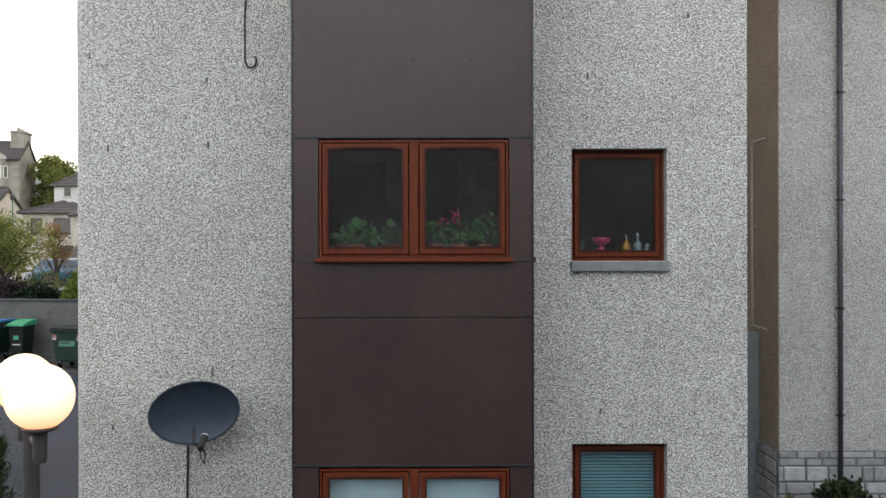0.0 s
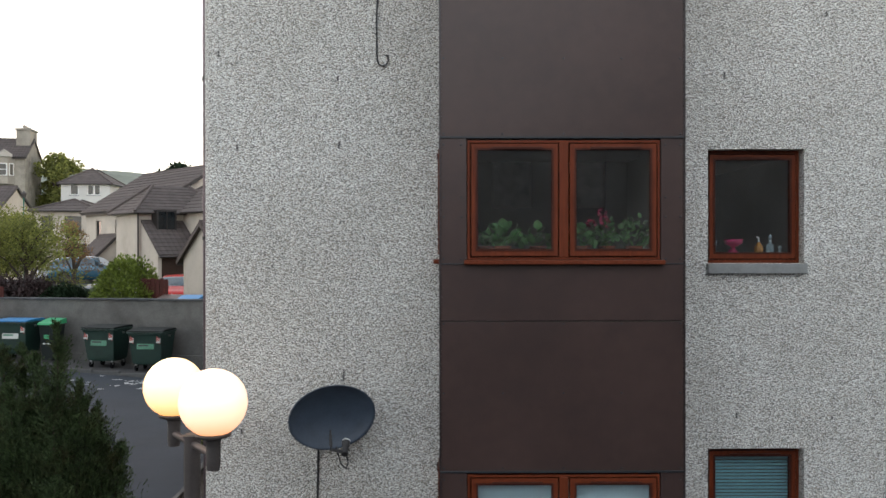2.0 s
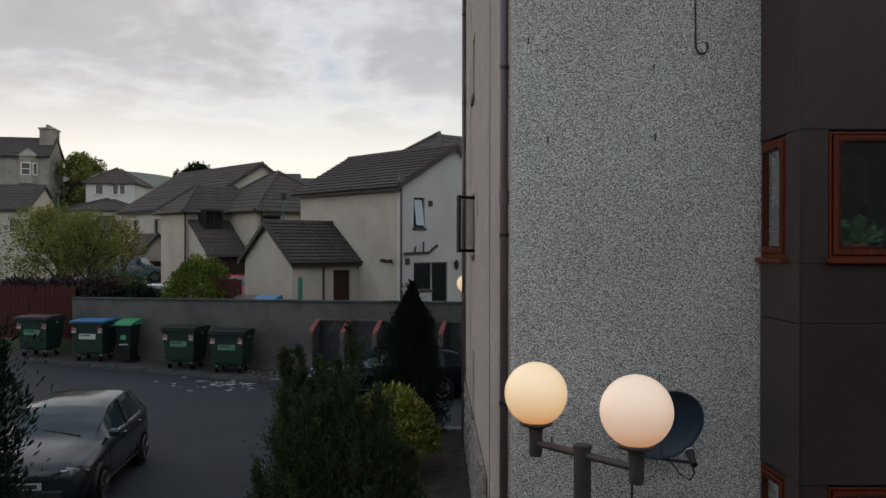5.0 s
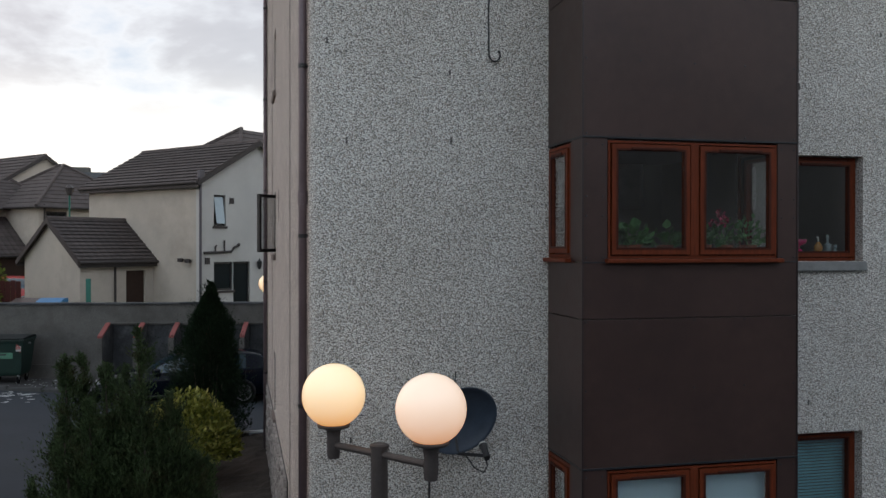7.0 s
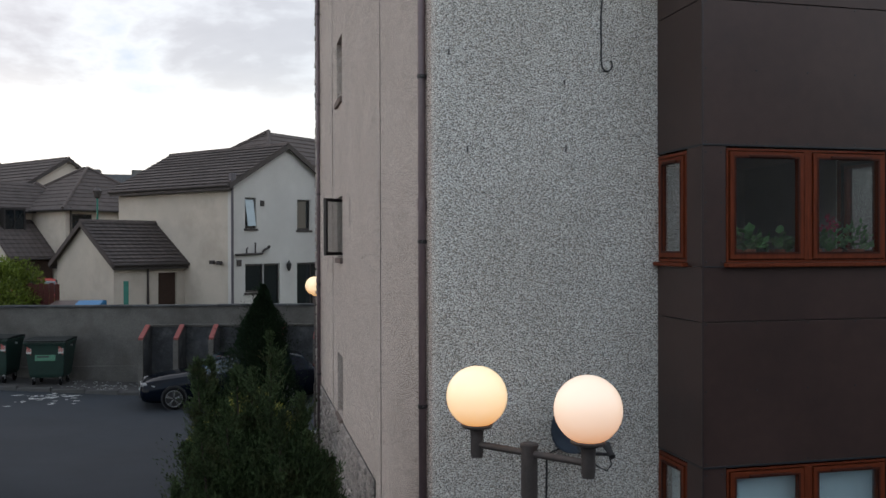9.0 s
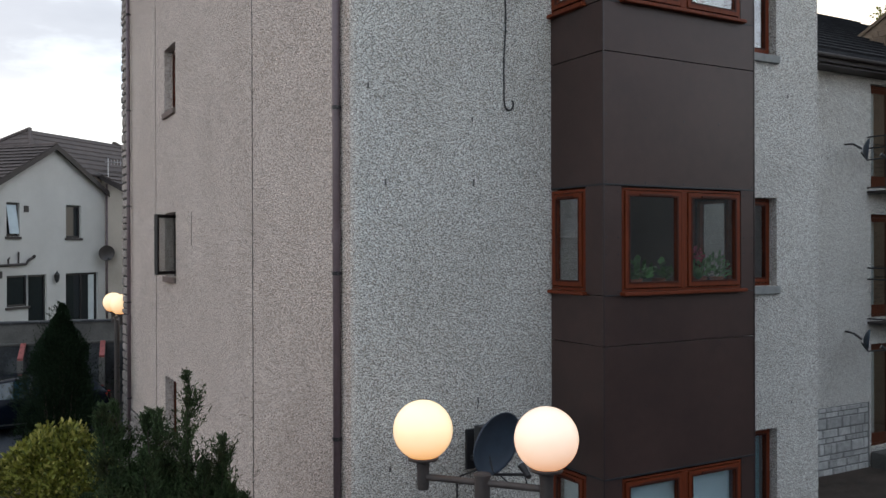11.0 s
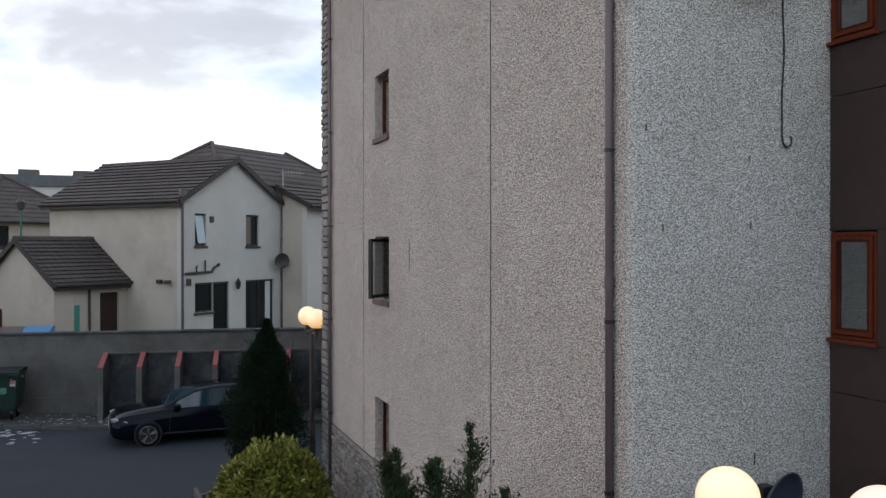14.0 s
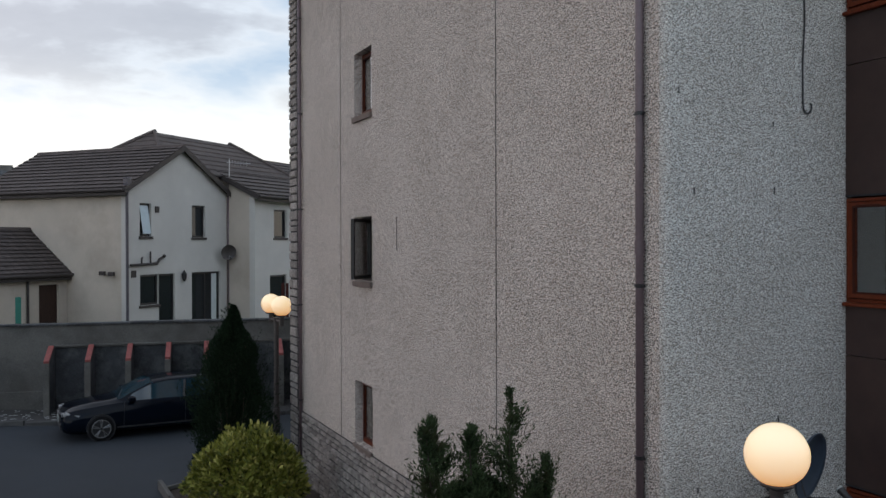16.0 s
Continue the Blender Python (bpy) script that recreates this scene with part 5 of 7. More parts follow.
# ---- cars ----
def car(at, paint, label, long=1.0, high=1.0, wheels=1.0):
    """A five-door hatchback, nose to -x; its wheels stand on z = 0."""
    c = thing("car", label, "car", "parked cars", at=at)
    # x, sill, belt, half width of the flank and belt, top, half width of the top
    keys = np.array([(-2.10, 0.34, 0.60, 0.58, 0.53, 0.64, 0.42), (-2.05, 0.25, 0.69, 0.72, 0.66, 0.73, 0.52), (-1.88, 0.20, 0.78, 0.82, 0.75, 0.82, 0.58), (-1.42, 0.18, 0.86, 0.87, 0.80, 0.92, 0.60), (-1.00, 0.18, 0.92, 0.885, 0.83, 0.985, 0.66), (-0.62, 0.18, 0.945, 0.89, 0.84, 1.20, 0.66), (-0.22, 0.18, 0.96, 0.89, 0.845, 1.395, 0.62), (0.30, 0.18, 0.965, 0.89, 0.85, 1.455, 0.60), (0.90, 0.18, 0.98, 0.89, 0.85, 1.458, 0.59), (1.40, 0.18, 0.995, 0.885, 0.84, 1.42, 0.57), (1.68, 0.19, 1.005, 0.87, 0.825, 1.35, 0.56), (1.90, 0.22, 1.00, 0.84, 0.79, 1.13, 0.61), (2.02, 0.26, 0.97, 0.81, 0.76, 1.0, 0.62), (2.10, 0.36, 0.90, 0.74, 0.70, 0.93, 0.58)])
    xs = np.unique(np.round(np.concatenate([np.linspace(-2.10, 2.10, 43), keys[:, 0], [-0.96, -0.24, 1.34, 1.71, 1.97]]), 3))

    def smooth_at(column):
        # a curve through the keys with limited slopes
        kx, kz = keys[:, 0], keys[:, column]
        d = np.diff(kz) / np.diff(kx)
        m = np.concatenate([[d[0]], np.where(d[:-1] * d[1:] > 0, 2 * d[:-1] * d[1:] / (d[:-1] + d[1:] + 1e-12), 0), [d[-1]]])
        i = np.clip(np.searchsorted(kx, xs) - 1, 0, len(kx) - 2)
        h = kx[i + 1] - kx[i]
        t = (xs - kx[i]) / h
        return (2 * t**3 - 3 * t**2 + 1) * kz[i] + (t**3 - 2 * t**2 + t) * h * m[i] + (3 * t**2 - 2 * t**3) * kz[i + 1] + (t**3 - t**2) * h * m[i + 1]

    cols = np.stack([smooth_at(k) for k in range(1, 7)], 1)
    body, glass = bmesh.new(), bmesh.new()
    grids = {}
    for bm in (body, glass):
        rows = []
        for x, (z0, z1, w0, w1, z2, w2) in zip(xs, cols):
            half = [(w0 * 0.86, z0), (w0 * 0.98, z0 + 0.08), (w0 * 1.01, z0 + 0.45 * (z1 - z0)), (w0 * 0.995, z0 + 0.72 * (z1 - z0)), (w1 + 0.005, z1 - 0.025), (w1 - 0.02, z1), (w1 - 0.035, z1 + 0.012), (w2 + 0.035, max(z2 - 0.05, z1 + 0.3 * (z2 - z1))), (w2, z2 - 0.010), (w2 * 0.5, z2 + 0.012), (0, z2 + 0.02)]
            ring = [(y, z) for y, z in half] + [(-y, z) for y, z in half[-2::-1]]
            rows.append([bm.verts.new((x, y, z)) for y, z in ring])
        grids[bm] = rows
    n = len(grids[body][0])
    for i in range(len(xs) - 1):
        mid = (xs[i] + xs[i + 1]) / 2
        for k in range(n - 1):
            j = min(k, n - 2 - k)
            side = j == 6 and -0.70 < mid < 1.34
            screen = j >= 8 and (-0.96 < mid < -0.24 or 1.71 < mid < 1.97)
            rows = grids[glass if side or screen else body]
            (glass if side or screen else body).faces.new((rows[i][k], rows[i][k + 1], rows[i + 1][k + 1], rows[i + 1][k]))
        body.faces.new((grids[body][i][0], grids[body][i + 1][0], grids[body][i + 1][-1], grids[body][i][-1]))
    body.faces.new(grids[body][0])
    body.faces.new(grids[body][-1])
    for bm in (body, glass):
        bmesh.ops.delete(bm, geom=[v for v in bm.verts if not v.link_faces], context="VERTS")
    part("body", body, paint, c, smooth=True)
    part("window_band", glass, CAR_GLASS, c, "dark car windows with reflected sky blue in their colour", smooth=True)
    part("wiper", tube([(-0.93, -0.45, 1.03), (-0.80, 0.15, 1.11)], 0.010, 6), BLACK, c)
    for sgn in (-1, 1):
        part("middle_pillar", tube([(0.42, sgn * 0.826, 0.98), (0.46, sgn * 0.655, 1.39)], 0.030, 8), BLACK, c)
        part("mirror", box(-0.78, -0.62, min(sgn * 0.83, sgn * 1.01), max(sgn * 0.83, sgn * 1.01), 0.96, 1.09, 0.04), paint, c)
        part("side_strip", box(-1.0, 1.05, min(sgn * 0.885, sgn * 0.905), max(sgn * 0.885, sgn * 0.905), 0.30, 0.34, 0.006), BLACK, c)
        for x in (-0.02, 0.98):
            part("door_handle", box(x, x + 0.17, min(sgn * 0.868, sgn * 0.90), max(sgn * 0.868, sgn * 0.90), 0.86, 0.89, 0.008), paint, c)
        for x in (-0.86, 0.43, 1.32):
            part("door_seam", tube([(x, sgn * 0.892, 0.32), (x, sgn * 0.897, 0.52), (x + 0.01, sgn * 0.884, 0.74), (x + 0.015, sgn * 0.848, 0.95)], 0.006, 5), BLACK, c)
        light = part("headlamp", moved(box(-0.16, 0.20, -0.15, 0.13, -0.055, 0.060, 0.025), pose(-1.86, sgn * 0.615, 0.675, 0, 14, sgn * 27)), LENS, c, smooth=True)
        part("reflector", moved(box(-0.03, 0.03, -0.05, 0.05, -0.05, 0.05, 0.01), pose(-2.06, sgn * 0.56, 0.69)), CHROME, light)
        part("tail_lamp", moved(box(-0.06, 0.10, -0.17, 0.17, -0.10, 0.10, 0.02), pose(2.0, sgn * 0.60, 0.84, 0, 0, sgn * 22)), TAIL, c)
        for x in (-1.32, 1.28):
            arch = tube([(x, sgn * 0.70, 0.325), (x, sgn * 0.905, 0.325)], 0.350, 28)
            part("wheel_arch", arch, BLACK, c)
            wheel = part("wheel", tube([(x, sgn * 0.72, 0.315), (x, sgn * 0.90, 0.315), (x, sgn * 0.925, 0.315)], [0.315, 0.315, 0.285], 32), RUBBER, c)
            rim = part("rim", tube([(x, sgn * 0.80, 0.315), (x, sgn * 0.928, 0.315)], 0.215, 28), BLACK, wheel)
            spokes = bmesh.new()
            for q in range(5):
                a = 2 * math.pi * q / 5 + 0.3
                for off in (-0.13, 0.13):
                    tube([(x + 0.03 * math.cos(a), sgn * 0.935, 0.315 + 0.03 * math.sin(a)), (x + 0.215 * math.cos(a + off), sgn * 0.932, 0.315 + 0.215 * math.sin(a + off))], 0.014, 6, spokes)
            part("spokes", spokes, RIM, wheel, "silver alloy spokes")
            part("rim_ring", tube([(x + 0.222 * math.cos(b), sgn * 0.930, 0.315 + 0.222 * math.sin(b)) for b in (2 * math.pi * j / 28 for j in range(29))], 0.012, 6), RIM, wheel)
    part("grille", box(-2.125, -2.07, -0.40, 0.40, 0.60, 0.68, 0.01), BLACK, c)
    part("bumper_intake", box(-2.12, -2.03, -0.56, 0.56, 0.30, 0.44, 0.02), BLACK, c)
    part("badge", moved(spun([(0.055, 0), (0.055, 0.012), (0.04, 0.018)], 16), pose(-2.115, 0, 0.66, 0, -90, 0)), CHROME, c)
    part("number_plate", box(-2.135, -2.118, -0.26, 0.26, 0.46, 0.57), STICKER, c, "pale plate with a plain dark bar")
    part("plate_bar", box(-2.138, -2.1355, -0.20, 0.20, 0.485, 0.545), BLACK, c)
    # longer, lower or smaller cars: the body is drawn out, the wheels stay round
    for ob in c.children_recursive:
        round_part = ob.name.startswith("wheel") or (ob.parent and ob.parent.name.startswith("wheel"))
        for v in ob.data.vertices:
            if round_part:
                hub = -1.32 if v.co.x < 0 else 1.28
                v.co = Vector((hub * long + (v.co.x - hub) * wheels, v.co.y, v.co.z * wheels))
            else:
                v.co = Vector((v.co.x * long, v.co.y, v.co.z * high))
    return c


car(pose(-5.02, 24.2, 0, 0, 0, 2), CAR_DARK, "dark navy hatchback parked by the conifer", 1.08, 0.90, 0.92)
car(pose(-9.93, 14.98, 0.118, 0, 0, 95), CAR_GREY, "dark grey hatchback parked facing the flats", 0.954, 0.954, 0.954)

# ---- houses beyond the wall ----
def house(name, corner, turn, w, d, eave, ridge, base, wall_mat, label, hip=False, front_mat=None, over=0.30, courses=14, ridge_along="y", group="houses beyond the wall", windows=(), verge_front=0.18):
    """A house with its near corner at `corner`: w along its front, d to the back; the ridge runs to the back ("y") or along the front ("x")."""
    h = thing(name, label, "house", group, at=pose(corner[0], corner[1], 0, 0, 0, turn))
    rise = ridge - eave
    front = front_mat or wall_mat
    t = 0.25
    fronts = [(a[1], a[2], a[3], a[4]) for a in windows if a[0] == "front"]
    sides = [(a[1], a[2], a[3], a[4]) for a in windows if a[0] == "side"]
    part("front_wall", pierced(0, w, base, eave, fronts, t), front, h)
    part("side_wall", moved(pierced(t + 0.002, d, base, eave, sides, t), Matrix(((0, 1, 0, 0.002), (1, 0, 0, 0), (0, 0, 1, 0), (0, 0, 0, 1)))), wall_mat, h)
    part("side_wall", box(w - t, w - 0.002, t + 0.002, d, base, eave), wall_mat, h)
    part("back_wall", box(t + 0.004, w - t - 0.002, d - t, d - 0.002, base, eave), wall_mat, h)
    part("core", box(t + 0.2, w - t - 0.2, t + 0.5, d - t - 0.2, base, eave - 0.1), INNER, h)
    flip = Matrix(((0, 1, 0, 0), (1, 0, 0, 0), (0, 0, 1, 0), (0, 0, 0, 1))) if ridge_along == "x" else Matrix.Identity(4)
    a, b = (w, d) if ridge_along == "y" else (d, w)                # a across the ridge, b along it
    half = a / 2
    slope = rise / half
    drop = over * slope
    back_cut = front_cut = half * 0.9 if hip else 0.0
    if not hip:
        for y0, mat in ((0.002, front if ridge_along == "y" else wall_mat), (b - t, wall_mat)):
            part("gable", moved(prism([(0, eave), (a, eave), (half, ridge)], y0, y0 + t - 0.002), flip), mat, h)
        v = verge_front
        for side in (0, 1):
            roof = part("roof", moved(prism([(-over, eave - drop), (half, ridge), (half, ridge + 0.10), (-over, eave - drop + 0.10)] if not side else [(a + over, eave - drop), (half, ridge), (half, ridge + 0.10), (a + over, eave - drop + 0.10)], -v, b + v), flip), TILES, h)
            step = (half + over) / courses
            for k in range(courses):
                x0, x1 = -over + step * k, -over + step * (k + 1.06)
                z0, z1 = eave - drop + 0.10 + slope * step * k, eave - drop + 0.10 + slope * step * (k + 1.06)
                if side:
                    x0, x1 = a - x0, a - x1
                tuck = 0.06 if not side else -0.06
                part("tile_course", moved(prism([(x0 + tuck, z0 + 0.002 + 0.06 * slope), (x1, z1 + 0.002), (x1, z1 + 0.006), (x0, z0 + 0.050)], -v - 0.01, b + v + 0.01), flip), TILES_X if ridge_along == "x" else TILES_Y, roof)
            x0 = -over if not side else a + over
            part("gutter", moved(tube([(x0 + (-0.05 if not side else 0.05), -v, eave - drop + 0.03), (x0 + (-0.05 if not side else 0.05), b + v, eave - drop + 0.03)], 0.06, 8), flip), FASCIA, h)
            part("fascia", moved(box(min(x0, x0 + (0.02 if not side else -0.02)), max(x0, x0 + (0.02 if not side else -0.02)), -v, b + v, eave - drop - 0.14, eave - drop), flip), FASCIA, h)
            for yy in (-v - 0.03, b + v + 0.005):
                part("bargeboard", moved(prism([(x0, eave - drop - 0.10), (half, ridge - 0.10), (half, ridge + 0.09), (x0, eave - drop + 0.09)], yy, yy + 0.025), flip), FASCIA, h)
        part("ridge_tile", moved(tube([(half, -v, ridge + 0.08), (half, b + v, ridge + 0.08)], 0.09, 10), flip), TILES, h)
    else:
        bm = bmesh.new()
        o = over
        e = [bm.verts.new(p) for p in ((-o, -o, eave - drop), (a + o, -o, eave - drop), (a + o, b + o, eave - drop), (-o, b + o, eave - drop))]
        r = [bm.verts.new((half, half * 0.95, ridge)), bm.verts.new((half, max(b - half * 0.95, half * 0.96), ridge))]
        bm.faces.new(e)
        bm.faces.new((e[0], e[1], r[0]))
        bm.faces.new((e[1], e[2], r[1], r[0]))
        bm.faces.new((e[2], e[3], r[1]))
        bm.faces.new((e[3], e[0], r[0], r[1]))
        roof = part("roof", moved(bm, flip), TILES, h)
        cs = [(-o, -o), (a + o, -o), (a + o, b + o), (-o, b + o)]
        for k in range(courses):
            f0, f1 = k / courses, (k + 1.06) / courses
            ring = bmesh.new()
            low, high = [], []
            for (cx, cy), rr in zip(cs, (0, 0, 1, 1)):
                rx, ry = half, (half * 0.95 if rr == 0 else max(b - half * 0.95, half * 0.96))
                z0 = eave - drop
                low.append(Vector((cx + (rx - cx) * f0, cy + (ry - cy) * f0, z0 + (ridge - z0) * f0 + 0.045)))
                high.append(Vector((cx + (rx - cx) * min(f1, 1), cy + (ry - cy) * min(f1, 1), z0 + (ridge - z0) * min(f1, 1) + 0.004)))
            lv, hv = [ring.verts.new(p) for p in low], [ring.verts.new(p) for p in high]
            dv = [ring.verts.new(p - Vector((0, 0, 0.044))) for p in low]
            for q in range(4):
                ring.faces.new((lv[q], lv[(q + 1) % 4], hv[(q + 1) % 4], hv[q]))
                ring.faces.new((dv[q], dv[(q + 1) % 4], lv[(q + 1) % 4], lv[q]))
            part("tile_course", moved(ring, flip), TILES, roof)
        for (cx, cy), rr in zip(cs, (0, 0, 1, 1)):
            part("hip_tile", moved(tube([(cx, cy, eave - drop + 0.05), (half, half * 0.95 if rr == 0 else max(b - half * 0.95, half * 0.96), ridge + 0.05)], 0.08, 8), flip), TILES, h)
        loop = [(x, y, eave - drop - 0.02) for x, y in cs + cs[:1]]
        part("gutter", moved(tube(loop, 0.06, 8), flip), FASCIA, h)
    for q, a_ in enumerate(windows):
        where, s0, s1, z0, z1 = a_[:5]
        kind = a_[5] if len(a_) > 5 else "window"
        m = Matrix.Identity(4) if where == "front" else Matrix(((0, 1, 0, 0), (1, 0, 0, 0), (0, 0, 1, 0), (0, 0, 0, 1)))
        if kind == "door":
            door = part("door", moved(box(s0 + 0.002, s1 - 0.002, 0.10, 0.15, z0, z1 - 0.002), m), BROWN_DOOR, h, "dark brown door")
            continue
        w_ = part("window", moved(pierced(s0 + 0.002, s1 - 0.002, z0 + 0.002, z1 - 0.002, [(s0 + 0.07, s1 - 0.07, z0 + 0.07, z1 - 0.07)], 0.07), m), DARK_FRAME if kind != "white" else WHITE_PAINT, h)
        w_.location = m @ Vector((0, 0.08, 0)) if where == "front" else Vector((0.08, 0, 0))
        if kind == "tilted":
            part("pane", moved(box(s0 + 0.08, s1 - 0.08, -0.003, 0.003, z0 + 0.08 - z1, -0.08), m @ pose(0, 0.02, z1, -9, 0, 0)), PANE_SKY, w_, "pane tilted open, sky reflection put into its pale colour")
        else:
            part("pane", moved(box(s0 + 0.066, s1 - 0.066, 0.03, 0.036, z0 + 0.066, z1 - 0.066), m), HOUSE_GLASS, w_)
        if s1 - s0 > 1.3:
            part("mullion", moved(box((s0 + s1) / 2 - 0.03, (s0 + s1) / 2 + 0.03, 0.0, 0.03, z0 + 0.07, z1 - 0.07), m), DARK_FRAME if kind != "white" else WHITE_PAINT, w_)
        part("window_sill", moved(box(s0 - 0.06, s1 + 0.06, -0.12, -0.081, z0 - 0.09, z0 - 0.003), m), SILL if kind == "white" else FASCIA, w_)
        if kind == "curtained":
            part("curtain", moved(box(s1 - 0.42, s1 - 0.12, 0.020, 0.028, z0 + 0.08, z1 - 0.08), m), CURTAIN, w_)
    return h


# the near house: a gabled wing turned towards the yard, its garage and the range beyond
TURN_H = 42.0
HC = Vector((-5.07, 32.54, 0))
uh = Vector((math.cos(radians(TURN_H)), math.sin(radians(TURN_H)), 0))
vh = Vector((-uh.y, uh.x, 0))
near_house = house("house", HC, TURN_H, 5.36, 6.85, 6.50, 8.03, 0.6, HOUSE_CREAM, "cream house with a brown tiled gable roof", front_mat=HOUSE_WHITE, courses=12,
    windows=(("front", 0.60, 1.16, 4.82, 5.97, "tilted"), ("front", 3.30, 4.06, 4.80, 6.00), ("front", 0.60, 1.52, 2.44, 3.50), ("front", 1.522, 2.36, 1.15, 3.50), ("front", 3.28, 4.96, 1.15, 3.50, "curtained")))
part("waste_pipe", tube([(0.10, -0.06, 3.84), (1.38, -0.06, 3.88), (1.50, -0.06, 4.02), (1.70, -0.06, 4.10)], 0.045, 8), FASCIA, near_house)
part("waste_pipe", tube([(1.05, -0.06, 3.86), (1.05, -0.06, 4.30)], 0.03, 8), FASCIA, near_house)
part("waste_pipe", tube([(0.62, -0.06, 3.85), (0.62, -0.06, 4.05), (0.70, -0.03, 4.10)], 0.03, 8), FASCIA, near_house)
part("vent_tube", tube([(1.70, -0.06, 4.10), (1.70, -0.12, 4.16)], 0.055, 10), FASCIA, near_house)
part("vent", box(1.34, 1.54, -0.03, -0.002, 5.66, 5.88), FASCIA, near_house)
part("vent", box(0.18, 0.40, -0.03, -0.002, 3.42, 3.66), FASCIA, near_house)
part("downpipe", tube([(-0.08, -0.08, 0.8), (-0.08, -0.08, 6.3), (-0.16, -0.14, 6.44), (-0.22, -0.16, 6.56)], 0.05, 10), PIPE_GREY, near_house)
part("hopper", box(-0.2, 0.02, -0.2, -0.02, 6.42, 6.80, 0.02), PIPE_GREY, near_house)
lantern = thing("wall_lantern", "small black wall lantern on the white front", "lantern", at=Matrix.Translation(HC + uh * 2.75 - Vector((-uh.y, uh.x, 0)) * 0.10 + Vector((0, 0, 3.35))) @ pose(0, 0, 0, 0, 0, TURN_H))
part("bracket", tube([(0, 0.10, 0.1), (0, 0, 0.22)], 0.02, 6), BLACK, lantern)
part("body", spun([(0.03, -0.16), (0.08, -0.05), (0.10, 0.12), (0.04, 0.2), (0.01, 0.26)], 8), BLACK, lantern)
wall_dish, _ = dish(pose(*(HC + uh * 4.98 - vh * 0.35 + Vector((0, 0, 4.24))), 0, 0, 10), 0, 8, 0.60, 0.60, "dark round satellite dish on the house corner", LAMP_METAL)
part("wall_arm", tube([(0, 0.02, 0), (0, 0.32, -0.05)], 0.025, 8), BLACK, wall_dish)
downpipe(*(HC + uh * 5.40 - vh * 0.06).xy, 0.8, 6.9, (1.8, 3.6, 5.4), tuple((vh).xy), "dark downpipe between two houses", radius=0.05)
aerial = thing("roof_aerial", "thin metal aerial on the house gable", "aerial", at=Matrix.Translation(HC + uh * 5.42 - vh * 0.1 + Vector((0, 0, 7.05))))
part("mast", tube([(0, 0, 0), (0, 0, 0.85)], 0.018, 6), CHROME, aerial)
part("boom", tube([(-0.1, 0, 0.70), (0.9, 0.3, 0.72)], 0.012, 6), CHROME, aerial)
for k in range(7):
    part("rod", tube([(0.12 * k, 0.036 * k, 0.60), (0.12 * k, 0.036 * k, 0.82)], 0.008, 5), CHROME, aerial)

second = HC + uh * 5.38 - vh * 1.32
house("house", second, TURN_H, 9.0, 7.8, 6.50, 8.35, 0.6, HOUSE_CREAM, "cream house beside the gabled wing", front_mat=HOUSE_WHITE, ridge_along="x", courses=11,
    windows=(("front", 1.3, 2.2, 4.80, 5.94), ("front", 1.0, 2.2, 1.4, 3.3)))
house("roof_block", HC + uh * 2.0 + vh * 0.2, TURN_H, 9.2, 4.7, 7.30, 8.95, 6.55, HOUSE_CREAM, "upper tiled roof rising behind the gabled wing", ridge_along="x", courses=8, over=0.1, hip=True)
GC = HC + vh * 2.70 - uh * 3.04
garage = house("garage", GC, TURN_H, 3.03, 3.55, 3.64, 5.00, 0.6, HOUSE_CREAM, "cream garage with a steep brown tiled roof", ridge_along="x", courses=12, over=0.22, windows=(("front", 1.85, 2.68, 0.9, 3.18, "door"),))
part("downpipe", tube([(1.36, -0.06, 0.8), (1.36, -0.06, 3.45)], 0.04, 8), FASCIA, garage)
for k, off in enumerate((0.35, 0.75)):
    p = HC + vh * (1.30 - off) - uh * 0.10 + Vector((0, 0, 3.55 - 0.02 * k))
    cam_box = thing("security_light", "small dark security light on the cream wall", "light", at=Matrix.Translation(p) @ pose(0, 0, 0, 0, 0, TURN_H))
    part("body", box(-0.10, 0.0, -0.12, 0.12, -0.05, 0.09, 0.02), FASCIA, cam_box)
    part("arm", tube([(0.0, 0, 0.0), (0.10, 0, 0.03)], 0.025, 6), FASCIA, cam_box)

# further houses
step_house = house("house", (-16.9, 45.4), TURN_H, 5.0, 3.0, 6.2, 7.45, 0.8, HOUSE_CREAM, "cream house with stepped hipped brown roofs", hip=True, courses=9, ridge_along="x", over=0.35, windows=(("front", 0.75, 1.75, 4.70, 6.02),))
part("porch_roof", moved(prism([(-2.3, 3.55), (-0.002, 5.40), (-0.002, 5.52), (-2.3, 3.67)], 0.12, 2.45), Matrix(((0, 1, 0, 0), (1, 0, 0, 0), (0, 0, 1, 0), (0, 0, 0, 1)))), TILES, step_house, "brown tiled lean-to roof")
for k in range(9):
    y0, z0 = -2.3 + 0.255 * k, 3.67 + 0.2045 * k
    part("tile_course", moved(prism([(y0, z0 + 0.002), (y0 + 0.27, z0 + 0.218), (y0 + 0.27, z0 + 0.225), (y0, z0 + 0.045)], 0.10, 2.47), Matrix(((0, 1, 0, 0), (1, 0, 0, 0), (0, 0, 1, 0), (0, 0, 0, 1)))), TILES_X, step_house)
part("porch_wall", moved(prism([(-2.05, 0.8), (-0.004, 0.8), (-0.004, 5.3), (-2.05, 3.68)], 0.14, 0.34), Matrix(((0, 1, 0, 0), (1, 0, 0, 0), (0, 0, 1, 0), (0, 0, 0, 1)))), HOUSE_CREAM, step_house)
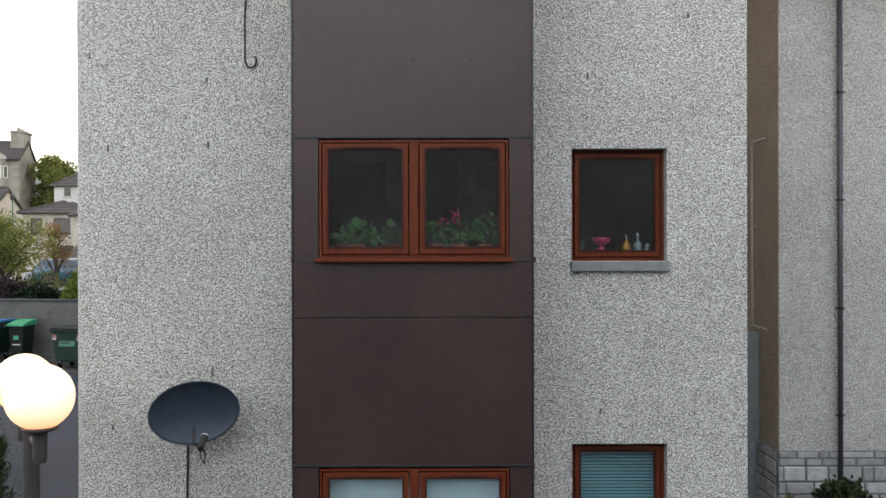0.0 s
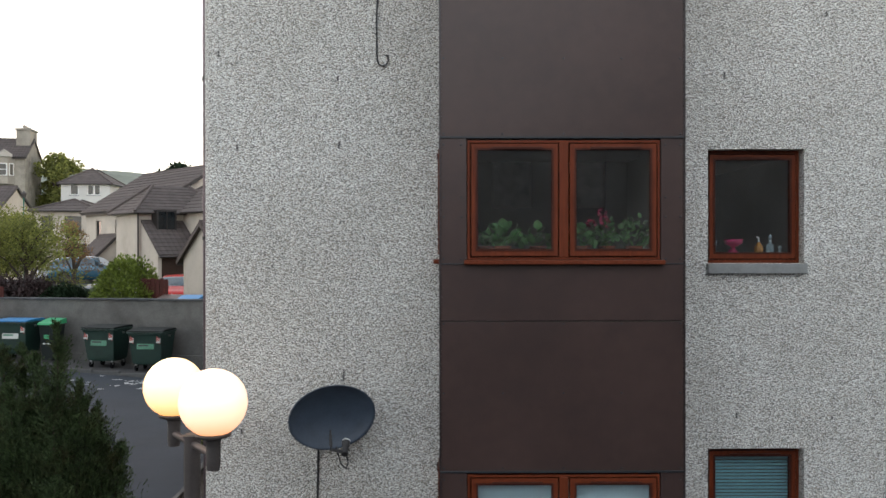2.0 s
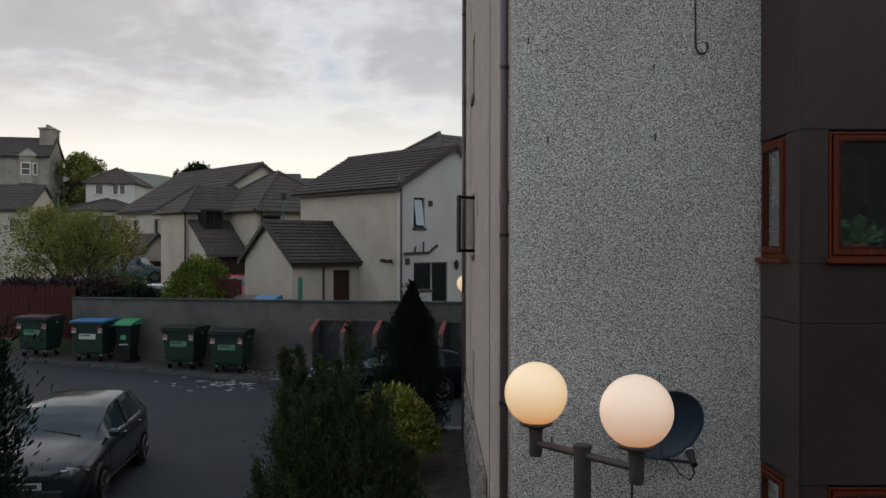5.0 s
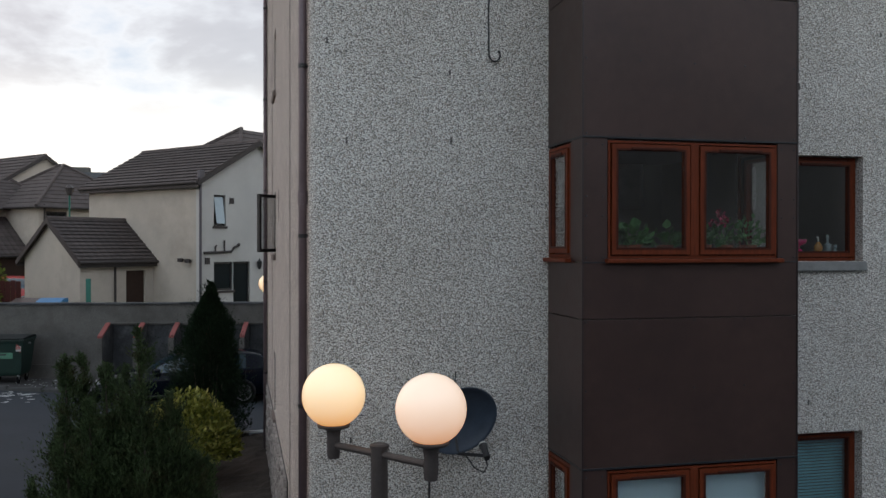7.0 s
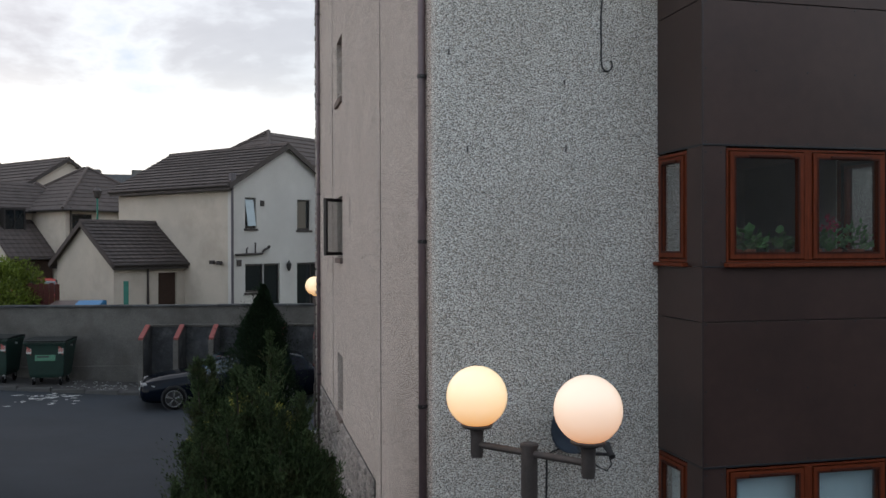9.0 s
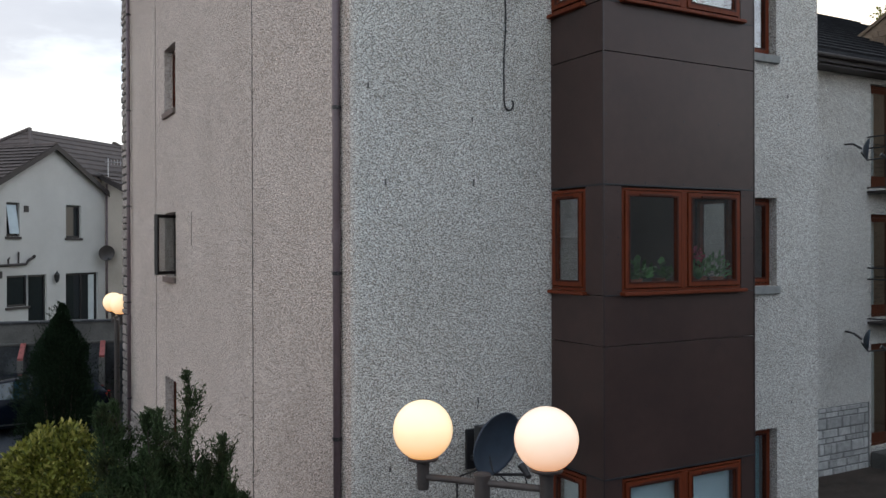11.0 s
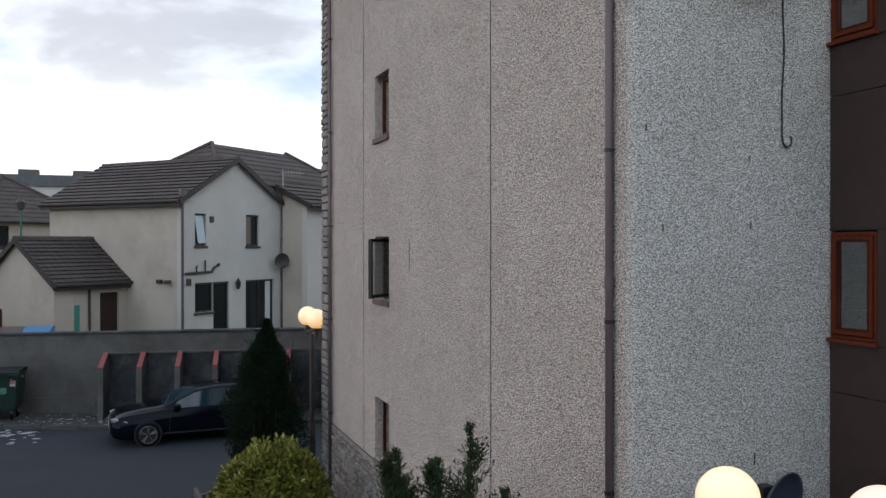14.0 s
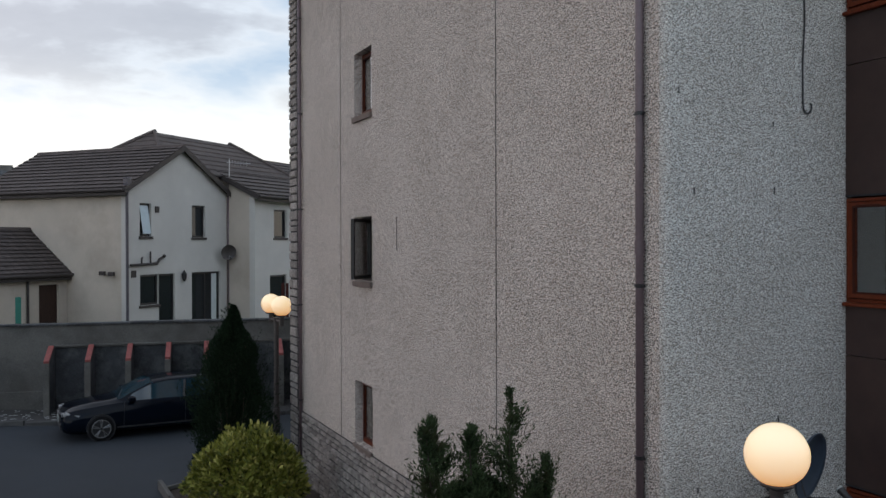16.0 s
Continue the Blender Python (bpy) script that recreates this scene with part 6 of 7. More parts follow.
part("dormer_frame", moved(pierced(0.70, 1.78, 4.42, 6.04, [(0.78, 1.22, 4.50, 5.95), (1.26, 1.70, 4.50, 5.95)], 0.70), Matrix.Translation((0, -0.72, 0))), DARK_FRAME, step_house, "dark framed dormer window")
part("dormer_pane", box(0.77, 1.71, -0.66, -0.65, 4.49, 5.96), HOUSE_GLASS, step_house)
part("garage_door", box(0.36, 2.4, -2.0, -1.94, 0.8, 3.5), BROWN_DOOR, step_house)
part("porch_gutter", tube([(0.12, -2.34, 3.58), (2.46, -2.34, 3.58)], 0.05, 8), FASCIA, step_house)
part("downpipe", tube([(-0.06, -0.06, 0.8), (-0.06, -0.06, 6.0)], 0.045, 8), FASCIA, step_house)
front_house = house("house", (-13.07, 44.9), TURN_H, 6.0, 6.0, 6.2, 8.3, 0.8, HOUSE_CREAM, "cream house with a pyramid of brown tiles", hip=True, courses=11, over=0.35, windows=(("front", 0.35, 1.45, 4.75, 5.75),))
part("downpipe", tube([(0.25, -0.06, 0.8), (0.25, -0.06, 5.9), (0.1, -0.3, 6.05)], 0.045, 8), FASCIA, front_house)
house("house", (-17.3, 49.5), TURN_H, 8.0, 11.0, 6.5, 9.05, 0.8, HOUSE_CREAM, "long cream house with a brown gable roof", courses=12, windows=(("side", 2.0, 2.9, 4.6, 5.8), ("side", 5.2, 6.1, 4.6, 5.8), ("side", 8.4, 9.3, 4.6, 5.8)))
house("porch", (-21.6, 52.0), TURN_H, 2.2, 2.6, 3.7, 4.75, 0.8, HOUSE_CREAM, "low tiled porch on the long cream house", courses=6, over=0.35, windows=(("front", 0.6, 1.5, 1.0, 3.2, "door"),))
house("house", (-38.3, 85.0), 5, 4.7, 6.0, 10.5, 12.0, 0.8, HOUSE_WHITE, "white house with a shallow hipped roof on the rise", hip=True, courses=7, windows=(("front", 0.85, 1.65, 9.2, 10.25, "white"), ("front", 2.5, 3.1, 9.2, 10.25, "white"), ("front", 3.15, 3.75, 9.2, 10.25, "white")))
house("house", (-30.2, 62.0), 6, 4.4, 6.0, 6.8, 7.6, 0.8, HOUSE_CREAM, "low cream house between the trees", hip=True, courses=7, windows=(("front", 2.1, 3.3, 5.2, 6.3), ("front", 0.5, 1.3, 5.2, 6.3), ("front", 2.1, 3.6, 3.2, 4.3)))
tenement = house("tenement", (-55.67, 88.0), 10, 11.6, 6.0, 13.6, 15.6, 0.8, TENEMENT, "grey-brown stone tenement with a tall chimney", ridge_along="x", courses=8, windows=(("front", 3.0, 4.2, 11.2, 12.8, "white"), ("front", 9.0, 10.3, 6.6, 8.4, "white")))
part("chimney", box(10.25, 11.66, 1.7, 4.3, 12.0, 16.5, 0.05), TENEMENT, tenement)
part("chimney_cope", box(10.15, 11.76, 1.6, 4.4, 16.502, 16.7, 0.03), TENEMENT, tenement)
bay_plan = [(8.6, -0.004), (9.05, -0.7), (10.15, -0.7), (10.6, -0.004)]


def oriel():
    bm = bmesh.new()
    low, high = [bm.verts.new((x, y, 10.6)) for x, y in bay_plan], [bm.verts.new((x, y, 13.4)) for x, y in bay_plan]
    for k in range(4):
        bm.faces.new((low[k], low[(k + 1) % 4], high[(k + 1) % 4], high[k]))
    bm.faces.new(low)
    bm.faces.new(high[::-1])
    top = [bm.verts.new((9.6 + (x - 9.6) * 1.2, y * 1.25, 13.42)) for x, y in bay_plan]
    peak = bm.verts.new((9.6, -0.05, 14.3))
    for k in range(4):
        bm.faces.new((top[k], top[(k + 1) % 4], peak))
    bm.faces.new(top[::-1])
    return bm


bay_box = part("oriel", oriel(), TENEMENT, tenement, "stone oriel with a small pointed roof")
sash_frame = part("window", moved(pierced(9.12, 10.08, 11.45, 12.75, [(9.2, 10.0, 11.53, 12.07), (9.2, 10.0, 12.13, 12.67)], 0.05), Matrix.Translation((0, -0.76, 0))), WHITE_PAINT, bay_box)
part("pane", box(9.19, 10.01, -0.73, -0.715, 11.52, 12.68), HOUSE_GLASS, sash_frame)
side_window = part("window", moved(pierced(0.12, 0.68, 11.45, 12.75, [(0.19, 0.61, 11.53, 12.67)], 0.05), Matrix.Translation((10.15, -0.7, 0)) @ pose(0, 0, 0, 0, 0, 57) @ Matrix.Translation((0, -0.055, 0))), WHITE_PAINT, bay_box)
part("pane", moved(box(0.18, 0.62, -0.02, -0.01, 11.52, 12.68), Matrix.Translation((10.15, -0.7, 0)) @ pose(0, 0, 0, 0, 0, 57)), HOUSE_GLASS, side_window)
for k in range(4):
    part("chimney_pot", spun([(0.17, 16.5), (0.14, 16.8), (0.17, 16.85)], 10, centre=(10.95, 2.1 + 0.6 * k, 0.2)), TENEMENT, tenement)
house("house", (-43.5, 70.0), 4, 6.4, 7.0, 7.2, 9.2, 0.8, HOUSE_CREAM, "low cream cottage below the tenement", ridge_along="x", courses=8, windows=(("front", 3.0, 4.0, 5.2, 6.4, "white"), ("front", 4.9, 5.8, 5.2, 6.4, "white")))
# long grey block on the far skyline
block = thing("far_block", "long grey block of flats on the skyline", "building", at=Matrix.Translation((-35, 150, 0)))
part("wall", box(0, 42, 0, 10, 0, 14.2), HOUSE_WHITE, block)
part("roof", box(-0.5, 42.5, -0.5, 10.5, 14.2, 16.0), SLATE, block)
for k in range(5):
    part("chimney", box(4 + 8 * k, 7 + 8 * k, 2, 4, 16.0, 17.0, 0.1), RENDER_GREY, block)


def hill():
    bm = bmesh.new()
    rows = []
    for j in range(9):
        rows.append([bm.verts.new((-420 + 20 * i, 240 + 30 * j, -2 + (26 + 15 * min(1.0, max(0.0, (340 - 20 * i) / 60)) + 7 * noise.noise(Vector((i * 0.23, 2.0, 0))) + 3 * noise.noise(Vector((i * 0.9, j * 0.6, 5)))) * math.sin(math.pi * min(1, j / 5) / 2))) for i in range(42)])
    for a, b in zip(rows, rows[1:]):
        for i in range(41):
            bm.faces.new((a[i], a[i + 1], b[i + 1], b[i]))
    return bm


tagged(part("backdrop", hill(), HILL, smooth=True), "far low wooded hill on the skyline", "hill", kind="structure")

# unseen dark blocks added behind the viewer to darken reflections in panes and cladding
tagged(part("wall_opposite", box(-30, 70.0, -13.6, -13.0, -0.1, 7.4), UNSEEN_BLOCK), "unseen dark block added for reflections in the flats", "wall", kind="structure")
tagged(part("wall_opposite_tall", box(4.0, 17.0, -13.6, -12.9, -0.1, 13.0), UNSEEN_BLOCK), "taller unseen dark block added to darken slanting reflections", "wall", kind="structure")
tagged(part("road_far", box(-34, -18.6, 46.6, 54.5, 0.9, 2.02, 0.02), ASPHALT), "raised lane before the far houses", "road", kind="structure")
for x, y, z, turn, paint, label in ((-21.5, 50.0, 2.02, 205, CAR_BLUE, "teal car parked on the raised lane"), (-22.6, 50.6, 2.06, 40, CAR_WHITE, "silver car parked on the raised lane"), (-13.1, 39.6, 1.32, 100, CAR_RED, "red car parked behind the fence"), (-15.9, 37.6, 1.02, 80, CAR_WHITE, "pale car parked beyond the bush")):
    car(pose(x, y, z, 0, 0, turn), paint, label)
raised = box(-70, 60, 0.225, 150, -0.1, 1.02)
tagged(part("raised_ground", moved(raised, wall_frame), GRASS), "raised ground behind the boundary wall", "ground", kind="structure")


# ---- plants ----
def leaves(places, ways, sizes, aspect, fold, mat, name, parent, label="", seed=1):
    """Many small leaves in one mesh: each a folded lozenge of six points."""
    rs = np.random.RandomState(seed)
    places, ways, sizes = np.asarray(places, float), np.asarray(ways, float), np.asarray(sizes, float)[:, None]
    n = len(places)
    ways /= np.linalg.norm(ways, axis=1, keepdims=True) + 1e-9
    side = np.cross(ways, rs.normal(size=(n, 3)))
    side /= np.linalg.norm(side, axis=1, keepdims=True) + 1e-9
    up = np.cross(side, ways)
    w = sizes * aspect
    pts = np.stack([places, places + ways * sizes * 0.35 + side * w * 0.9 + up * w * fold, places + ways * sizes * 0.75 + side * w * 0.7 + up * w * fold, places + ways * sizes, places + ways * sizes * 0.75 - side * w * 0.7 + up * w * fold, places + ways * sizes * 0.35 - side * w * 0.9 + up * w * fold], 1).reshape(-1, 3)
    base = np.arange(n)[:, None] * 6
    faces = np.concatenate([base + [0, 1, 2, 3], base + [0, 3, 4, 5]]).tolist()
    me = bpy.data.meshes.new(name)
    me.from_pydata(pts.tolist(), [], faces)
    me.materials.append(mat)
    ob = new(name, me)
    ob.parent = parent
    return tagged(ob, label, kind="")


def spire(rs, base, height, radius, count, taper=1.0, low=0.0):
    """Places and ways of sprays on an upright, pointed shoot."""
    h = rs.rand(count) ** 0.85 * (1 - low) + low
    a = rs.rand(count) * 2 * np.pi
    lump = 1 + 0.22 * np.sin(3 * a + 9 * h + base[0] * 7) + 0.15 * np.sin(5 * a - 14 * h)
    r = radius * np.clip((1 - h) ** (0.75 * taper) * (0.55 + 0.9 * np.minimum(1, h * 3.5 + 0.3)), 0, 1) * lump * (0.45 + 0.62 * np.sqrt(rs.rand(count)))
    p = np.stack([base[0] + r * np.cos(a), base[1] + r * np.sin(a), base[2] + height * h], 1)
    w = np.stack([np.cos(a) * 0.75, np.sin(a) * 0.75, 0.75 + 0.6 * h], 1) + rs.normal(size=(count, 3)) * 0.32
    return p, w


def conifer(x, y, ground, shoots, mat, label, seed, size=0.085, name="conifer", density=1.0, fill=(), boughs=0):
    """A bush of upright shoots on woody stems: side twigs clothed in small sprays, over a dense heart."""
    rs = np.random.RandomState(seed)
    c = thing(name, label, "conifer", at=Matrix.Translation((x, y, ground)))
    trunk = tube([(0, 0, -0.1), (0.03, 0.02, 0.5), (0, 0, 1.0)], [0.09, 0.07, 0.05], 10)
    for sx, sy, h, r in shoots:
        part("stem", tube([(sx * 0.2, sy * 0.2, 0.1), (sx * 0.7, sy * 0.7, h * 0.4), (sx, sy, h * 0.985)], [0.035, 0.025, 0.004], 6), BARK, c)
    part("trunk", trunk, BARK, c)
    P, W, S = [], [], []
    for sx, sy, h, r in shoots:
        twigs = int(30 * h * density)
        hh = 0.12 + 0.88 * rs.rand(twigs) ** 0.75
        a = rs.rand(twigs) * 2 * np.pi
        long = r * (0.45 + 0.85 * rs.rand(twigs)) * np.clip((1.015 - hh) * 3.0, 0.06, 1.0) * 1.45
        if boughs:                                             # twigs gathered on separate boughs, shorter towards the tip
            nb = int(boughs * h)
            bh, ba = 0.25 + 0.74 * rs.rand(nb) ** 0.7, rs.rand(nb) * 2 * np.pi
            bl = r * (0.6 + 0.75 * rs.rand(nb)) * np.clip((1.02 - bh) * 3.0, 0.07, 1.0) * 1.55
            of = rs.randint(0, nb, twigs)
            hh = np.minimum(bh[of] + rs.normal(size=twigs) * 0.010, 1.0)
            a = ba[of] + rs.normal(size=twigs) * 0.20
            long = bl[of] * (0.5 + 0.5 * rs.rand(twigs))
        k = 15
        f = np.linspace(0.12, 1.0, k)[None, :]
        reach, rise = long[:, None] * f, long[:, None] * (0.35 * f + 0.75 * f * f)
        lean = hh * h
        base = np.stack([sx * (0.3 + 0.7 * hh), sy * (0.3 + 0.7 * hh), lean - 0.25 * long], 1)[:, None, :]
        p = base + np.stack([reach * np.cos(a)[:, None], reach * np.sin(a)[:, None], rise], 2)
        p = p.reshape(-1, 3) + rs.normal(size=(twigs * k, 3)) * size * 0.24
        w = np.repeat(np.stack([np.cos(a) * 0.55, np.sin(a) * 0.55, np.full(twigs, 0.95)], 1), k, 0) + rs.normal(size=(twigs * k, 3)) * 0.45
        P.append(p), W.append(w), S.append(size * (0.55 + 0.7 * rs.rand(len(p))))
        m = int(40 * density * h)
        p = np.stack([np.full(m, sx), np.full(m, sy), h * (0.72 + 0.285 * rs.rand(m))], 1) + rs.normal(size=(m, 3)) * [0.012, 0.012, 0.0]
        P.append(p), W.append(rs.normal(size=(m, 3)) * 0.45 + [0, 0, 1.0]), S.append(size * (0.6 + 0.5 * rs.rand(m)))
    for fx, fy, fh, fr, n, sharp in fill:
        p, w = spire(rs, (fx, fy, 0.05), fh, fr, n, sharp)
        P.append(p), W.append(w), S.append(size * 1.1 * (0.6 + 0.8 * rs.rand(n)))
    leaves(np.concatenate(P), np.concatenate(W), np.concatenate(S), 0.15, 0.5, mat, "foliage", c, seed=seed)
    return c


rs = np.random.RandomState(5)
juniper_shoots = [(0.05, 0.0, 3.37, 0.27), (-0.54, 0.22, 3.14, 0.26), (-0.42, 0.34, 3.14, 0.25), (-0.22, 0.14, 3.10, 0.26), (0.30, -0.12, 2.90, 0.24), (-0.10, 0.34, 3.05, 0.20), (-0.30, -0.14, 2.85, 0.23), (0.12, -0.24, 2.78, 0.23), (-0.50, -0.05, 2.72, 0.24), (0.34, 0.16, 2.66, 0.22), (-0.62, 0.35, 2.45, 0.26), (0.48, -0.05, 2.40, 0.24), (0.10, 0.45, 2.6, 0.25), (-0.66, -0.27, 2.30, 0.24), (0.56, 0.12, 2.3, 0.24), (-0.35, -0.42, 2.2, 0.28), (0.22, -0.45, 2.15, 0.27), (-0.86, -0.32, 1.95, 0.24), (0.64, -0.22, 1.9, 0.26), (-0.62, -0.45, 1.8, 0.26)]
conifer(-4.51, 7.56, 0.08, juniper_shoots, LEAF_JUNIPER, "dark green juniper bush of many upright shoots", 21, size=0.036, density=4.4, boughs=26, fill=((-0.12, 0.08, 2.66, 0.50, 40000, 0.7), (-0.30, 0.17, 2.62, 0.38, 22000, 0.7), (0.27, -0.03, 2.48, 0.42, 22000, 0.65)))
conifer(-4.32, 18.75, 0.08, [(0, 0, 3.28, 0.36), (0.12, 0.1, 2.95, 0.32), (-0.14, -0.08, 2.80, 0.36), (0.05, -0.2, 2.7, 0.5), (-0.34, 0.1, 2.35, 0.5), (0.36, -0.05, 2.45, 0.5), (0.2, -0.35, 2.0, 0.55), (-0.3, -0.3, 1.9, 0.55)], LEAF_CYPRESS, "tall dark pointed cypress in the soil bed", 22, size=0.05, density=1.5, fill=((0, 0, 3.0, 0.66, 30000, 0.85), (0.05, 0.0, 3.2, 0.34, 9000, 0.8)))
conifer(-9.18, 10.2, 0.1, [(0, 0, 3.5, 0.65), (0.30, 0.2, 3.1, 0.5), (-0.4, 0.1, 3.2, 0.6)], LEAF_CYPRESS, "dark conifer at the edge of the car park", 23, size=0.08, density=0.8, fill=((0, 0, 3.4, 0.7, 9000, 0.8),))


def dome(x, y, ground, rx, ry, h, mat, label, seed, count=4200, size=0.085, aspect=0.33, name="shrub", lumps=9, category="shrub"):
    """A rounded leafy shrub: woody stems and broad leaves in lumps."""
    r_ = np.random.RandomState(seed)
    s = thing(name, label, category, at=Matrix.Translation((x, y, ground)))
    stems = bmesh.new()
    for k in range(9):
        a = 2 * math.pi * k / 9
        tube([(0.05 * math.cos(a), 0.05 * math.sin(a), -0.05), (0.4 * rx * math.cos(a), 0.4 * ry * math.sin(a), 0.45 * h), (0.75 * rx * math.cos(a), 0.75 * ry * math.sin(a), 0.8 * h)], [0.03, 0.02, 0.006], 6, stems)
    part("stems", stems, BARK, s)
    d = r_.normal(size=(count, 3))
    d /= np.linalg.norm(d, axis=1, keepdims=True)
    d[:, 2] = np.abs(d[:, 2]) * 1.05 - 0.12
    az = np.arctan2(d[:, 1], d[:, 0])
    lump = 1 + 0.10 * np.sin(lumps * 0.5 * az + 2) * np.cos(4 * d[:, 2] + seed) + 0.07 * np.sin(lumps * az - 5 * d[:, 2])
    shell = (0.55 + 0.47 * r_.rand(count) ** 0.35) * lump
    p = np.stack([rx * d[:, 0] * shell, ry * d[:, 1] * shell, np.maximum(h * 0.42 + h * 0.60 * d[:, 2] * shell, 0.03)], 1)
    w = d * 0.8 + r_.normal(size=(count, 3)) * 0.55 + [0, 0, 0.35]
    leaves(p, w, size * (0.55 + 0.8 * r_.rand(count)), aspect, 0.25, mat, "foliage", s, seed=seed)
    return s


dome(-4.66, 15.85, 0.06, 0.86, 0.84, 1.46, LEAF_GOLD, "rounded golden-green variegated shrub in the soil bed", 31, count=8800, size=0.094, aspect=0.25)
dome(-4.30, 15.60, 0.06, 0.52, 0.55, 1.30, LEAF_GOLD, "low golden-green shrub beside the flats", 32, count=3600, size=0.094, aspect=0.25)
dome(5.05, 10.7, 0.1, 0.42, 0.38, 1.05, LEAF_JUNIPER, "small dark shrub at the foot of the wing", 33, count=1800, size=0.08)
dome(4.3, 10.5, 0.1, 0.40, 0.35, 0.85, LEAF_OLIVE, "small green shrub at the alley", 34, count=1200, size=0.08)


def on_raised(s, back):
    p = on_wall(s, -back)
    return p.x, p.y


hx, hy = on_raised(-4.72, 1.6)
dome(hx, hy, 1.0, 1.22, 0.95, 2.72, LEAF_GREEN, "bright green rounded bush behind the wall", 35, count=11000, size=0.10, aspect=0.26, lumps=7)
hx, hy = on_raised(-7.0, 1.5)
dome(hx, hy, 1.0, 1.3, 0.9, 1.75, LEAF_CYPRESS, "dark clipped hedge behind the wall", 36, count=7000, size=0.09)
for k, s in enumerate((-8.3, -9.8, -11.3)):
    hx, hy = on_raised(s, 1.5)
    dome(hx, hy, 1.0, 1.3, 0.9, 2.0, LEAF_RED, "purple-leaved shrub behind the wall", 37 + k, count=6000, size=0.10)


def tree(x, y, ground, height, spread, mat, label, seed, count=7000, leaf=0.22, sparse=0.0, slim=1.0):
    """A broadleaf tree: tapered trunk, forked limbs and clumps of leaves with gaps."""
    rng2 = random.Random(seed)
    r_ = np.random.RandomState(seed)
    t = thing("tree", label, "tree", at=Matrix.Translation((x, y, ground)))
    wood_bm = tube([(0, 0, -0.2), (0.05, 0.02, height * 0.2), (0, 0.05, height * 0.42), (0.06, 0, height * 0.72)], [slim * 0.045 * height ** 0.9, slim * 0.034 * height ** 0.9, slim * 0.022 * height ** 0.9, 0.01], 10)
    clumps = []
    for k in range(16):
        a, up = 2.4 * k + rng2.random(), 0.25 + 0.5 * k / 16
        reach = spread * rng2.uniform(0.55, 1.0) * (1.15 - 0.6 * k / 16)
        p0 = Vector((0, 0, height * up))
        p2 = Vector((reach * math.cos(a), reach * math.sin(a), height * min(0.97, up + rng2.uniform(0.12, 0.30))))
        p1 = (p0 + p2) / 2 + Vector((0, 0, 0.05 * height))
        tube([p0, p1, p2], [slim * 0.014 * height ** 0.9, slim * 0.009 * height ** 0.9, 0.006], 6, wood_bm)
        clumps += [(p2, 0.34 * spread), (p1 + Vector((0, 0, 0.06 * height)), 0.26 * spread)]
    clumps.append((Vector((0, 0, height * 0.93)), 0.35 * spread))
    part("trunk", wood_bm, BARK, t)
    each = count // len(clumps)
    P, W = [], []
    for c, r in clumps:
        d = r_.normal(size=(each, 3))
        d /= np.linalg.norm(d, axis=1, keepdims=True)
        q = r * (0.35 + 0.65 * r_.rand(each, 1) ** (0.5 + sparse))
        P.append(np.array(c) + d * q * [1, 1, 0.75])
        W.append(d * 0.5 + r_.normal(size=(each, 3)) * 0.7)
    n = each * len(clumps)
    leaves(np.concatenate(P), np.concatenate(W), leaf * (0.6 + 0.7 * r_.rand(n)), 0.35, 0.2, mat, "crown", t, seed=seed)
    return t


for s, back, h, sp, mat, label, seed, cnt, lf in ((-10.45, 4.2, 4.5, 1.9, LEAF_OLIVE, "young olive-green tree behind the wall", 51, 10000, 0.085), (-12.6, 5.5, 4.7, 2.3, LEAF_OLIVE, "thin-leaved tree behind the wall", 52, 14000, 0.09), (-14.45, 13.5, 4.5, 1.15, LEAF_AUTUMN, "small autumn-tinted tree by the lane", 53, 2600, 0.085)):
    hx, hy = on_raised(s, back)
    tree(hx, hy, 1.0, h, sp, mat, label, seed, cnt, lf)
tree(-43.0, 95.0, 0.9, 13.6, 3.6, LEAF_OLIVE, "broad green tree on the rise", 54, 13000, 0.28)
tree(-36.8, 118.0, 0.9, 14.6, 4.2, LEAF_CYPRESS, "far dark tree on the skyline", 56, 9000, 0.42)
tree(24.4, 20.8, 0.0, 13.9, 1.7, LEAF_OLIVE, "thin twiggy tree behind the old gable", 58, 3400, 0.13, 0.6, 0.22)

# small things behind the wall
fence = thing("timber_fence", "red-stained slatted fence behind the wall", "fence", at=wall_frame @ Matrix.Translation((-4.15, 1.3, 1.0)))
for k in range(7):
    part("slat", box(0.16 * k, 0.16 * k + 0.148, 0, 0.025, 0.0, 2.0 + 0.03 * (k % 2), 0.004), FENCE_RED, fence)
for z in (0.3, 1.7):
    part("rail", box(0, 1.1, 0.026, 0.06, z, z + 0.08), FENCE_RED, fence)
for k, (s, lid, label) in enumerate(((-2.62, LID_BROWN, "brown-lidded bin behind the wall"), (-1.90, LID_BLUE, "blue-lidded bin behind the wall"))):
    b = thing("wheelie_bin", label, "refuse bin", at=wall_frame @ pose(s, 0.75, 1.08, 0, 0, 4 * k))
    part("tub", box(-0.28, 0.28, -0.35, 0.35, 0.0, 1.27, 0.04), BIN_LID, b)
    part("lid", moved(prism([(-0.40, 1.28), (-0.38, 1.33), (0.1, 1.43), (0.42, 1.42), (0.44, 1.28)], -0.36, 0.36), Matrix(((0, 1, 0, 0), (1, 0, 0, 0), (0, 0, 1, 0), (0, 0, 0, 1)))), lid, b)
post = thing("turquoise_post", "flat turquoise painted post by the garage", "post", at=wall_frame @ Matrix.Translation((-1.0, 1.3, 1.0)))
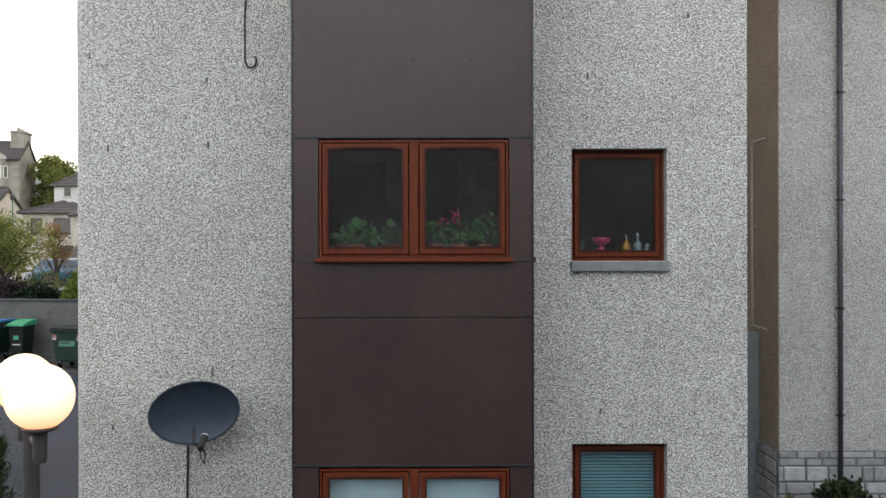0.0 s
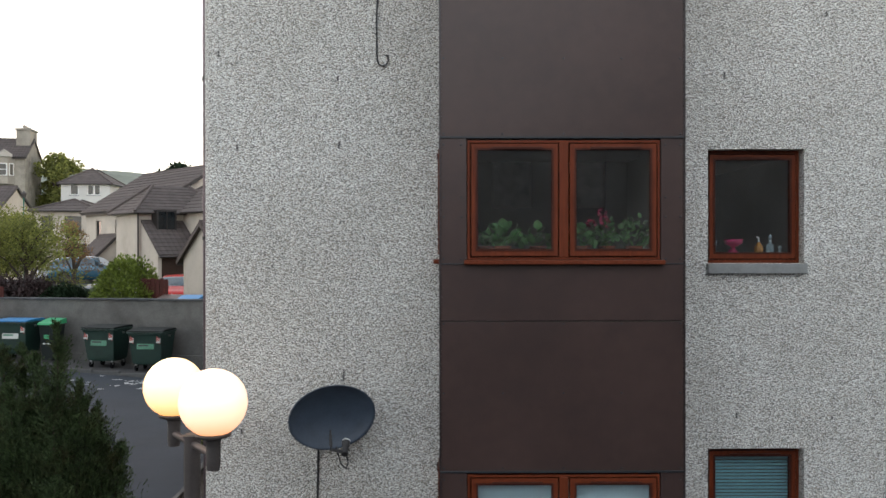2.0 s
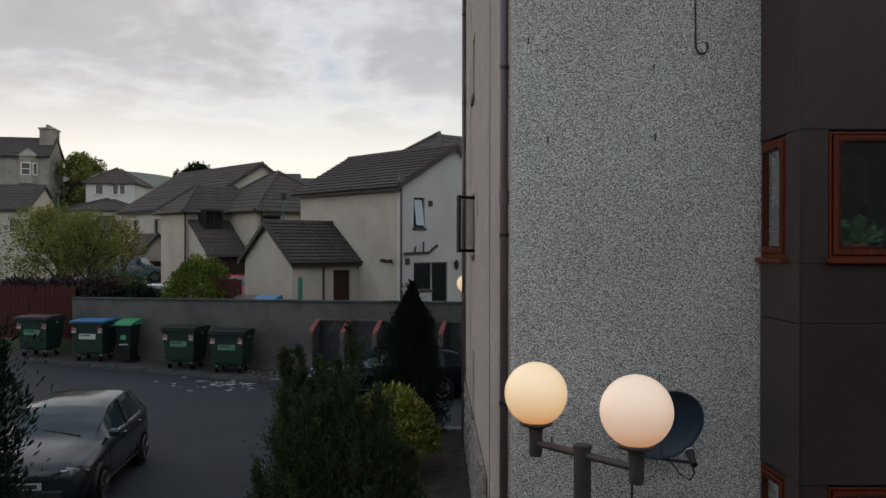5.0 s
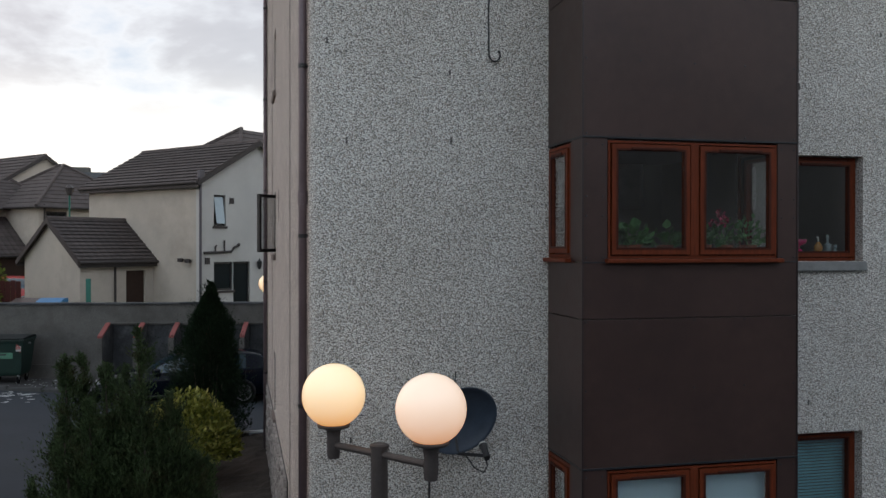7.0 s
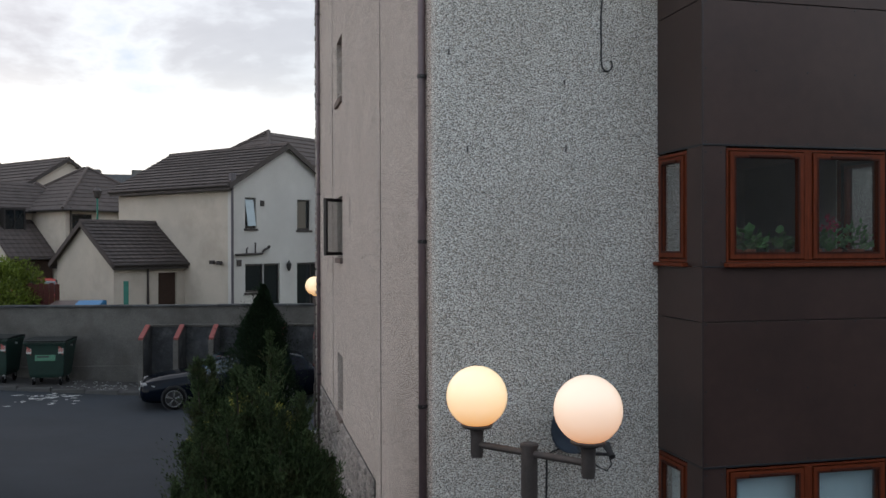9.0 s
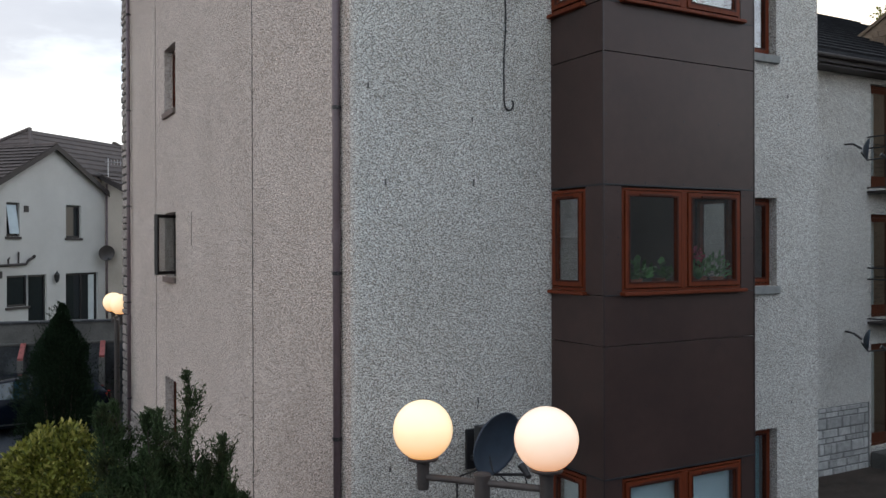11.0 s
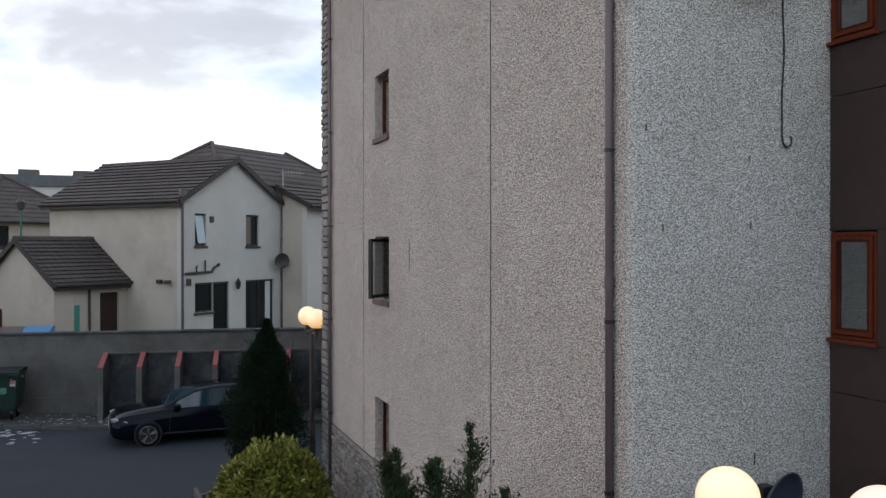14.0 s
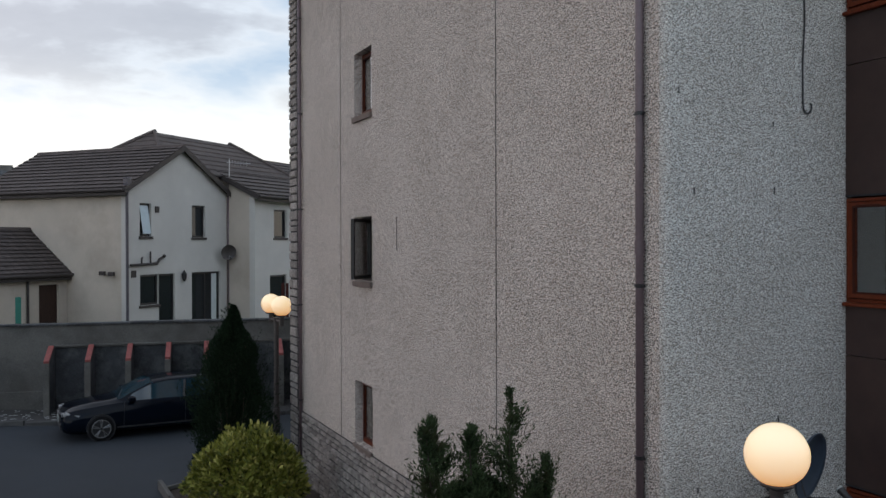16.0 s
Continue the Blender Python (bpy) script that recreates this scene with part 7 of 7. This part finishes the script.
part("post", box(-0.075, 0.075, -0.03, 0.03, 0, 2.08, 0.01), GREEN_PAINT, post)
red_fence = thing("timber_fence", "red slatted fence beyond the far lamp", "fence", at=wall_frame @ Matrix.Translation((6.3, 1.6, 1.0)))
for k in range(14):
    part("slat", box(0.13 * k, 0.13 * k + 0.09, 0, 0.025, 0.0, 2.35, 0.004), FENCE_RED, red_fence)


def lantern_post(x, y, ground, h, label):
    p = thing("street_lamp", label, "street lamp", at=Matrix.Translation((x, y, ground)))
    part("post", tube([(0, 0, 0), (0, 0, h)], 0.04, 10), GREEN_PAINT, p)
    part("lantern", spun([(0.06, h), (0.13, h + 0.06), (0.19, h + 0.30), (0.21, h + 0.33), (0.09, h + 0.44), (0.02, h + 0.52)], 8), LAMP_METAL, p)
    return p


lantern_post(-11.0, 41.0, 1.0, 5.3, "green street lamp before the houses")
lantern_post(-30.2, 60.5, 1.0, 6.5, "green street lamp by the white house")

# ---- in the windows ----
# stand-ins for a bright framed shape; colour raised because the room is dim
for x, z in ((0.40, 4.83), (-0.38, 4.83)):
    pic = thing("framed_print", "near-white panel in a pale frame, brightness put into its colour", "picture", at=Matrix.Translation((x, 9.19, z)))
    part("frame", pierced(-0.21, 0.21, -0.30, 0.30, [(-0.185, 0.185, -0.275, 0.275)], 0.02), WHITE_PAINT, pic).location.y = -0.03
    part("print", box(-0.19, 0.19, -0.018, -0.012, -0.28, 0.28), PALE_PANEL, pic)
tagged(part("wall_inner", box(SIDE + 0.30, 0.855, 9.2, 9.3, 0.2, TOP - 0.31), INNER), "dim rear wall of the bay room", "wall", kind="structure")
SILL_Z = 4.024


def pot_plant(x, y, label, seed, count, rad, tall, size, aspect, flowers=0):
    p = thing("pot_plant", label, "plant", "plants in the bay window", at=Matrix.Translation((x, y, SILL_Z)))
    pot = part("pot", spun([(0.045, 0.0), (0.062, 0.085), (0.068, 0.086), (0.068, 0.105), (0.055, 0.105)], 20), TERRACOTTA, p)
    part("compost", spun([(0.054, 0.09), (0.05, 0.098)], 14), SOIL, pot)
    r_ = np.random.RandomState(seed)
    d = r_.normal(size=(count, 3))
    d /= np.linalg.norm(d, axis=1, keepdims=True)
    d[:, 2] = np.abs(d[:, 2])
    q = rad * (0.4 + 0.6 * r_.rand(count, 1))
    P = d * q * [1.15, 0.75, 0.0] + [0, 0, 0.09] + np.stack([0 * d[:, 0], 0 * d[:, 0], tall * (0.15 + 0.85 * d[:, 2] * r_.rand(count) ** 0.5)], 1)
    leaves(P, d + [0, -0.55, 0.25] + r_.normal(size=(count, 3)) * 0.3, size * (0.6 + 0.6 * r_.rand(count)), aspect, 0.12, LEAF_POT, "foliage", p, seed=seed)
    stems = bmesh.new()
    for k in range(8):
        e = P[k * (count // 8)]
        tube([(0, 0, 0.09), (e[0] * 0.5, e[1] * 0.5, e[2] * 0.7), tuple(e)], 0.004, 5, stems)
    part("stems", stems, LEAF_POT, p)
    for k in range(flowers):
        c = Vector((rng.uniform(-0.10, 0.12), rng.uniform(-0.05, 0.02), 0.09 + tall * rng.uniform(0.75, 1.15)))
        dd = r_.normal(size=(26, 3))
        dd /= np.linalg.norm(dd, axis=1, keepdims=True)
        leaves(np.array(c) + dd * 0.022, dd, np.full(26, 0.022), 0.5, 0.2, PETAL, "flower_head", p, "pink geranium flower head", seed=seed + k)
    return p


pot_plant(-0.66, 6.79, "round-leaved green pot plant in the bay window", 61, 46, 0.15, 0.20, 0.085, 0.48)
pot_plant(-0.38, 6.79, "leafy green pot plant in the bay window", 62, 42, 0.14, 0.15, 0.08, 0.48)
pot_plant(-0.79, 6.80, "small green pot plant in the bay window", 63, 26, 0.10, 0.12, 0.07, 0.48)
pot_plant(-0.04, 6.79, "geranium in a terracotta pot in the bay window", 64, 40, 0.14, 0.16, 0.075, 0.48, flowers=2)
pot_plant(0.16, 6.80, "pink flowering geranium in the bay window", 65, 40, 0.13, 0.24, 0.06, 0.42, flowers=3)
pot_plant(0.37, 6.79, "fine-leaved green pot plant in the bay window", 66, 150, 0.17, 0.25, 0.045, 0.28)

KIT_Z = HEAD - 0.975 + 0.092
tagged(part("trim", box(1.16, 1.945, FACE + 0.18, FACE + 0.36, KIT_Z - 0.035, KIT_Z), INNER), "inner ledge of the small window", "ledge", kind="structure")
bowl = tagged(part("footed_bowl", spun([(0.045, 0.0), (0.042, 0.012), (0.018, 0.03), (0.022, 0.05), (0.075, 0.075), (0.083, 0.115), (0.078, 0.115), (0.06, 0.08)], 28), PINK, smooth=True), "bright pink footed bowl on the window ledge", "bowl")
bowl.location = (1.44, FACE + 0.24, KIT_Z)
bottle = thing("soap_bottle", "amber soap bottle with a thin pump", "bottle", at=Matrix.Translation((1.665, FACE + 0.24, KIT_Z)))
part("body", spun([(0.036, 0.0), (0.040, 0.02), (0.036, 0.05), (0.014, 0.085), (0.012, 0.09)], 20), ORANGE, bottle, smooth=True)
part("pump", tube([(0, 0, 0.09), (0, 0, 0.13), (-0.02, 0, 0.134)], 0.006, 8), WHITE_PAINT, bottle)
jar = thing("glass_bottle", "pale glass bottle with a stopper", "bottle", at=Matrix.Translation((1.765, FACE + 0.24, KIT_Z)))
part("body", spun([(0.034, 0.0), (0.036, 0.06), (0.032, 0.068), (0.012, 0.08), (0.010, 0.11)], 20), CLEAR, jar, smooth=True)
part("stopper", spun([(0.010, 0.11), (0.017, 0.125), (0.012, 0.15), (0.003, 0.158)], 14), CLEAR, jar)
for x, lean in ((1.235, -14), (1.255, 22)):
    tagged(part("glass_tube", moved(tube([(0, 0, 0), (0, 0, 0.11)], 0.006, 8), pose(x, FACE + 0.24, KIT_Z + 0.002, 0, lean, 0)), CLEAR), "thin pale glass tube leaning on the ledge", "glass")
egg = tagged(part("egg_cup", spun([(0.018, 0.0), (0.008, 0.02), (0.02, 0.04), (0.018, 0.06)], 14), CLEAR), "small pale glass cup on the ledge", "cup")
egg.location = (1.85, FACE + 0.24, KIT_Z)

# ---- stone pieces of the bases, last ----
base_side = thing("stone_base", "grey rubble stone base of the gable wall", "stonework", kind="structure")
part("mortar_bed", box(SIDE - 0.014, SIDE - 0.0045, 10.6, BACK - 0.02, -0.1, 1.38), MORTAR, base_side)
side_out = Matrix(((0, 1, 0, SIDE - 0.012), (-1, 0, 0, BACK - 0.02), (0, 0, 1, 0), (0, 0, 0, 1)))
rubble(base_side, side_out, 7.4, 1.38, 71, 0.085, 0.13, widths=(0.10, 0.15, 0.20, 0.28, 0.34), gap=0.026, rough=2.3)
pier = thing("stone_pier", "grey stone pier at the far corner of the flats", "stonework", kind="structure")
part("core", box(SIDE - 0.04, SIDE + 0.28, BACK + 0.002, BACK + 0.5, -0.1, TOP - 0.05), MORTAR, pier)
rubble(pier, Matrix(((1, 0, 0, SIDE - 0.04), (0, 1, 0, BACK), (0, 0, 1, 0), (0, 0, 0, 1))), 0.06, 10.4, 72, 0.11, 0.20, gap=0.022, rough=1.8)
rubble(pier, Matrix(((0, 1, 0, SIDE - 0.04), (-1, 0, 0, BACK + 0.5), (0, 0, 1, 0), (0, 0, 0, 1))), 0.5, 10.4, 73, 0.11, 0.20, gap=0.022, rough=1.8)
base_wing = thing("stone_base", "grey rubble stone base of the wing", "stonework", kind="structure")
part("mortar_bed", box(WX - 0.02, 9.50, WY - 0.030, WY - 0.004, -0.1, 1.37), MORTAR_PALE, base_wing)
rubble(base_wing, Matrix(((1, 0, 0, WX - 0.02), (0, 1, 0, WY - 0.030), (0, 0, 1, 0), (0, 0, 0, 1))), 4.95, 1.37, 74, 0.10, 0.22, 0.0, STONE_PALE, widths=(0.14, 0.22, 0.30, 0.38, 0.46))
part("mortar_bed", box(WX - 0.030, WX - 0.002, WY + 0.004, WY + 6, -0.1, 1.37), MORTAR_PALE, base_wing)
rubble(base_wing, Matrix(((0, 1, 0, WX - 0.030), (-1, 0, 0, WY + 2.6), (0, 0, 1, 0), (0, 0, 0, 1))), 2.6, 1.37, 75, 0.10, 0.22, 0.0, STONE_PALE)
